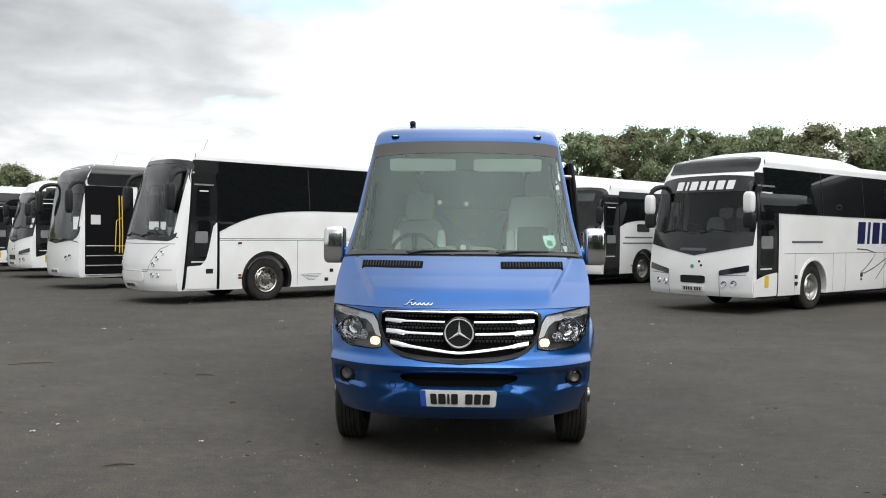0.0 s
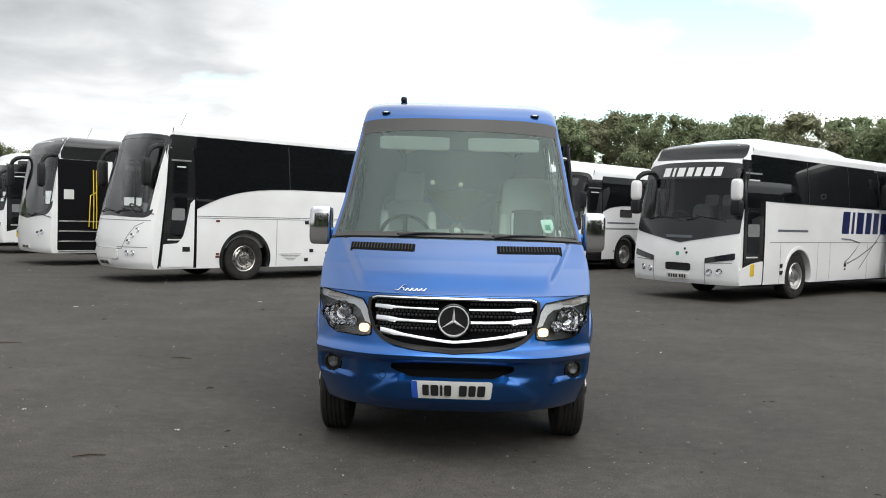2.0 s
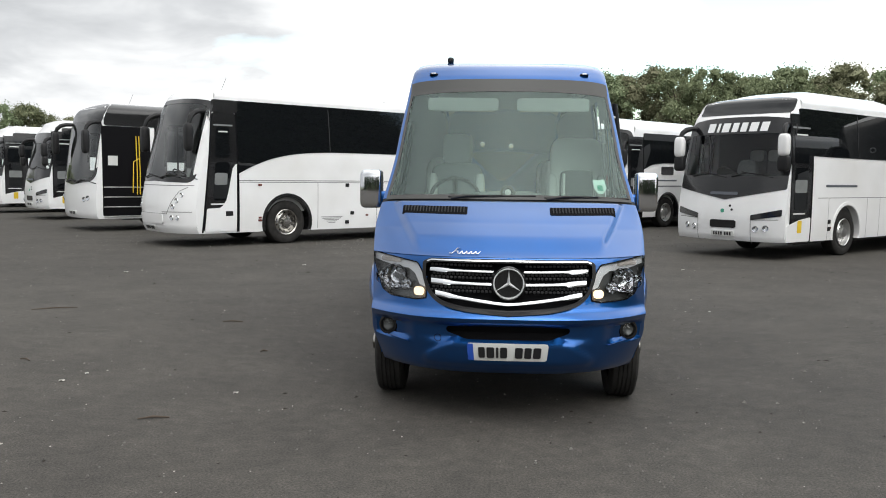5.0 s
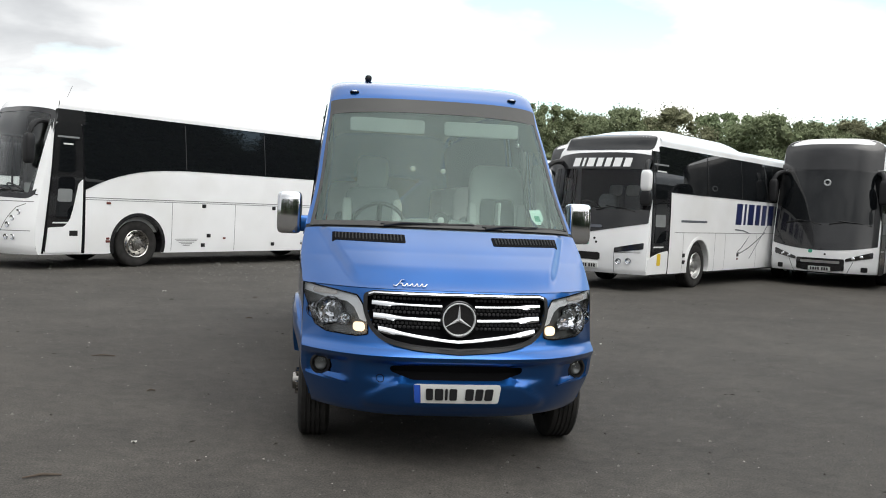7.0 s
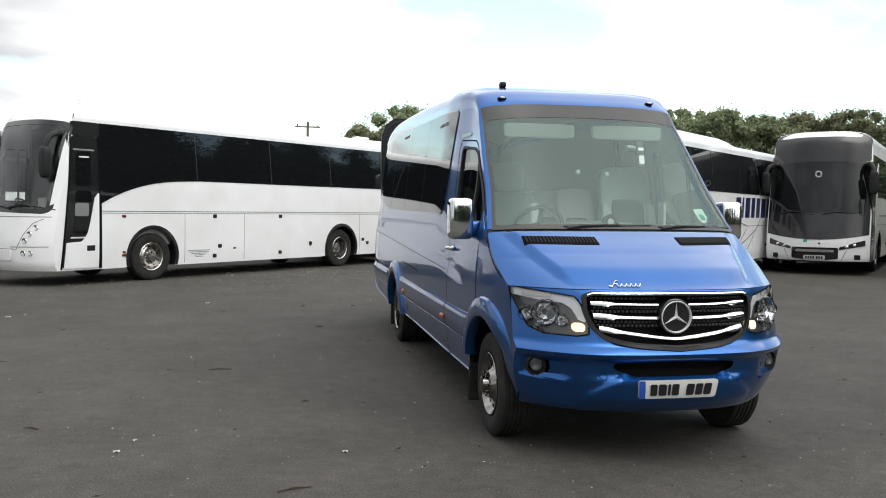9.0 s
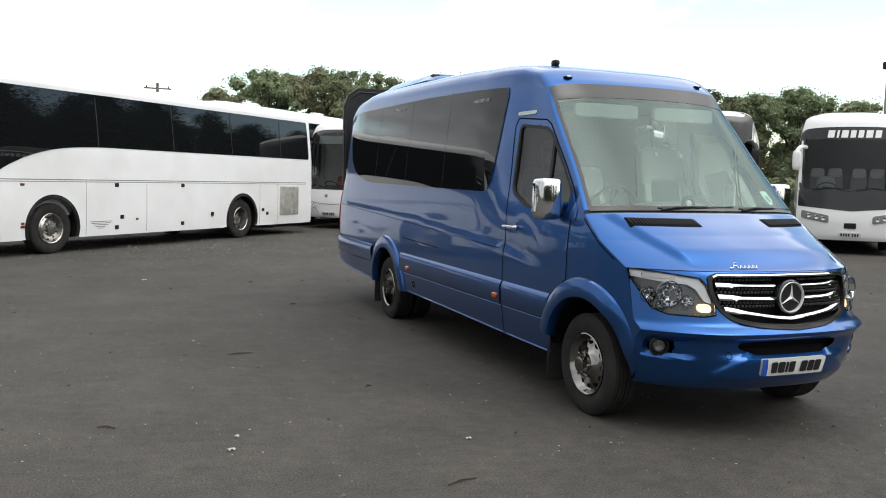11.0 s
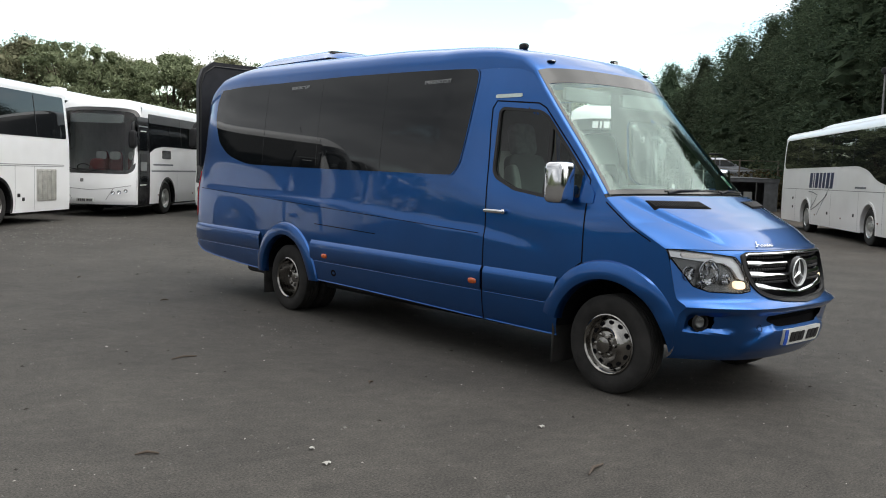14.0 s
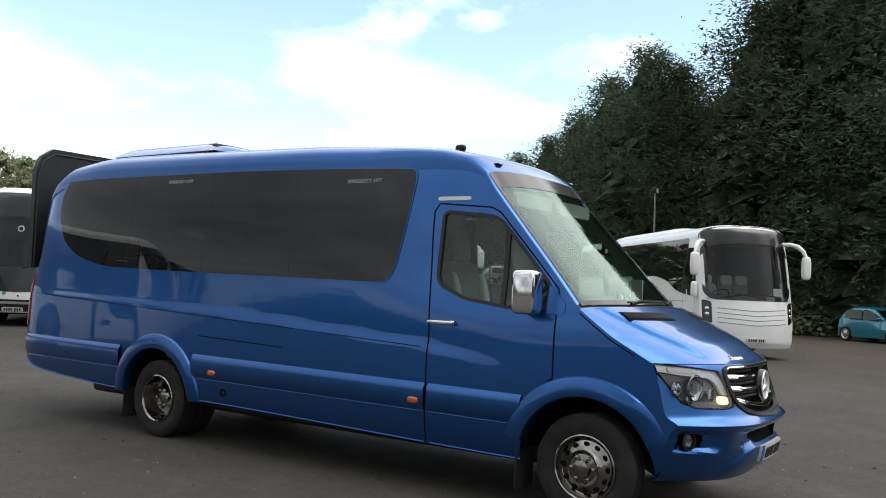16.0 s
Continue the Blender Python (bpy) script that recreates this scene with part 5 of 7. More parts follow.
    for nm, mat, sg, pts, width in spec.get("lines", []):
        for s in ((-1, 1) if sg == 0 else (sg,)):
            part(nm, ribbon(sm(s), dense(pts, 0.12), width, 0.003), mat, th)
    for nm, mat, pts, width in spec.get("front_lines", []):
        part(nm, ribbon(fm, dense(pts, 0.08), width, 0.004), mat, th)
    # window bars on the band
    for s in (-1, 1):
        for y in spec.get("bars", []):
            part("window_joint", ribbon(sm(s), dense([(y, spec["bar_z"][0]), (y, spec["bar_z"][1])], 0.2), 0.022, 0.016), "seal", th)
        for y, z in spec.get("latches", []):
            part("hatch_latch", Geo().box((s * (hw(z) + 0.004), y, z), (0.02, 0.11, 0.085), 0.008), "plastic", th)
        for y in spec.get("hatches", []):
            part("hatch_gap", ribbon(sm(s), dense([(y, 0.34), (y, spec.get("hatch_z", 1.38))], 0.2), 0.012, 0.003), "greygap", th)
        hz = spec.get("hatch_z", 1.38)
        part("hatch_gap", ribbon(sm(s), dense([(1.45, hz), (L - 0.4, hz)], 0.3), 0.012, 0.003), "greygap", th)
        for y in (2.0, 5.0, 7.6):
            if abs(y - fo - wb) > 0.7:
                part("side_marker", Geo().box((s * (hw(0.6) + 0.004), y, 0.62), (0.016, 0.08, 0.045), 0.008), "dull_red", th)
    # lamps
    for x, z, r in spec.get("lamps", []):
        for s in (-1, 1):
            p = Vector(fm(s * x, z, 0.006))
            lm = part("headlamp", Geo().lathe([(r * 1.2, 0), (r * 1.1, 0.014), (r, 0.012), (r * 0.6, -0.004), (0.0005, -0.01)], 20, Matrix.Translation(p) @ pose(0, 0, 0, 90, 0, s * 25)), "chrome", th)
            part("lamp_lens", Geo().lathe([(r, 0.012), (r * 0.5, 0.024), (0.0005, 0.028)], 16, Matrix.Translation(p) @ pose(0, 0, 0, 90, 0, s * 25)), "lens", lm)
    # plate with bars
    px, pz = spec.get("plate", (0.0, 0.5))
    pl = part("number_plate", panel(fm, px - 0.26, px + 0.26, lambda x: pz - 0.055, lambda x: pz + 0.055, 0.01, 0.03, 0.04, 1, 6), "plate_white", th, "white number plate with black bars")
    for k in range(7):
        x = px - 0.21 + k * 0.058 + (0.03 if k > 3 else 0)
        part("plate_bar", panel(fm, x, x + 0.04, lambda q: pz - 0.036, lambda q: pz + 0.036, 0.004, 0.033, 0.003, 1, 3), "ink", pl)
    # mirrors
    for s in (-1, 1):
        mi = spec["mirror"]
        base = Vector((s * (hw(2.9) - 0.12), front(1.1, mi["z"]), mi["z"]))
        tip = base + Vector((s * mi.get("out", 0.30), -mi.get("ahead", 0.38), -mi.get("drop", 0.45)))
        bend = base + Vector((s * mi.get("out", 0.30) * 0.8, -mi.get("ahead", 0.38) * 0.85, 0.04))
        pts = [base.lerp(bend, u) * (1 - u) + (bend.lerp(tip, u)) * u for u in (0, 0.25, 0.5, 0.75, 1)]
        arm = part("mirror_arm", Geo().tube(pts, [0.05, 0.055, 0.06, 0.055, 0.045], 8), mi["mat"], th)
        g = Geo(); blob(g, tuple(tip + Vector((0, 0, -mi.get("h", 0.22) * 0.9))), (0.11, 0.09, mi.get("h", 0.22)), 0.5)
        hd = part("mirror_head", g, mi.get("head", mi["mat"]), arm)
        if mi.get("low"):
            g = Geo(); blob(g, tuple(tip + Vector((0, 0.02, -mi["h"] * 1.8 - 0.16))), (0.12, 0.08, 0.16), 0.5)
            part("low_mirror", g, "plastic", arm)
    # wheels
    for s in (-1, 1):
        road_wheel(th, axle_pose(s, fo, 0.5, 1.06), 0.5, 0.28, 0.285, coach_dish, (10, 0.215, 0.052, 0.024), (0.135, 0.103), spec.get("steel", "steel"), nuts=10)
        road_wheel(th, axle_pose(s, fo + wb, 0.5, 1.06), 0.5, 0.28, 0.285, coach_dish_rear, (10, 0.21, -0.068, 0.026), (0.135, 0.045), spec.get("steel", "steel"), nuts=0)
    # roof pods
    for y0, y1, h, mat in spec.get("pods", []):
        wx = spec.get("pod_w", 0.95)
        part("roof_pod", Geo().sheet([[(x, y, roof_z(x) - 0.03 + (h + 0.03) * max(0.0, 1 - (abs(x) / wx) ** 8) ** 0.5 * max(0.0, min(1, (y - y0) / 0.6, (y1 - y) / 0.9)) ** 0.5) for x in spread(-wx, wx, 0.1)] for y in spread(y0, y1, 0.2)]), mat, th)
    for x, y, h in spec.get("roof_bits", []):
        g = Geo(); blob(g, (x, y, roof_z(x) + h / 2), (0.12, 0.35, h / 2), 0.4)
        part("roof_hatch", g, "plastic" if h > 0.09 else "white2", th)
    if spec.get("whip"):
        x, y = spec["whip"]
        part("aerial", Geo().tube([(x, y, roof_z(x)), (x, y + 0.14, roof_z(x) + 0.32)], 0.004, 5), "plastic", th)
    # signwriting as plain blocks
    for s, y0, y1, z0, z1 in spec.get("side_sign", []):
        for g in word_blocks(sm(s), y0, y1, z0, z1, 0.005, 1 if y1 > y0 else -1):
            part("sign_block", g, "navy", th, "navy signwriting block")
        sg = 1 if y1 > y0 else -1
        part("sign_swoosh", ribbon(sm(s), [(y0 + sg * a, z0 + b) for a, b in ((0.0, -0.12), (0.5, -0.14), (1.0, -0.22), (0.75, -0.40), (0.45, -0.58), (0.2, -0.68), (0.4, -0.70), (0.9, -0.58), (1.5, -0.38), (2.0, -0.18))], 0.03, 0.004), "grey_line", th)
        part("sign_swoosh", ribbon(sm(s), dense([(y0 + sg * 2.45, z0 + 0.22), (y0 + sg * 1.0, z0 - 0.85)], 0.2), 0.025, 0.004), "grey_line", th)
    for x0, x1, z0, z1 in spec.get("front_sign", []):
        for g in word_blocks(fm, x0, x1, z0, z1, 0.022):
            part("sign_block", g, "white2", th, "white signwriting block")
    for s, y0, y1, z in spec.get("small_print", []):
        part("web_line", ribbon(sm(s), dense([(y0, z), (y1, z)], 0.2), 0.05, 0.004), "grey_line", th)
    if spec.get("after"):
        spec["after"](th, fm, sm, front, hw, roof_z)
    return th


k = lambda v: (lambda *_: v)


def cap(H, sh, lean=0.06, drop=0.012):
    """The upper edge of a coach's front, just under its roof."""
    xe = 1.265 - lean
    return lambda x: H - sh + sh * max(0.0, 1 - min(1.0, abs(x) / xe) ** 3.4) ** (1 / 3.4) - drop


UPRIGHT = [(0.3, 0.10), (0.45, 0.02), (0.8, 0.0), (1.3, 0.03), (2.2, 0.14), (2.9, 0.27), (3.16, 0.34), (3.34, 0.47), (3.5, 0.85)]


def door_black(th, sg, sm, y0, y1, swoosh, slope=0.0):
    """A black coach door with its glazing, handle and, on one coach, a white sweep at its foot."""
    m = lambda y, z, o: sm(sg)(y - slope * (y1 - y) / (y1 - y0) * (1 - (z - 0.34) / 2.6), z, o)
    d = part("door", panel(m, y0, y1, k(0.34), k(2.93), 0.05, 0.006, 0.03, 8, 16), "black", th, "black glazed coach door")
    part("door_pane", panel(m, y0 + 0.10, y1 - 0.16, k(1.95), k(2.62), 0.06, 0.012, 0.01, 4, 12), "dark_glass", d)
    part("door_pane", panel(m, y0 + 0.12, y1 - 0.16, k(1.02), k(1.86), 0.06, 0.012, 0.01, 4, 12), "dark_glass", d)
    part("door_sill_print", ribbon(m, dense([(y0 + 0.08, 0.94), (y1 - 0.24, 0.94)]), 0.03, 0.014), "plate_white", d)
    if swoosh:
        part("door_white_foot", panel(m, y0 + 0.02, y1 - 0.02, k(0.34), lin([(y0, 0.84), (y1 - 0.30, 0.86), (y1 - 0.22, 0.98), (y1 - 0.16, 1.3), (y1 - 0.10, 1.72), (y1, 1.86)]), 0.02, 0.022, 0.02, 6, 24), "white", d, "white sweep across the door foot")
        part("door_latch", Geo().box((sg * 1.272, y0 + 0.35, 0.73), (0.03, 0.2, 0.13), 0.02), "plastic", d)
    part("door_gap", ribbon(m, dense([(y1 + 0.01, 0.32), (y1 + 0.01, 2.95)], 0.15), 0.048, 0.008), "gap", d)
    part("door_gap", ribbon(m, dense([(y0 - 0.015, 0.32), (y0 - 0.015, 2.95)], 0.15), 0.03, 0.008), "gap", d)
    part("door_rail", ribbon(m, dense([(y0 + 0.04, 2.66), (y1 - 0.08, 2.66)], 0.1), 0.035, 0.014), "trim", d)
    part("door_notice", ribbon(m, dense([(y0 + 0.16, 2.52), (y1 - 0.2, 2.52)], 0.1), 0.03, 0.016), "plate_white", d)
    part("door_ledge", panel(m, y0 + 0.12, y1 - 0.2, k(1.36), k(1.62), 0.03, 0.015, 0.01, 2, 8), "trim", d, "grey ledge behind the door glass")


ROT = -45.0
GROUP_L, GROUP_R = "white coaches parked nose out in a row", "coaches with signwriting parked in the far row"

# the plain white coach beside the yard
sw_lo = curve([(1.45, 1.60), (1.8, 1.77), (2.2, 1.92), (2.7, 2.04), (3.3, 2.11), (4.2, 2.14), (13, 2.14)])


def extra_a(th, fm, sm, front, hw, roof_z):
    door_black(th, 1, sm, 0.88, 1.44, True, 0.25)
    part("mirror_pillar", panel(sm(1), 0.88, 1.5, k(2.93), k(3.215), 0.05, 0.012, 0.02, 3, 10), "black", th)
    g = part("radiator_vent", panel(sm(1), 10.55, 11.5, k(0.55), k(1.35), 0.03, 0.010, 0.02, 2, 8), "vent_grey", th, "dusty grey radiator vent")
    for q in range(16):
        part("vent_slat", Geo().box((hw(1) + 0.014, 11.02, 0.59 + q * 0.048), (0.016, 0.9, 0.014), 0.003), "vent_grey", g)
    for q in range(5):
        part("vent_bar", Geo().box((hw(1) + 0.02, 10.6 + q * 0.21, 0.95), (0.016, 0.02, 0.76), 0.003), "vent_grey", g)
    for z, w in ((0.60, 0.62), (0.565, 0.55), (0.53, 0.42), (0.495, 0.30), (0.46, 0.2)):
        part("side_print", ribbon(sm(1), dense([(3.95 - w / 2, z), (3.95 + w / 2, z)]), 0.012, 0.004), "greygap", th)
    for y, z in ((2.0, 1.36), (2.0, 0.56)):
        part("side_marker", Geo().box((hw(z) + 0.006, y, z), (0.02, 0.10, 0.05), 0.012), "dull_red", th)
    for x, z in ((sg * q, w) for sg in (-1, 1) for q, w in ((1.00, 1.13), (0.91, 1.01), (0.83, 0.88), (0.80, 0.64), (0.93, 0.64))):
        p = Vector(fm(x, z, 0.004))
        part("fog_lamp", Geo().lathe([(0.06, 0), (0.055, 0.012), (0.03, 0.0), (0.0005, -0.004)], 18, Matrix.Translation(p) @ pose(0, 0, 0, 90, 0, math.copysign(12, x))), "chrome", th)


coach(dict(pos=(-7.71, 13.20, 0), rot=ROT, L=12.3, wb=6.12, lean=0.13, H=3.49, shoulder=0.26, bowl=0.46, bp=3.2, label="plain white coach with black side glazing and a black door", group=GROUP_L, steel="worn", lining="lining", paper=True,
    ws=dict(half=1.15, lo=lambda x: 1.48 - 0.03 * abs(x), hi=lambda x: 3.20 - 0.05 * abs(x) ** 3, r=0.10, border=0.10, glass="sky_glass"),
    front=[("bumper_recess", "white2", -0.55, 0.55, k(0.50), k(0.72), 0.06, 0.03)],
    front_lines=[("body_line", "greygap", [(-1.10, 1.30), (-0.95, 1.22), (-0.80, 1.0), (-0.66, 0.72), (0.66, 0.72), (0.80, 1.0), (0.95, 1.22), (1.10, 1.30)], 0.014), ("bumper_gap", "greygap", [(-1.2, 0.77), (-0.5, 0.76)], 0.014), ("bumper_gap", "greygap", [(0.5, 0.76), (1.2, 0.77)], 0.014), ("bumper_gap", "greygap", [(-1.2, 1.34), (1.2, 1.34)], 0.014)],
    sides=[("window_band", "dark_glass", 0, 1.452, 12.05, sw_lo, k(3.215), (0.03, 0.05, 0.06, 0.05), 0.010)],
    lines=[("waist_line", "greygap", 0, [(1.46, 1.46), (11.9, 1.46)], 0.016)],
    bars=(3.9, 6.2, 8.4, 10.6), bar_z=(2.16, 3.15), latches=[(4.4, 1.36), (4.4, 0.46), (4.55, 0.68), (6.5, 1.36), (6.5, 0.47), (7.6, 0.67), (9.75, 0.72), (9.95, 0.62)], hatches=(3.55, 5.3, 9.6, 10.45), hatch_z=1.42,
    lamps=[], plate=(-0.1, 0.40), mirror=dict(z=2.95, mat="plastic", out=0.10, ahead=0.42, drop=0.30, h=0.30),
    roof_bits=[(0.3, 4.4, 0.06), (0.3, 6.6, 0.08)], whip=(0.2, 1.6), after=extra_a))


# firm's coaches with a V-shaped black front
def v_front(z0=1.42, dip=0.22):
    return lambda x: z0 - dip * (1 - min(1, abs(x) / 1.2))


def extra_b(th, fm, sm, front, hw, roof_z):
    door_black(th, 1, sm, 0.40, 1.18, False)
    part("door_white_foot", panel(sm(1), 0.26, 1.16, k(0.37), lin([(0.26, 0.70), (0.76, 0.82), (1.16, 0.86)]), 0.02, 0.014, 0.02, 3, 10), "white", th)
    part("warning_label", panel(sm(1), 0.66, 0.82, k(0.55), k(0.80), 0.02, 0.018, 0.01, 1, 4), "yellow", th, "yellow and white warning label")
    for s in (-1, 1):
        a, b = sorted((s * 0.62, s * 1.20))
        part("headlamp_blade", panel(fm, a, b, lambda x: 0.80 + 0.16 * (abs(x) - 0.62), lambda x: 0.90 + 0.22 * (abs(x) - 0.62), 0.02, 0.014, 0.02, 3, 14), "black", th, "slim dark headlamp")
    part("plate_recess", panel(fm, -0.30, 0.30, k(0.62), k(0.78), 0.02, 0.012, 0.02, 1, 6), "black", th)
    for x, z in ((0.12, 1.05), (0.17, 0.97)):
        part("sensor", panel(fm, x, x + 0.05, k(z), k(z + 0.05), 0.02, 0.008, 0.01, 1, 4), "plastic", th)
    part("front_badge", panel(fm, -0.35, 0.30, k(1.30), k(1.36), 0.01, 0.03, 0.01, 1, 6), "grey_line", th)
    part("green_badge", panel(fm, -0.06, 0.02, k(0.93), k(1.01), 0.03, 0.008, 0.01, 1, 6), "green", th)


def ridley(pos, rot, label, group, sign=True, roof_pod=True, **kw):
    d = dict(pos=pos, rot=rot, L=12.6, lean=0.11, H=3.34, zb=0.36, shoulder=0.24, bowl=0.22, label=label, group=group, paint="white", arch="white2",
        ws=dict(half=1.19, lo=lambda x: 1.66 - 0.05 * abs(x), hi=lambda x: 2.86 - 0.05 * abs(x) ** 3, r=0.14, border=0.10, wipers=((-0.9, 0.7), (0.1, 0.7))),
        front=[("black_mask", "black", -1.235, 1.235, v_front(), lambda x: 1.70, 0.03, 0.010),
               ("header_panel", "black", -1.17, 1.17, k(2.55), lambda x: 2.89 - 0.05 * abs(x) ** 3, 0.06, 0.014)] + ([("roof_glass", "dark_glass", -1.07, 1.07, lambda x: 2.97, cap(3.34, 0.24, 0.11), 0.06, 0.014)] if roof_pod else []),
        front_lines=[("bumper_gap", "greygap", [(-1.15, 0.82), (-0.62, 0.80)], 0.012), ("bumper_gap", "greygap", [(0.62, 0.80), (1.15, 0.82)], 0.012), ("bumper_gap", "greygap", [(0.62, 0.32), (0.62, 0.82)], 0.012), ("bumper_gap", "greygap", [(-0.62, 0.32), (-0.62, 0.82)], 0.012)],
        sides=[("window_band", "dark_glass", 0, 0.72, 12.4, curve([(0.7, 2.12), (1.55, 2.10), (12.4, 2.05)]), k(3.05), (0.03, 0.05, 0.08, 0.05), 0.010)],
        bars=(3.1, 5.1, 7.2, 9.3, 11.0), bar_z=(2.1, 3.03), latches=[(5.0, 0.72), (7.4, 0.72), (1.95, 0.75), (1.95, 0.6)], hatches=(1.9, 3.6, 4.2, 6.2, 8.1, 9.7), hatch_z=1.25,
        lamps=[(0.72, 0.62, 0.055), (0.92, 0.64, 0.055)], plate=(0.0, 0.50), mirror=dict(z=2.70, mat="plastic", head="white2", out=0.16, ahead=0.40, drop=0.20, h=0.22, low=True),
        pods=[(1.25, 5.6, 0.15, "white2")] if roof_pod else [], pod_w=1.0, after=extra_b)
    if sign:
        d["side_sign"] = [(1, 4.75, 7.7, 1.46, 1.98)]
        d["front_sign"] = [(-0.70, 0.70, 2.60, 2.79)]
        d["small_print"] = [(1, 1.75, 3.1, 1.50)]
    d.update(kw)
    return coach(d)


ridley((4.63, 12.67, 0), -48.0, "white coach with a black V-shaped front and navy signwriting blocks", GROUP_R)
for i in (0, 1, 2):
    q = 27.3 + 5.6 * i
    ridley((-0.7071 * q + 0.7071 * 4.9, 0.7071 * q + 0.7071 * 4.9, 0), ROT, "white coach with a black V-shaped front and slim headlamps", GROUP_L, False, False, mirror=dict(z=2.70, mat="plastic", out=0.16, ahead=0.40, drop=0.20, h=0.22, low=True))


# dark-fronted coaches with a slim white bumper
def extra_c(th, fm, sm, front, hw, roof_z):
    door_black(th, 1, sm, 0.55, 1.35, False)
    for s in (-1, 1):
        a, b = sorted((s * 0.58, s * 1.16))
        h = part("headlamp", panel(fm, a, b, lambda x: 0.66 + 0.20 * (abs(x) - 0.58), lambda x: 0.73 + 0.34 * (abs(x) - 0.58), 0.02, 0.014, 0.02, 3, 14), "black", th, "slim slanted headlamp")
        for x in (0.75, 0.92):
            p = Vector(fm(s * x, 0.70 + 0.25 * (x - 0.58), 0.02))
            part("lamp_lens", Geo().lathe([(0.045, 0), (0.03, 0.012), (0.0005, 0.014)], 14, Matrix.Translation(p) @ pose(0, 0, 0, 90)), "chrome", h)
        part("fog_lamp", panel(fm, min(s * 0.92, s * 1.06), max(s * 0.92, s * 1.06), k(0.42), k(0.54), 0.02, 0.012, 0.02, 1, 6), "plastic", th)
    gr = part("lower_grille", panel(fm, -0.56, 0.56, lambda x: 0.40 + 0.12 * max(0, abs(x) - 0.28), k(0.72), 0.03, 0.012, 0.02, 3, 20), "black", th, "dark lower grille with a bright strip")
    part("grille_strip", panel(fm, -0.46, 0.46, k(0.60), k(0.665), 0.01, 0.02, 0.01, 1, 10), "steel", gr)
    part("front_badge", Geo().lathe([(0.09, 0), (0.075, 0.012), (0.06, 0.012), (0.05, 0.0)], 24, Matrix.Translation(Vector(fm(0, 2.62, 0.02))) @ pose(0, 0, 0, 90)), "grey_text", th)
    part("screen_paper", panel(fm, 0.88, 1.08, k(1.62), k(1.98), 0.01, -0.02, 0.004, 1, 4), "sticker", th)
    for x, z in ((0.0, 0.92), (0.09, 0.80)):
        part("sensor", panel(fm, x, x + 0.05, k(z), k(z + 0.05), 0.02, 0.008, 0.01, 1, 4), "plastic", th)
    part("green_badge", panel(fm, -0.28, -0.18, k(0.84), k(0.93), 0.04, 0.008, 0.01, 1, 6), "green", th)
    for s in (-1, 1):
        part("slash_panel", panel(sm(s), 1.45, 2.35, lin([(1.45, 1.2), (2.35, 2.7)]), lin([(1.45, 1.9), (1.7, 2.7), (2.35, 3.0)]), 0.03, 0.014, 0.01, 5, 16), "white2", th)
        part("stripe", ribbon(sm(s), dense([(2.6, 1.55), (11, 1.55)], 0.3), 0.05, 0.004), "grey_line", th)


def dark_front(pos, rot, label, group):
    return coach(dict(pos=pos, rot=rot, L=12.6, H=3.78, zb=0.37, label=label, group=group, bowl=0.42, bp=2.4,
        ws=dict(half=1.15, lo=lambda x: 1.56, hi=lambda x: 2.98 - 0.05 * abs(x) ** 3, r=0.12, border=0.08, glass="dark_glass", wipers=((-0.9, 0.7), (0.15, 0.75))),
        front=[("black_mask", "black", -1.235, 1.235, lambda x: 0.92 + 0.13 * min(1, abs(x) / 1.2) ** 2, lambda x: 1.58, 0.02, 0.008),
               ("dark_dome", "black", -1.19, 1.19, lambda x: 2.96, cap(3.78, 0.42), 0.03, 0.012),
               ("side_mask", "black", -1.235, -1.12, k(1.5), k(3.1), 0.02, 0.010), ("side_mask", "black", 1.12, 1.235, k(1.5), k(2.95), 0.02, 0.010)],
        front_lines=[("bumper_gap", "greygap", [(0.60, 0.32), (0.75, 0.66)], 0.014), ("bumper_gap", "greygap", [(-0.60, 0.32), (-0.75, 0.66)], 0.014)],
        sides=[("window_band", "dark_glass", 0, 0.95, 12.4, curve([(0.95, 1.55), (1.5, 1.9), (2.4, 2.05), (12.4, 2.05)]), k(3.14), (0.03, 0.05, 0.08, 0.05), 0.010)],
        bars=(3.1, 5.1, 7.2, 9.3), bar_z=(2.08, 3.1), latches=[(5.0, 0.72), (7.4, 0.72)], hatches=(1.9, 3.6, 6.0, 8.1), hatch_z=1.3,
        plate=(0.0, 0.46), mirror=dict(z=2.88, mat="plastic", out=0.20, ahead=0.40, drop=0.22, h=0.30), after=extra_c))


dark_front((11.35, 15.05, 0), -43.0, "white coach with a black domed front and slim bumper", GROUP_R)
dark_front((6.4, 20.68, 0), ROT, "white coach with a black domed front and slim bumper", GROUP_R)


# firm's coach with rounded white roof cap
def extra_f(th, fm, sm, front, hw, roof_z):
    for s in (-1, 1):
        a, b = sorted((s * 0.50, s * 1.15))
        lm = part("lamp_cluster", panel(fm, a, b, lambda x: 0.78 + 0.18 * (abs(x) - 0.5), lambda x: 0.98 + 0.18 * (abs(x) - 0.5), 0.05, 0.014, 0.02, 3, 14), "greygap", th, "swept headlamp cluster")
        for x in (0.62, 0.78, 0.96):
            p = Vector(fm(s * x, 0.88 + 0.18 * (x - 0.5), 0.02))
            part("lamp_lens", Geo().lathe([(0.06, 0), (0.05, 0.014), (0.03, 0.006), (0.0005, 0.004)], 16, Matrix.Translation(p) @ pose(0, 0, 0, 90)), "chrome", lm)
    door_black(th, 1, sm, 0.55, 1.35, False)


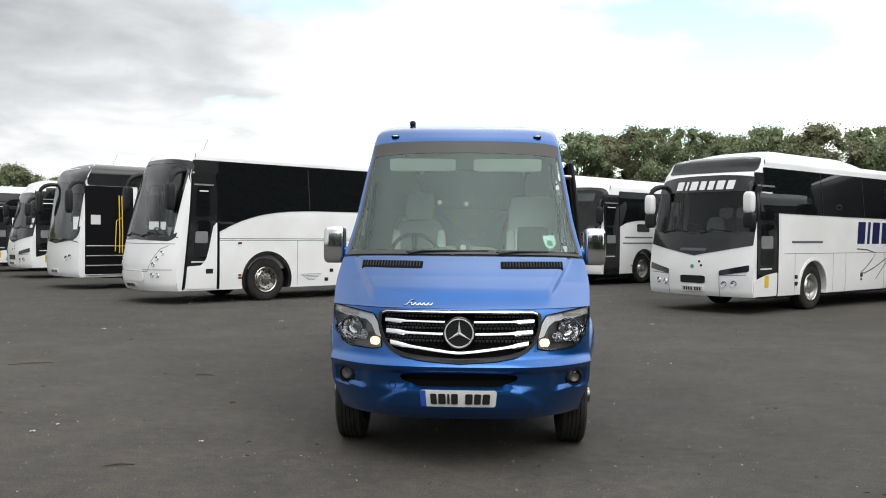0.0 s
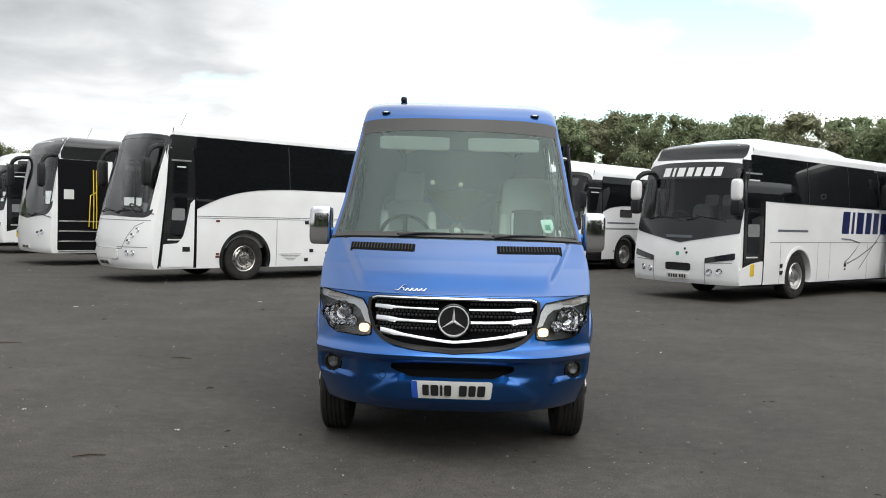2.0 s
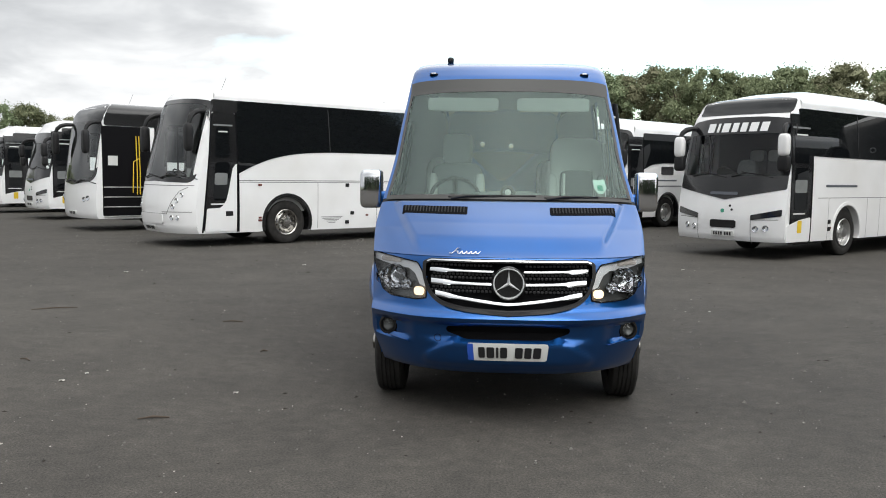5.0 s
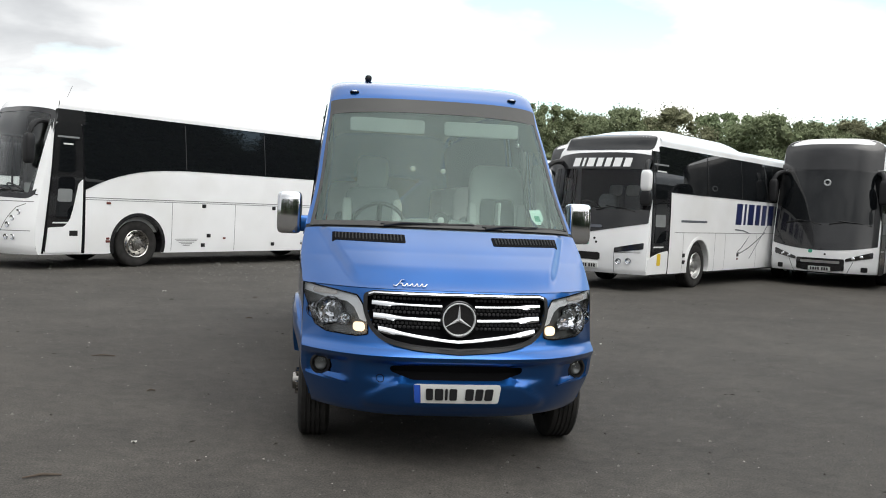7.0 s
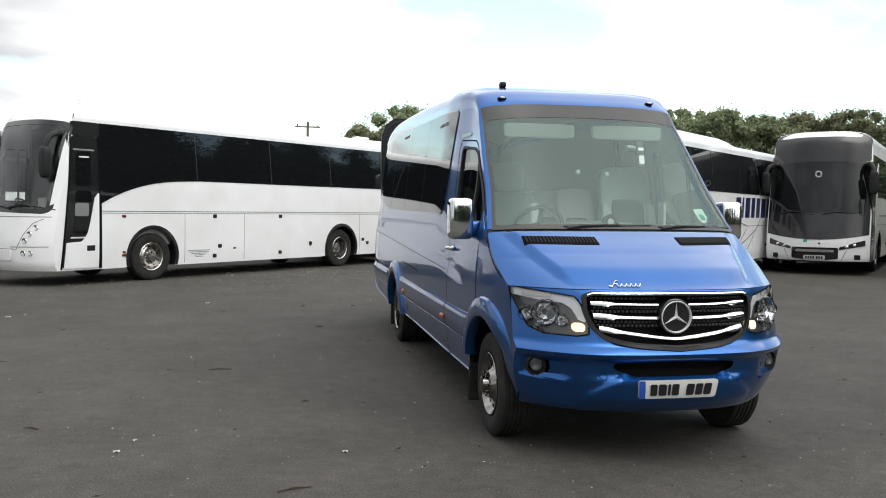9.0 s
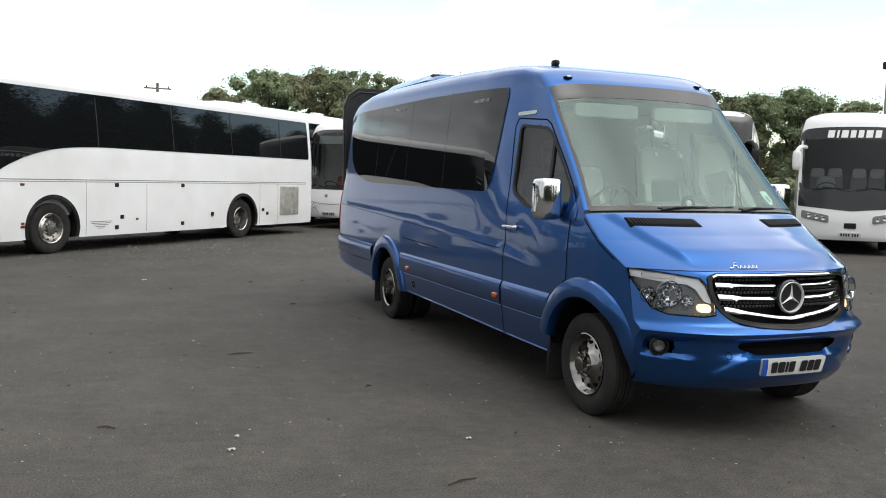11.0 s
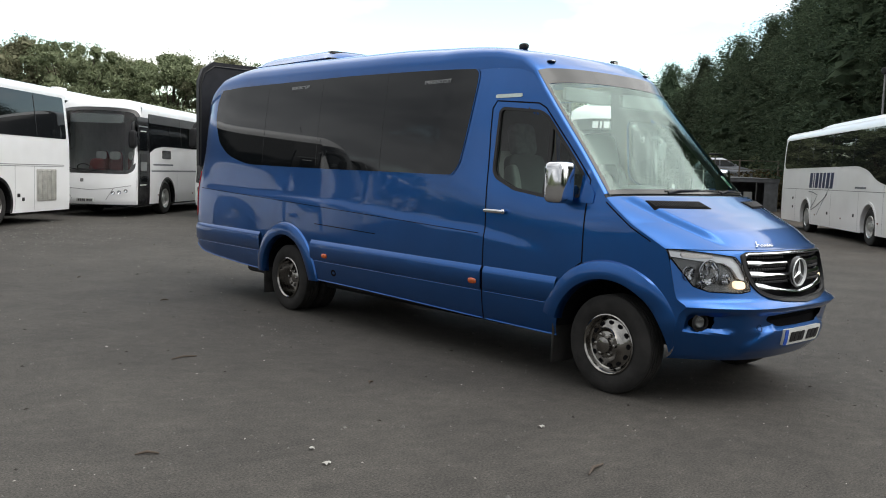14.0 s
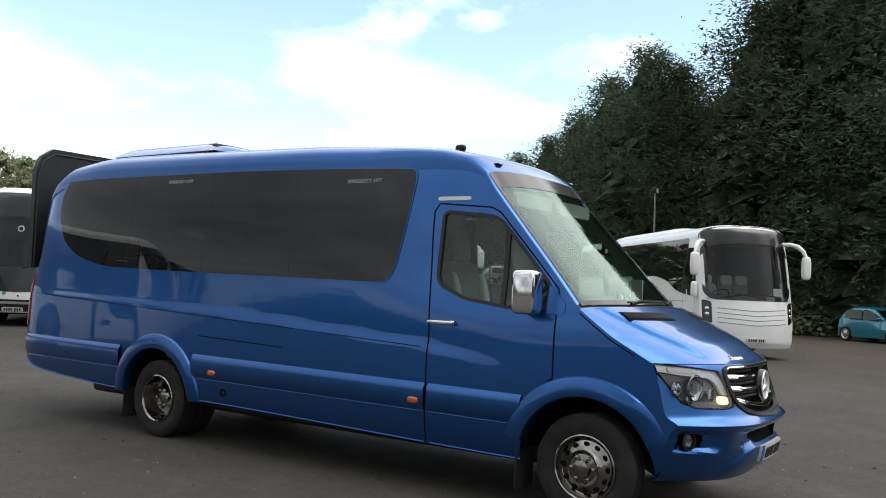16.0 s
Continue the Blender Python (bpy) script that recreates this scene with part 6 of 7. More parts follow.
coach(dict(pos=(13.48, 11.97, 0), rot=-44.0, L=12.2, H=3.62, zb=0.36, label="white coach with a black-edged windscreen, signwriting blocks and white mirrors", group=GROUP_R, bowl=0.24, bp=3.0,
    ws=dict(half=1.18, lo=lambda x: 1.60, hi=lambda x: 3.20 - 0.04 * abs(x) ** 3, r=0.12, border=0.10, glass="coach_glass", wipers=((-0.9, 0.7), (0.1, 0.7))),
    front=[("black_mask", "black", -1.235, 1.235, lambda x: 1.20 - 0.10 * (1 - min(1, abs(x) / 1.2)), lambda x: 1.62, 0.02, 0.008), ("header_panel", "black", -1.12, 1.12, k(2.92), lambda x: 3.19 - 0.04 * abs(x) ** 3, 0.05, 0.012), ("plate_recess", "black", -0.14, 0.14, k(0.66), k(0.80), 0.01, 0.012)],
    sides=[("window_band", "dark_glass", 0, 1.4, 12.0, curve([(1.4, 1.85), (2.4, 2.05), (12.4, 2.05)]), k(3.10), (0.03, 0.05, 0.08, 0.05), 0.010)],
    bars=(3.1, 5.1, 7.2, 9.3), bar_z=(2.08, 3.1), hatches=(1.9, 3.6, 6.0, 8.1), plate=(0.0, 0.50),
    mirror=dict(z=2.72, mat="white2", out=0.22, ahead=0.30, drop=0.12, h=0.26), pods=[(1.6, 5.0, 0.12, "white2")], front_sign=[(-0.62, 0.62, 2.97, 3.16)], after=extra_f))


# rounded white coach with rabbit-ear mirrors, seen from its offside
def extra_d(th, fm, sm, front, hw, roof_z):
    for q, z in enumerate((1.32, 1.20, 1.08, 0.96)):
        part("hood_line", ribbon(fm, dense([(-0.92, z - 0.03), (0.0, z - 0.09), (0.92, z - 0.03)], 0.1), 0.018, 0.004), "greygap", th)
    for s in (-1, 1):
        a, b = sorted((s * 1.03, s * 1.22))
        lm = part("headlamp", panel(fm, a, b, lambda x: 0.98 - 0.5 * (1.22 - abs(x)), lambda x: 1.50 + 0.3 * (abs(x) - 1.22), 0.05, 0.012, 0.02, 4, 12), "black", th, "tall dark headlamp")
        for z in (1.12, 1.26):
            p = Vector(fm(s * 1.13, z, 0.02))
            part("lamp_lens", Geo().lathe([(0.055, 0), (0.04, 0.012), (0.0005, 0.016)], 14, Matrix.Translation(p) @ pose(0, 0, 0, 90, 0, s * 30)), "chrome", lm)
    part("screen_paper", panel(fm, 0.55, 0.85, k(1.62), k(1.84), 0.01, -0.02, 0.004, 1, 4), "plate_white", th)
    part("driver_pane", panel(sm(-1), 0.95, 1.6, k(1.75), k(2.85), 0.06, 0.014, 0.01, 4, 12), "dark_glass", th)
    g = Geo(); blob(g, (-1.36, 0.75, 1.75), (0.07, 0.1, 0.2), 0.5)
    part("side_mirror", g, "white2", th)
    part("door_gap", ribbon(sm(-1), dense([(0.92, 0.35), (0.92, 1.7)], 0.1), 0.012, 0.003), "greygap", th)
    part("door_gap", ribbon(sm(-1), dense([(1.7, 0.35), (1.7, 1.9)], 0.1), 0.012, 0.003), "greygap", th)


coach(dict(pos=(16.24, 3.99, 0), rot=-49.5, L=12.0, H=3.46, label="rounded white coach with drooping white mirrors and navy signwriting blocks", bowl=0.55, bp=2.4, rake=[(0.3, 0.10), (0.45, 0.02), (0.8, 0.0), (1.3, 0.06), (2.2, 0.24), (2.9, 0.42), (3.2, 0.49), (3.36, 0.56), (3.46, 0.78)],
    ws=dict(half=1.13, lo=lambda x: 1.56, hi=lambda x: 3.02 - 0.05 * abs(x) ** 3, r=0.22, border=0.12, wipers=((-0.75, 0.85), (0.05, 0.75))),
    front=[("dark_dome", "black", -1.16, 1.16, lambda x: 2.98, lambda x: 3.02 + 0.42 * max(0.0, 1 - min(1.0, abs(x) / 1.2) ** 3.4) ** 0.294, 0.03, 0.014)],
    sides=[("window_band", "dark_glass", 0, 1.5, 11.7, curve([(1.5, 1.60), (2.2, 1.72), (3.0, 2.0), (4.0, 2.12), (11.7, 2.12)]), k(3.12), (0.03, 0.25, 0.2, 0.05), 0.010)],
    lines=[("waist_line", "greygap", 0, [(1.6, 1.42), (11.6, 1.42)], 0.014)],
    bars=(4.2, 6.2, 8.2, 10.0), bar_z=(2.15, 3.1), latches=[(3.9, 0.75), (6.3, 0.72), (10.3, 0.8), (10.3, 1.1)], hatches=(3.55, 6.0, 8.0, 10.0), hatch_z=1.42,
    lamps=[], plate=(0.0, 0.50), mirror=dict(z=3.02, mat="white2", out=0.42, ahead=0.45, drop=0.35, h=0.30),
    side_sign=[(-1, 8.4, 5.9, 1.47, 1.95)], small_print=[(-1, 3.9, 3.0, 1.52)], arch="white2", pods=[(3.0, 9.0, 0.10, "white2")], after=extra_d))


# white coach nose-on behind the plain one
def extra_e(th, fm, sm, front, hw, roof_z):
    door_black(th, 1, sm, 0.52, 1.30, False)
    part("side_box", panel(sm(1), 2.3, 3.0, k(1.74), k(2.0), 0.02, 0.012, 0.02, 1, 6), "black", th, "small dark window in the white side")
    part("stripe", ribbon(sm(1), dense([(1.5, 1.35), (11, 1.35)], 0.3), 0.03, 0.004), "grey_line", th)
    part("front_badge", panel(fm, -0.25, -0.15, k(1.0), k(1.1), 0.02, 0.008, 0.01, 1, 4), "greygap", th)
    part("destination_box", panel(fm, -0.8, 0.8, k(2.72), k(2.98), 0.02, -0.03, 0.005, 1, 8), "trim", th)


coach(dict(pos=(2.83, 22.5, 0), rot=ROT, L=12.0, H=3.46, zb=0.36, label="white coach with a rounded dark windscreen and red seats", group=GROUP_L, seat="red_seat", lining="lining", bowl=0.35,
    ws=dict(half=1.17, lo=lambda x: 1.30 + 0.0 * x, hi=lambda x: 3.14 - 0.05 * abs(x) ** 3, r=0.2, border=0.10, wipers=((-0.95, 0.7), (0.0, 0.8))),
    front_lines=[("body_line", "greygap", [(-1.15, 0.92), (-0.6, 0.82), (0.0, 0.78), (0.6, 0.82), (1.15, 0.92)], 0.014), ("body_line", "greygap", [(0.5, 0.5), (0.72, 0.84)], 0.012), ("body_line", "greygap", [(-0.5, 0.5), (-0.72, 0.84)], 0.012)],
    sides=[("window_band", "dark_glass", 0, 1.33, 11.8, curve([(1.33, 1.9), (1.8, 2.05), (2.6, 2.12), (12, 2.12)]), k(3.06), (0.03, 0.05, 0.06, 0.05), 0.010)],
    bars=(3.9, 6.2, 8.4), bar_z=(2.15, 3.04), hatches=(3.55, 6.0, 8.0), lamps=[(0.70, 0.70, 0.05), (0.86, 0.72, 0.05), (1.02, 0.76, 0.05)], plate=(-0.1, 0.48),
    small_print=[(1, 1.6, 3.2, 1.55)], mirror=dict(z=2.75, mat="plastic", out=0.05, ahead=0.25, drop=0.25, h=0.26), after=extra_e))
coach(dict(pos=(-1.68, 22.16, 0), rot=ROT, L=12.6, H=3.86, label="taller white coach behind the others", group=GROUP_L,
    ws=dict(half=1.17, lo=lambda x: 1.40, hi=lambda x: 3.3 - 0.05 * abs(x) ** 3, r=0.2),
    sides=[("window_band", "dark_glass", 0, 1.33, 12.4, k(2.3), k(3.46), 0.06, 0.010)], bars=(3.9, 6.2, 8.4), bar_z=(2.3, 3.44), mirror=dict(z=3.0, mat="plastic", h=0.26), roof_bits=[(0.5, 2.5, 0.08), (0.5, 6.5, 0.08)]))


# dark-topped coach with its front doorway open
def extra_g(th, fm, sm, front, hw, roof_z):
    m = sm(1)
    # No opening is cut: a flat black panel stands for the shaded interior.
    part("open_doorway", panel(m, 0.38, 1.72, k(0.42), k(2.85), 0.04, 0.006, 0.01, 6, 16), "gap", th, "black panel standing for the shaded open doorway")
    for q, z in enumerate((0.40, 0.66, 0.93, 1.20)):
        st = part("entrance_step", Geo().box((1.20, 1.06, z), (0.16, 1.30, 0.03), 0.006), "steel", th, "step edge with a bright nosing")
    for y in (1.32, 1.40):
        part("grab_rail", Geo().tube([(1.285, y, 1.0), (1.30, y, 1.6), (1.29, y - 0.02, 2.6)], 0.015, 8), "yellow", th, "yellow grab rail")
    part("grab_rail", Geo().tube([(1.285, 1.20, 1.05), (1.31, 1.22, 1.9), (1.29, 1.40, 2.0)], 0.014, 8), "yellow", th)
    part("door_paper", Geo().box((1.285, 0.66, 1.92), (0.012, 0.26, 0.26), 0.0), "plate_white", th)
    part("dark_upper", panel(m, 0.46, 12.0, k(2.86), k(3.10), 0.03, 0.012, 0.02, 2, 20), "black", th)


qg = 20.9
coach(dict(pos=(-0.7071 * qg + 0.7071 * 4.2, 0.7071 * qg + 0.7071 * 4.2, 0), rot=ROT, L=12.0, H=3.50, zb=0.34, roof="black", label="white coach with a black roof and open doorway with yellow rails", group=GROUP_L, bowl=0.2, rake=UPRIGHT, lining="lining",
    ws=dict(half=1.19, lo=lambda x: 1.42 - 0.12 * (1 - abs(x) / 1.2), hi=lambda x: 3.0 - 0.05 * abs(x) ** 3, r=0.22, border=0.10, glass="sky_glass"),
    front=[("dark_dome", "black", -1.16, 1.16, lambda x: 2.98, cap(3.50, 0.42), 0.03, 0.012)],
    sides=[("window_band", "dark_glass", 0, 1.85, 11.8, k(1.9), k(3.06), 0.05, 0.010)], bars=(3.9, 6.2), bar_z=(1.95, 3.0), lamps=[(0.78, 0.86, 0.06), (0.95, 0.90, 0.06)], plate=(0.0, 0.48),
    mirror=dict(z=2.95, mat="plastic", out=0.12, ahead=0.45, drop=0.25, h=0.32, low=False), whip=(0.3, 1.5), after=extra_g))


# ---- trees, fence, yard things ----
def foliage(name, dark, light, rough=0.7):
    m = bpy.data.materials.new(name)
    m.use_nodes = True
    n, l = m.node_tree.nodes, m.node_tree.links
    b = n["Principled BSDF"]
    b.inputs["Roughness"].default_value, b.inputs["Specular IOR Level"].default_value = rough, 0.12
    ge = n.new("ShaderNodeNewGeometry"); oi = n.new("ShaderNodeObjectInfo")
    r = n.new("ShaderNodeValToRGB")
    r.color_ramp.elements[0].color, r.color_ramp.elements[1].color = (*dark, 1), (*light, 1)
    l.new(ge.outputs["Random Per Island"], r.inputs["Fac"])
    hs = n.new("ShaderNodeHueSaturation")
    mr = n.new("ShaderNodeMapRange"); mr.inputs[3].default_value, mr.inputs[4].default_value = 0.475, 0.52
    mv = n.new("ShaderNodeMapRange"); mv.inputs[3].default_value, mv.inputs[4].default_value = 0.75, 1.25
    l.new(oi.outputs["Random"], mr.inputs[0]); l.new(oi.outputs["Random"], mv.inputs[0])
    l.new(r.outputs[0], hs.inputs["Color"]); l.new(mr.outputs[0], hs.inputs["Hue"]); l.new(mv.outputs[0], hs.inputs["Value"])
    l.new(hs.outputs[0], b.inputs["Base Color"])
    tr = n.new("ShaderNodeBsdfTranslucent"); mix = n.new("ShaderNodeMixShader"); mix.inputs[0].default_value = 0.3
    l.new(hs.outputs[0], tr.inputs["Color"]); l.new(b.outputs[0], mix.inputs[1]); l.new(tr.outputs[0], mix.inputs[2])
    l.new(mix.outputs[0], n["Material Output"].inputs["Surface"])
    return m


M["leaf"] = foliage("broad_leaves", (0.150, 0.186, 0.105), (0.305, 0.345, 0.205))
M["dry_leaf"] = foliage("pale_leaves", (0.185, 0.205, 0.125), (0.350, 0.365, 0.230))
M["needle"] = foliage("dark_conifer_sprays", (0.056, 0.084, 0.054), (0.120, 0.158, 0.098), 0.95)
M["bark"] = material("bark", (0.09, 0.07, 0.055), 0.95, 0, 0, 0.3, 6, 0.6, 30)
M["galv"] = material("galvanised_steel", (0.24, 0.24, 0.235), 0.6, 0.4, 0, 0.15, 8)
M["rust"] = material("rusty_steel", (0.15, 0.125, 0.10), 0.85, 0.0, 0, 0.3, 6)
M["canvas"] = material("grey_canvas", (0.11, 0.115, 0.12), 0.9, 0, 0, 0.2, 3, 0.3, 40)
M["barrel"] = material("blue_plastic_drum", (0.015, 0.05, 0.22), 0.4, 0, 0, 0.15, 4)
M["teal"] = material("teal_car_paint", (0.02, 0.19, 0.26), 0.3, 0.4, 0.8)
M["silver"] = material("silver_car_paint", (0.36, 0.38, 0.42), 0.3, 0.6, 0.6)
M["dry_grass"] = foliage("dry_weeds", (0.09, 0.075, 0.04), (0.22, 0.19, 0.10))
M["timber"] = material("grey_timber", (0.16, 0.14, 0.12), 0.9, 0, 0, 0.25, 5, 0.4, 30)


def leaf_card(g, p, size, rng, slim=0.6, rise=0.6):
    """One small bent spray of leaves: two triangles."""
    a = Vector((rng.gauss(0, 1), rng.gauss(0, 1), rng.gauss(0, rise))).normalized()
    b = a.cross(Vector((rng.gauss(0, 1), rng.gauss(0, 1), rng.gauss(0, 1)))).normalized()
    c = a.cross(b) * 0.3
    s = size * rng.uniform(0.6, 1.3)
    i = len(g.v)
    g.v += [tuple(p - a * s), tuple(p + b * s * slim + c * s), tuple(p + a * s), tuple(p - b * s * slim + c * s)]
    g.f += [(i, i + 1, i + 2), (i, i + 2, i + 3)]


def broad_tree(seed, height, width, cards=21000, mat="leaf"):
    rng = random.Random(seed)
    t = new("tree")
    g = Geo()
    top = Vector((rng.uniform(-0.4, 0.4), rng.uniform(-0.4, 0.4), height * 0.72))
    g.tube([(0, 0, -0.1), (0.05, 0.03, height * 0.2), top * 0.6, top], [0.28, 0.2, 0.13, 0.04], 8)
    clumps = []
    for k in range(120):
        u = rng.uniform(0.10, 1.0)
        ang = rng.uniform(0, 2 * math.pi)
        r = width * 0.5 * math.sqrt(max(0.0, 1 - (2 * u - 0.9) ** 2 * 0.8)) * rng.uniform(0.15, 1.0)
        c = Vector((r * math.cos(ang), r * math.sin(ang), height * (0.08 + 0.86 * u)))
        clumps.append((c, rng.uniform(0.42, 0.95) * height / 9))
        if k < 16:
            s = Vector((0, 0, height * rng.uniform(0.2, 0.5)))
            g.tube([s, s.lerp(c, 0.5) + Vector((0, 0, 0.2)), c], [0.10, 0.06, 0.02], 5)
    part("trunk", g, "bark", t, fix=False)
    cg = Geo()
    for k in range(cards):
        c, r = clumps[k % len(clumps)]
        d = Vector((rng.gauss(0, 1), rng.gauss(0, 1), rng.gauss(0, 0.8))).normalized()
        leaf_card(cg, c + d * r * rng.uniform(0.25, 1.0), 0.088 * height / 9, rng, 0.52, 1.3)
    for c, r in clumps:
        lump = Geo().lathe([(r * 0.36 * math.sin(math.pi * k / 7) + 0.01, -r * 0.34 * math.cos(math.pi * k / 7)) for k in range(8)], 10, Matrix.Translation(c))
        lv = [(x + rng.uniform(-0.16, 0.16), y + rng.uniform(-0.16, 0.16), z + rng.uniform(-0.16, 0.16)) for x, y, z in lump.v]
        for fc in lump.f:
            i = len(cg.v)
            cg.v += [lv[q] for q in fc]
            cg.f.append((i, i + 1, i + 2, i + 3))
    part("crown", cg, mat, t, fix=False, angle=180)
    return t


def conifer(seed, height, width, cards, size):
    rng = random.Random(seed)
    t = new("tree")
    part("trunk", Geo().tube([(0, 0, -0.1), (0, 0, height * 0.5), (0.1, 0, height * 0.97)], [0.3, 0.17, 0.02], 8), "bark", t, fix=False)
    g = Geo()
    limbs = []
    for k in range(210):
        u = (k + rng.random()) / 210
        z = height * (0.03 + 0.95 * u)
        r = width * 0.5 * (1 - u ** 2.5) ** 0.66 * rng.uniform(0.62, 1.1) + 0.15
        a = rng.uniform(0, 2 * math.pi)
        limbs.append((z, r, a))
    for k in range(cards):
        z, r, a = limbs[k % len(limbs)]
        q = rng.uniform(0.25, 1.0) ** 0.6
        p = Vector((r * q * math.cos(a), r * q * math.sin(a), z + r * 0.42 * q + rng.uniform(-0.5, 0.5)))
        p += Vector((rng.gauss(0, 0.23), rng.gauss(0, 0.23), rng.gauss(0, 0.2)))
        leaf_card(g, p, size * (1.2 - 0.4 * q), rng, 0.34)
    core = Geo().lathe([(width * 0.5 * (1 - u ** 2.5) ** 0.66 * 0.44 + 0.02, height * (0.03 + 0.92 * u)) for u in [k / 64 for k in range(65)]], 30)
    cv = [(x * (1 + q), y * (1 + q), z - 0.6 * q + rng.uniform(-0.35, 0.35)) for (x, y, z), q in ((p, rng.uniform(-0.38, 0.36)) for p in core.v)]
    for fc in core.f:
        i = len(g.v)
        g.v += [cv[q] for q in fc]
        g.f.append((i, i + 1, i + 2, i + 3))
    part("crown", g, "needle", t, fix=False, angle=180)
    return t


def bush(seed, mat="leaf"):
    rng = random.Random(seed)
    t = new("bush")
    g = Geo(); g.tube([(0, 0, -0.05), (0.1, 0, 0.8)], [0.06, 0.02], 5); g.tube([(0, 0, 0), (-0.3, 0.2, 0.9)], [0.04, 0.015], 5)
    part("stems", g, "bark", t, fix=False)
    cg = Geo()
    for q in range(1500):
        d = Vector((rng.gauss(0, 1), rng.gauss(0, 1), abs(rng.gauss(0, 0.9)))).normalized()
        k = 1 + 0.35 * math.sin(d.x * 5 + seed) * math.cos(d.y * 4)
        leaf_card(cg, Vector((d.x * 1.7, d.y * 1.3, 0.1 + d.z * 1.9)) * k * rng.uniform(0.6, 1.0), 0.17, rng)
    part("crown", cg, mat, t, fix=False, angle=180)
    return t


rng = random.Random(11)
EYE0 = Vector((-5.0, -3.0, 0))


def polar(az, d):
    return (EYE0.x + d * math.sin(radians(az)), EYE0.y + d * math.cos(radians(az)))


def plant(protos, places, label, group, category="tree"):
    used = set()
    for kk, (x, y, s, sz) in enumerate(places):
        p = protos[kk % len(protos)]
        m = pose(x, y, -0.02, 0, 0, rng.uniform(0, 360))
        if kk < len(protos):
            p.matrix_basis = m
            ob = p
        else:
            ob = copy_thing(p, m)
        ob.scale = (s, s, sz)
        tagged(ob, label, category, group)


broad = [broad_tree(1, 9.0, 7.5), broad_tree(2, 9.0, 6.5, mat="dry_leaf"), broad_tree(3, 9.0, 8.5), broad_tree(4, 9.0, 7.0)]
places = []
az = 11.3
while az < 52:
    d = rng.uniform(62, 70)
    e = float(np.interp(az, [3, 6, 8, 12, 18, 21, 25, 30, 40, 47, 52], [3.2, 4.5, 6.0, 8.6, 8.5, 8.0, 7.7, 7.8, 7.3, 6.6, 6.9])) + rng.uniform(-0.7, 0.5)
    hgt = (d * math.tan(radians(e)) + 1.5) * 0.91
    places.append((*polar(az, d), hgt / 9.0 * 1.1, hgt / 9.0))
    az += rng.uniform(2.3, 3.4)
for az in range(10, 54, 5):
    d = rng.uniform(76, 84)
    hgt = (d * math.tan(radians(6.0)) + 1.5) * 0.84
    places.append((*polar(az + 1.5, d), hgt / 9, hgt / 9))
for az, e, d in ((-27, 4.4, 80), (-24.5, 3.7, 84), (-30, 5.2, 78), (-33, 5.0, 80), (-21, 2.2, 90), (8.4, 6.0, 62)):
    hgt = d * math.tan(radians(e)) + 1.5
    places.append((*polar(az, d), hgt / 9, hgt / 9))
plant(broad, places, "bushy green broadleaf tree behind the parked coaches", "trees along the yard edge")

fir = [conifer(21, 15, 6.5, 18000, 0.108), conifer(22, 15, 7.2, 18000, 0.108), conifer(23, 15, 6.0, 18000, 0.108)]
places, back_row = [], []
# From az 94 on: unseen, heights set to darken the grille's reflections.
for az, d, e in ((53.5, 88, 6.9), (55.5, 86, 7.4), (57.5, 82, 7.9), (59.5, 74, 9.1), (61.5, 68, 10.3), (63.3, 63, 11.9), (65.2, 57, 14.0), (67.3, 52, 16.0), (69.3, 51, 14.9), (71.8, 50, 12.2), (74.3, 44, 18.5), (76.6, 41, 23), (79.5, 39, 25), (82.5, 38, 26), (86, 37, 26), (90, 36, 22.5), (94, 38, 21), (99, 40, 20), (105, 40, 19),
                 (64, 74, 9.8), (68.5, 64, 13.0), (73, 58, 13.0), (78, 50, 17), (84, 48, 18), (91, 47, 18), (62, 80, 8.2)):
    d += 7 * step(73, 77, az)
    hgt = d * math.tan(radians(e)) + 1.5
    places.append((*polar(az, d), hgt / 15.0 * 1.4, hgt / 15.0))
    back_row.append((*polar(az + 1.3, d + 6), hgt / 15.0 * 1.25, hgt / 15.0 * 0.9))
plant(fir, places, "tall dark green conifer at the yard edge", "conifers along the yard edge")
fir = [conifer(24, 15, 6.5, 4000, 0.27), conifer(25, 15, 7.0, 4000, 0.27)]
places = back_row
# Unseen trees behind the camera, added to block low sky and shape reflections.
for az in range(110, 196, 5):
    d = rng.uniform(36, 40) if az < 170 else rng.uniform(44, 52)
    hgt = rng.uniform(11, 14) if az < 124 else rng.choice((3.2, 4.2, 6.0, 8.0)) if az < 150 else rng.uniform(6.5, 8.5)
    places.append((*polar(az, d), hgt / 15.0 * (1.1 if az < 150 else 2.2), hgt / 15.0))
plant(fir, places, "tall dark green conifer at the yard edge", "conifers along the yard edge")
hedge = [bush(31), bush(32, "dry_leaf"), bush(33)]
places = []
for az in np.arange(-40, 52, 2.0):
    d = rng.uniform(56, 60) if az > 0 else rng.uniform(76, 80)
    places.append((*polar(float(az), d), rng.uniform(1.0, 1.4), rng.uniform(0.9, 1.5)))
# Unseen bushes behind the camera, added; heights set for the reflections in the minibus.
for az in np.arange(112, 196, 5.0):
    places.append((*polar(float(az), 45), 2.0, 1.6))
for az in np.arange(196, 322, 2.6):
    places.append((*polar(float(az), rng.uniform(47, 52)), rng.uniform(2.2, 2.8), rng.uniform(0.5, 0.7) + 1.3 * step(312, 318, az)))
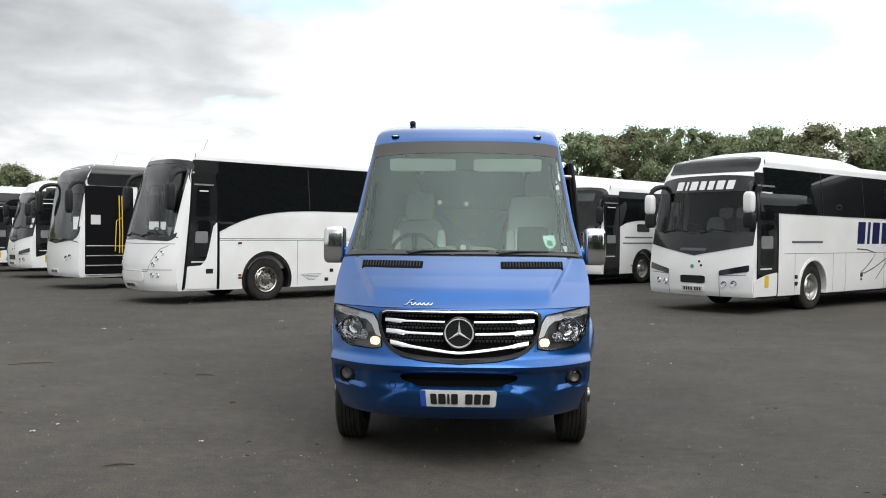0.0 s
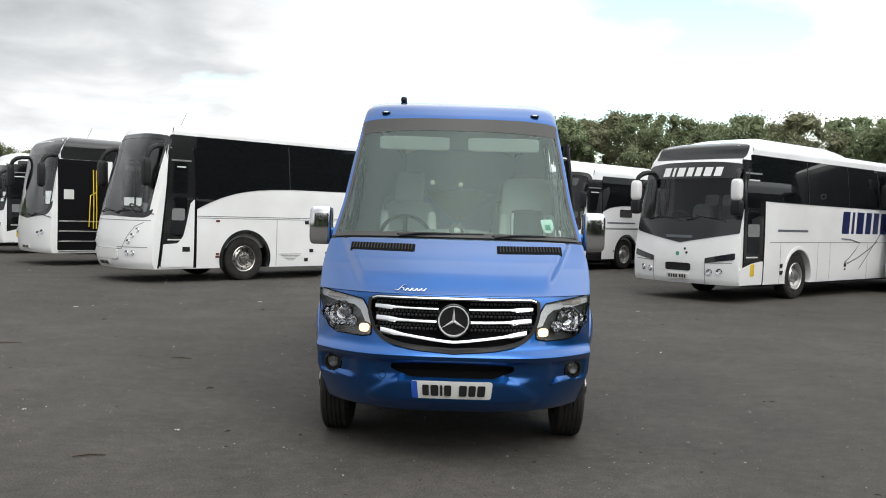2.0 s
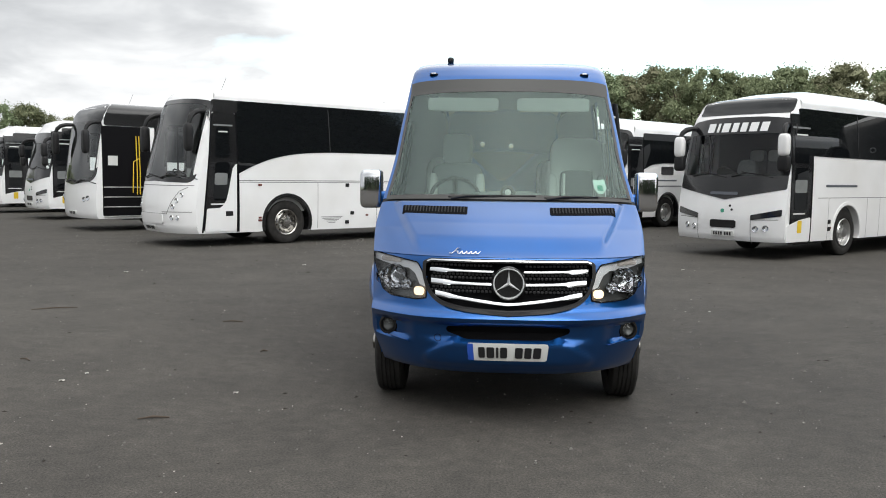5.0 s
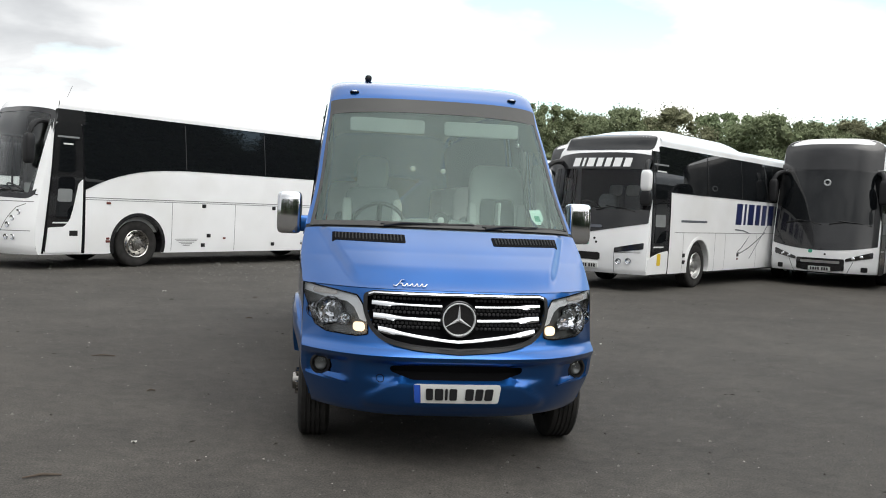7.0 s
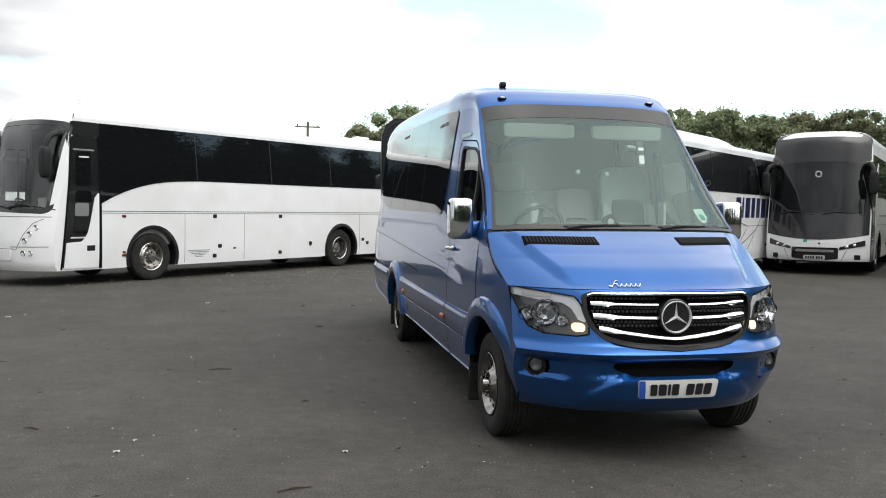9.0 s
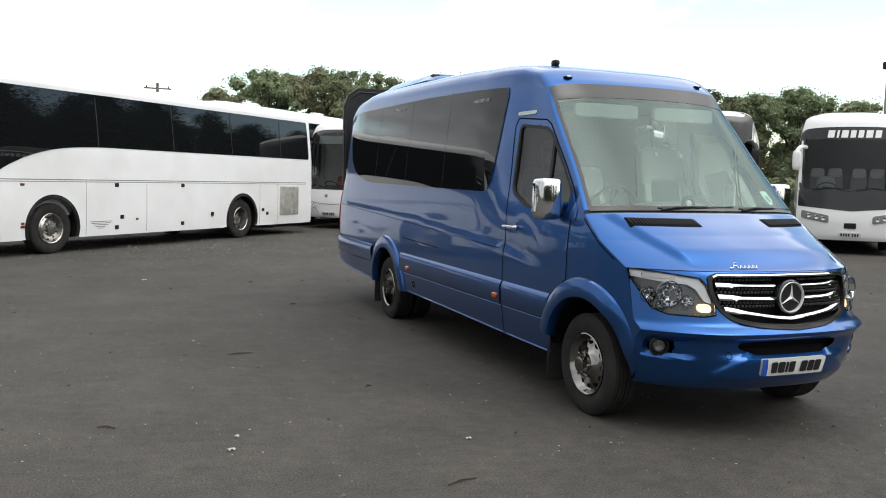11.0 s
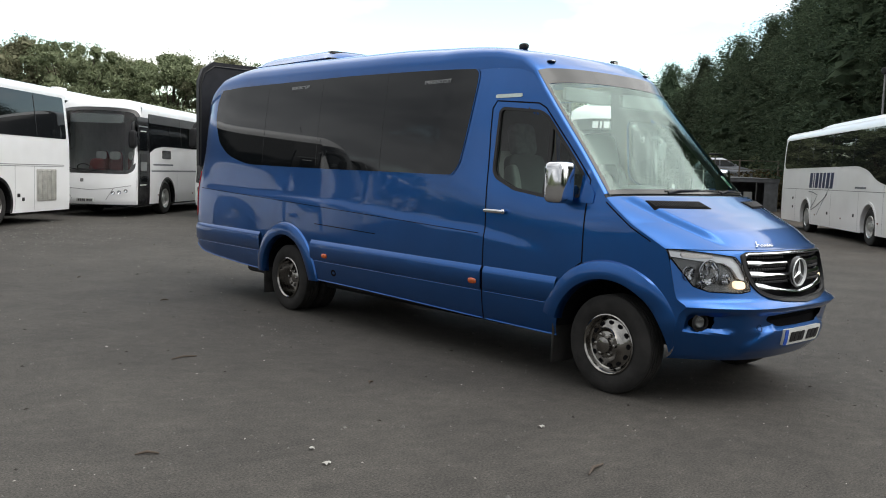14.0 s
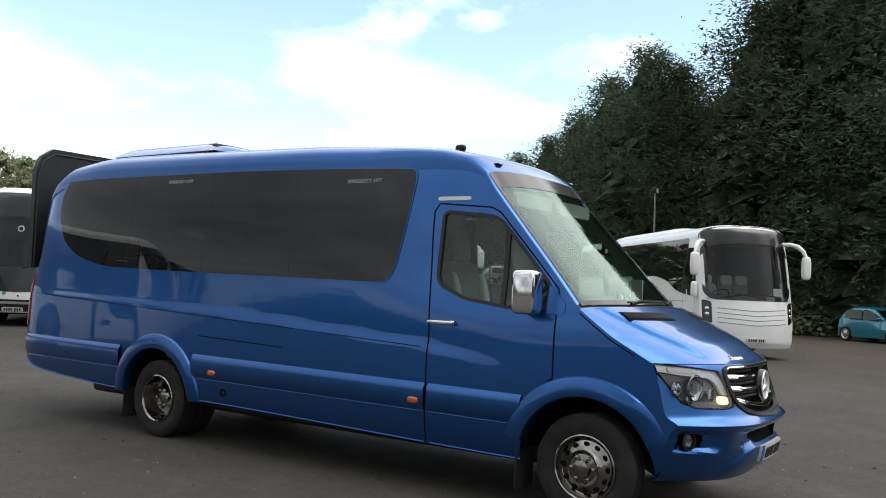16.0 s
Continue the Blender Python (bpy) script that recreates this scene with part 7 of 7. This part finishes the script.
for az in np.arange(52, 112, 2.2):
    d = float(np.interp(az, [52, 58, 64, 70, 76, 112], [63, 63, 61, 50, 43, 41])) + rng.uniform(-1, 1)
    places.append((*polar(float(az), d), rng.uniform(0.8, 1.3), rng.uniform(0.8, 1.5) * (1 - 0.55 * step(74, 78, az))))
plant(hedge, places, "leafy bush in the boundary hedge", "boundary hedge", "bush")
# weeds along the fence
g = Geo()
rw = random.Random(5)
for q in range(11000):
    u = rw.random()
    az, d = 50 + 16 * u, 59.5 - 0.5 * u + rw.uniform(-1.2, 1.2)
    x, y = polar(az, d)
    leaf_card(g, Vector((x, y, rw.uniform(0.05, 2.5) * rw.random() ** 0.5)), 0.15, rw)
tagged(part("weeds", g, "dry_grass", fix=False, angle=180), "dry weeds and brambles along the fence", "weeds", kind="stuff")

# fence with posts and rails
fence = thing("fence", Matrix.Identity(4), "weathered metal post and rail fence round the yard", "fence")
posts = [polar(az, 58.2 - 0.05 * (az - 50)) for az in np.arange(46, 67, 2.3)]
post_mesh = mesh_of("post", Geo().box((0, 0, 1.55), (0.09, 0.09, 3.1), 0.015), "rust")
for x, y in posts:
    part("post", post_mesh, None, fence, m=pose(x, y, 0))
for z in (3.0, 2.45, 1.6):
    for (x, y), (x2, y2) in zip(posts, posts[1:]):
        part("rail", Geo().tube([(x, y, z), (x2, y2, z)], 0.026, 6), "rust", fence)

# poles
def flood_pole(x, y, h, label):
    t = thing("floodlight_pole", pose(x, y, 0), label, "lamp post", "yard floodlights")
    part("mast", Geo().tube([(0, 0, 0), (0, 0, h * 0.6), (0, 0, h)], [0.07, 0.055, 0.04], 10), "galv", t)
    hd = part("lamp_head", Geo().box((0, 0, h + 0.12), (0.36, 0.2, 0.28), 0.03), "plastic", t, m=None)
    part("lamp_glass", Geo().box((0, -0.106, h + 0.11), (0.28, 0.015, 0.2), 0.01), "pale_leather", hd)


flood_pole(23.9, 20.2, 6.28, "slim grey floodlight pole beside the trees")
flood_pole(34.4, 13.3, 6.6, "slim grey floodlight pole before the conifers")
up = thing("utility_pole", pose(0.55, 68.9, 0), "dark timber utility pole with a crossarm", "pole")
part("mast", Geo().tube([(0, 0, 0), (0, 0, 8.9)], [0.15, 0.11], 10), "timber", up)
part("crossarm", Geo().box((0, 0, 8.45), (2.1, 0.1, 0.12), 0.02), "timber", up)
for x in (-0.85, 0, 0.85):
    part("insulator", Geo().lathe([(0.05, 0), (0.06, 0.06), (0.03, 0.12), (0.045, 0.16), (0.0005, 0.2)], 10, pose(x, 0, 8.5)), "plastic", up)

# grey shelter with open front
tx, ty = 39.3, 22.5
sh = thing("shelter", pose(tx, ty, 0, 0, 0, -48) @ Matrix.Diagonal((0.74, 1.0, 0.88, 1)), "dark grey canvas shelter with an open front", "shelter")
part("roof", Geo().sheet([[(x, y, 2.12 + 0.10 * y / 3 - 0.02 * abs(x)) for y in (-0.15, 1.5, 3.0)] for x in spread(-2.6, 2.6, 0.4)], None), "canvas", sh)
for x in (-2.5, 2.5):
    part("side_sheet", Geo().sheet([[(x + 0.08 * math.sin(y * 5), y, z) for y in spread(0, 3, 0.3)] for z in (0.0, 1.0, 2.08)]), "canvas", sh)
part("back_sheet", Geo().sheet([[(x, 3.0 + 0.06 * math.sin(x * 4), z) for x in spread(-2.5, 2.5, 0.3)] for z in (0, 1.1, 2.15)]), "canvas", sh)
part("valance", Geo().sheet([[(x, -0.12, z) for x in spread(-2.55, 2.55, 0.5)] for z in (1.86, 2.1)]), "canvas", sh)
part("curtain", Geo().sheet([[(x + (0.9 - z * 0.45) * 0.5 + 0.04 * math.sin(x * 20), -0.06, z) for x in spread(-2.5, -1.75, 0.1)] for z in (0.0, 0.7, 1.4, 2.0)]), "canvas", sh)
part("curtain", Geo().sheet([[(x + 0.03 * math.sin(x * 20), -0.06, z) for x in spread(1.5, 2.5, 0.1)] for z in (0.0, 1.0, 2.0)]), "canvas", sh)
for x in (-2.5, 2.5, 0.9):
    part("pole", Geo().tube([(x, 0, 0), (x, 0, 2.1)], 0.03, 8), "galv", sh)
ch = thing("plastic_chair", pose(tx + 0.9, ty + 0.2, 0, 0, 0, -48), "pale plastic chair inside the shelter", "chair")
part("seat", Geo().box((0, 0, 0.44), (0.5, 0.48, 0.05), 0.02), "plate_white", ch)
part("backrest", Geo().box((0, 0.24, 0.78), (0.5, 0.05, 0.6), 0.02), "plate_white", ch)
for x in (-0.21, 0.21):
    for y in (-0.2, 0.2):
        part("leg", Geo().tube([(x, y, 0), (x * 0.95, y * 0.95, 0.43)], 0.022, 6), "plate_white", ch)
bx, by = 40.0, 25.6
br = thing("drum", pose(bx, by, 0) @ Matrix.Diagonal((1.4, 1.4, 1.4, 1)), "blue plastic drum beside the shelter", "drum")
part("body", Geo().lathe([(0.28, 0), (0.31, 0.04), (0.31, 0.3), (0.32, 0.33), (0.31, 0.36), (0.31, 0.62), (0.32, 0.65), (0.31, 0.68), (0.31, 0.90), (0.28, 0.94), (0.0005, 0.94)], 28), "barrel", br)
bk = thing("bucket", pose(38.6, 25.9, 0) @ Matrix.Diagonal((1.35, 1.35, 1.35, 1)), "pale plastic bucket beside the drum", "bucket")
part("body", Geo().lathe([(0.14, 0), (0.19, 0.38), (0.2, 0.38), (0.19, 0.36), (0.13, 0.02), (0.0005, 0.02)], 20), "plate_white", bk)
for q, (az, d) in enumerate(((54.2, 57.0), (55.0, 57.4), (56.4, 57.2), (58.3, 57.0))):
    t = thing("sign_post", pose(*polar(az, d), 0), "thin post with a dark flat cap behind the fence", "post", "capped posts behind the fence")
    part("pole", Geo().tube([(0, 0, 0), (0, 0, 3.3)], 0.05, 8), "galv", t)
    part("cap", Geo().box((0, 0, 3.33), (0.95, 0.5, 0.12), 0.03), "plastic", t)


def car(pos, rot, paint, label):
    """A small hatchback: x across, nose towards -y."""
    t = thing("car", pose(*pos, 0, 0, rot), label, "car")
    top = curve([(0, 0.55), (0.06, 0.66), (0.5, 0.80), (1.05, 0.93), (1.25, 1.0), (1.75, 1.32), (2.2, 1.46), (2.9, 1.45), (3.4, 1.32), (3.75, 1.02), (3.86, 0.8), (3.9, 0.6)])
    rows = []
    for u in spread(-1, 1, 0.1):
        row = []
        for y in spread(0, 3.9, 0.1):
            z = top(y)
            a = abs(u)
            taper = 0.84 - 0.14 * max(0.0, (z - 0.9) / 0.56) * (a ** 2) - 0.05 * (abs(y - 1.95) / 1.95) ** 4
            row.append((u * taper, y + 0.22 * (a ** 3) * (1 if y < 1.95 else -1) * (abs(y - 1.95) / 1.95) ** 6, 0.55 + (z - 0.55) * max(0.0, 1 - a ** 7) ** 0.35))
        rows.append(row)
    part("body", Geo().sheet(rows), paint, t)
    wa = [arc(c, 0.3, 0.36, 0, 180, 24) + [(c - 0.36, 0.05), (c + 0.36, 0.05)] for c in (0.8, 3.25)]
    for s in (-1, 1):
        mp = lambda y, z, o: (s * (0.84 - 0.05 * (abs(y - 1.95) / 1.95) ** 4 - 0.06 * max(0, 0.5 - z) + o), y + (0.22 * (1 if y < 1.95 else -1) * (abs(y - 1.95) / 1.95) ** 6), z)
        grid = [[(y, 0.2 + 0.36 * q / 8) for q in range(9)] for y in spread(0, 3.9, 0.05)]
        part("flank", holed(grid, mp, wa, 0.05), paint, t)
        gm = lambda y, z, o: (s * (0.815 - 0.20 * max(0.0, z - 0.9) + o), y, z)
        part("side_glass", panel(gm, 1.42, 2.32, k(0.93), lambda y: top(y) - 0.13, 0.04, 0.02, 0.02, 4, 16), "dark_glass", t)
        part("side_glass", panel(gm, 2.38, 3.3, k(0.95), lambda y: top(y) - 0.14, 0.05, 0.02, 0.02, 4, 16), "dark_glass", t)
        for y in (0.8, 3.25):
            w = road_wheel(t, axle_pose(s, y, 0.3, 0.74), 0.3, 0.18, 0.2, [(0.2, 0.07), (0.21, 0.085), (0.19, 0.08), (0.17, 0.05), (0.1, 0.06), (0.05, 0.08), (0.0005, 0.08)], (6, 0.13, 0.057, 0.035), (0.07, 0.065), nuts=0)
        g = Geo(); blob(g, (s * 0.93, 1.35, 0.98), (0.09, 0.06, 0.06), 0.6)
        part("wing_mirror", g, paint, t)
        g = Geo(); blob(g, (s * 0.62, 0.16, 0.66), (0.17, 0.14, 0.08), 0.7)
        part("headlamp", g, "lens", t)
    part("windscreen", Geo().sheet([[(x * (0.70 - 0.06 * u), 1.24 + 0.54 * u - 0.06 * (1 - x * x), 1.005 + 0.315 * u + 0.012) for x in spread(-1, 1, 0.2)] for u in spread(0, 1, 0.2)]), "dark_glass", t)
    part("sill", Geo().box((0, 1.95, 0.3), (1.5, 3.5, 0.2), 0.04), "plastic", t)


car((*polar(83.2, 37.0), 0), -38, "teal", "teal hatchback parked under the conifers")
car((*polar(55.6, 61.5), 1.0), -70, "silver", "silver-blue car behind the fence")
car((*polar(60.7, 60.5), 1.75), 40, "silver", "silver-blue car behind the shelter")

# litter
M["scrap_paper"] = material("dirty_paper", (0.42, 0.41, 0.38), 0.9, vary=0.2, scale=20)
def twig(x, y, rot, ln):
    t = Geo().tube([(-ln / 2, 0, 0.008), (0, 0.012, 0.014), (ln / 2, -0.01, 0.008)], [0.004, 0.009, 0.005], 6)
    tagged(part("twig", t, "bark", m=pose(x, y, 0, 0, 0, rot)), "dark broken twig on the asphalt", "twig", "twigs on the yard")


def scrap(x, y, rot, s):
    s *= 0.7
    g = Geo().sheet([[(a * s, b * s, 0.006 + 0.012 * math.sin(a * 4 + b * 3) ** 2) for a in (-0.5, -0.1, 0.3, 0.5)] for b in (-0.4, 0.0, 0.4)])
    tagged(part("paper_scrap", g, "scrap_paper", m=pose(x, y, 0, 0, 0, rot)), "crumpled white paper scrap on the asphalt", "litter", "paper scraps on the yard")


for x, y, rot, ln in ((-2.31, -0.03, 20, 0.20), (-2.92, 3.65, 5, 0.22), (-5.24, 4.27, 30, 0.5), (-4.08, 1.57, -20, 0.12), (-2.17, 2.15, 40, 0.07), (-1.81, 6.58, 10, 0.10), (-1.95, 9.0, 60, 0.12)):
    twig(x, y, rot, ln)
for x, y, rot, s in ((-3.40, 0.88, 20, 0.06), (-3.33, 1.13, 70, 0.045), (-1.97, 0.66, 10, 0.05), (-3.46, 9.55, 30, 0.10), (3.24, 9.87, 0, 0.09), (2.52, 5.06, 50, 0.05), (-6.02, 8.0, 15, 0.10)):
    scrap(x, y, rot, s)
# loose chippings
g = Geo()
rc = random.Random(9)
for q in range(6200):
    x, y = (rc.uniform(-9, 6), rc.uniform(-5, 12)) if q < 3800 else (rc.gauss(-3.0, 4.0), rc.gauss(16.5, 2.6))
    s = rc.uniform(0.004, 0.011) * (2.0 if rc.random() < 0.04 else 1) * (1.0 if q < 3800 else 2.2)
    a = rc.uniform(0, 6.28)
    pts = [(x + s * math.cos(a + i * 2.1), y + s * math.sin(a + i * 2.1), 0.0) for i in range(3)] + [(x, y, s * 0.9)]
    g.add(pts, [(0, 1, 3), (1, 2, 3), (2, 0, 3)])
tagged(part("chippings", g, material("pale_stone_chips", (0.13, 0.125, 0.115), 0.9, vary=0.4, scale=3), fix=False, angle=10), "loose pale stone chippings on the asphalt", "chippings", kind="stuff")
# dark crumbs and brighter pebbles
for nm, n_, colour, lab, lo_, hi_, ln_ in (("leaf_crumbs", 420, (0.022, 0.018, 0.014), "dark leaf crumbs and bits scattered on the asphalt", 0.005, 0.016, 2.4), ("pebbles", 900, (0.34, 0.32, 0.29), "small pale pebbles scattered on the asphalt", 0.003, 0.009, 1.3)):
    g = Geo()
    for q in range(n_):
        x, y, a = rc.uniform(-10, 8), rc.uniform(-5, 11), rc.uniform(0, 6.28)
        s = rc.uniform(lo_, hi_) * (1.7 if rc.random() < 0.07 else 1)
        u = Vector((math.cos(a), math.sin(a), 0)) * s * rc.uniform(1, ln_)
        v = Vector((-math.sin(a), math.cos(a), 0)) * s
        p = Vector((x, y, 0))
        g.add([p - u, p + v * 0.8, p + u, p - v * 0.7, p + Vector((0, 0, s * 0.6))], [(0, 1, 4), (1, 2, 4), (2, 3, 4), (3, 0, 4)])
    tagged(part(nm, g, material(nm, colour, 0.9, vary=0.35, scale=3), fix=False, angle=10), lab, nm.replace("_", " "), kind="stuff")
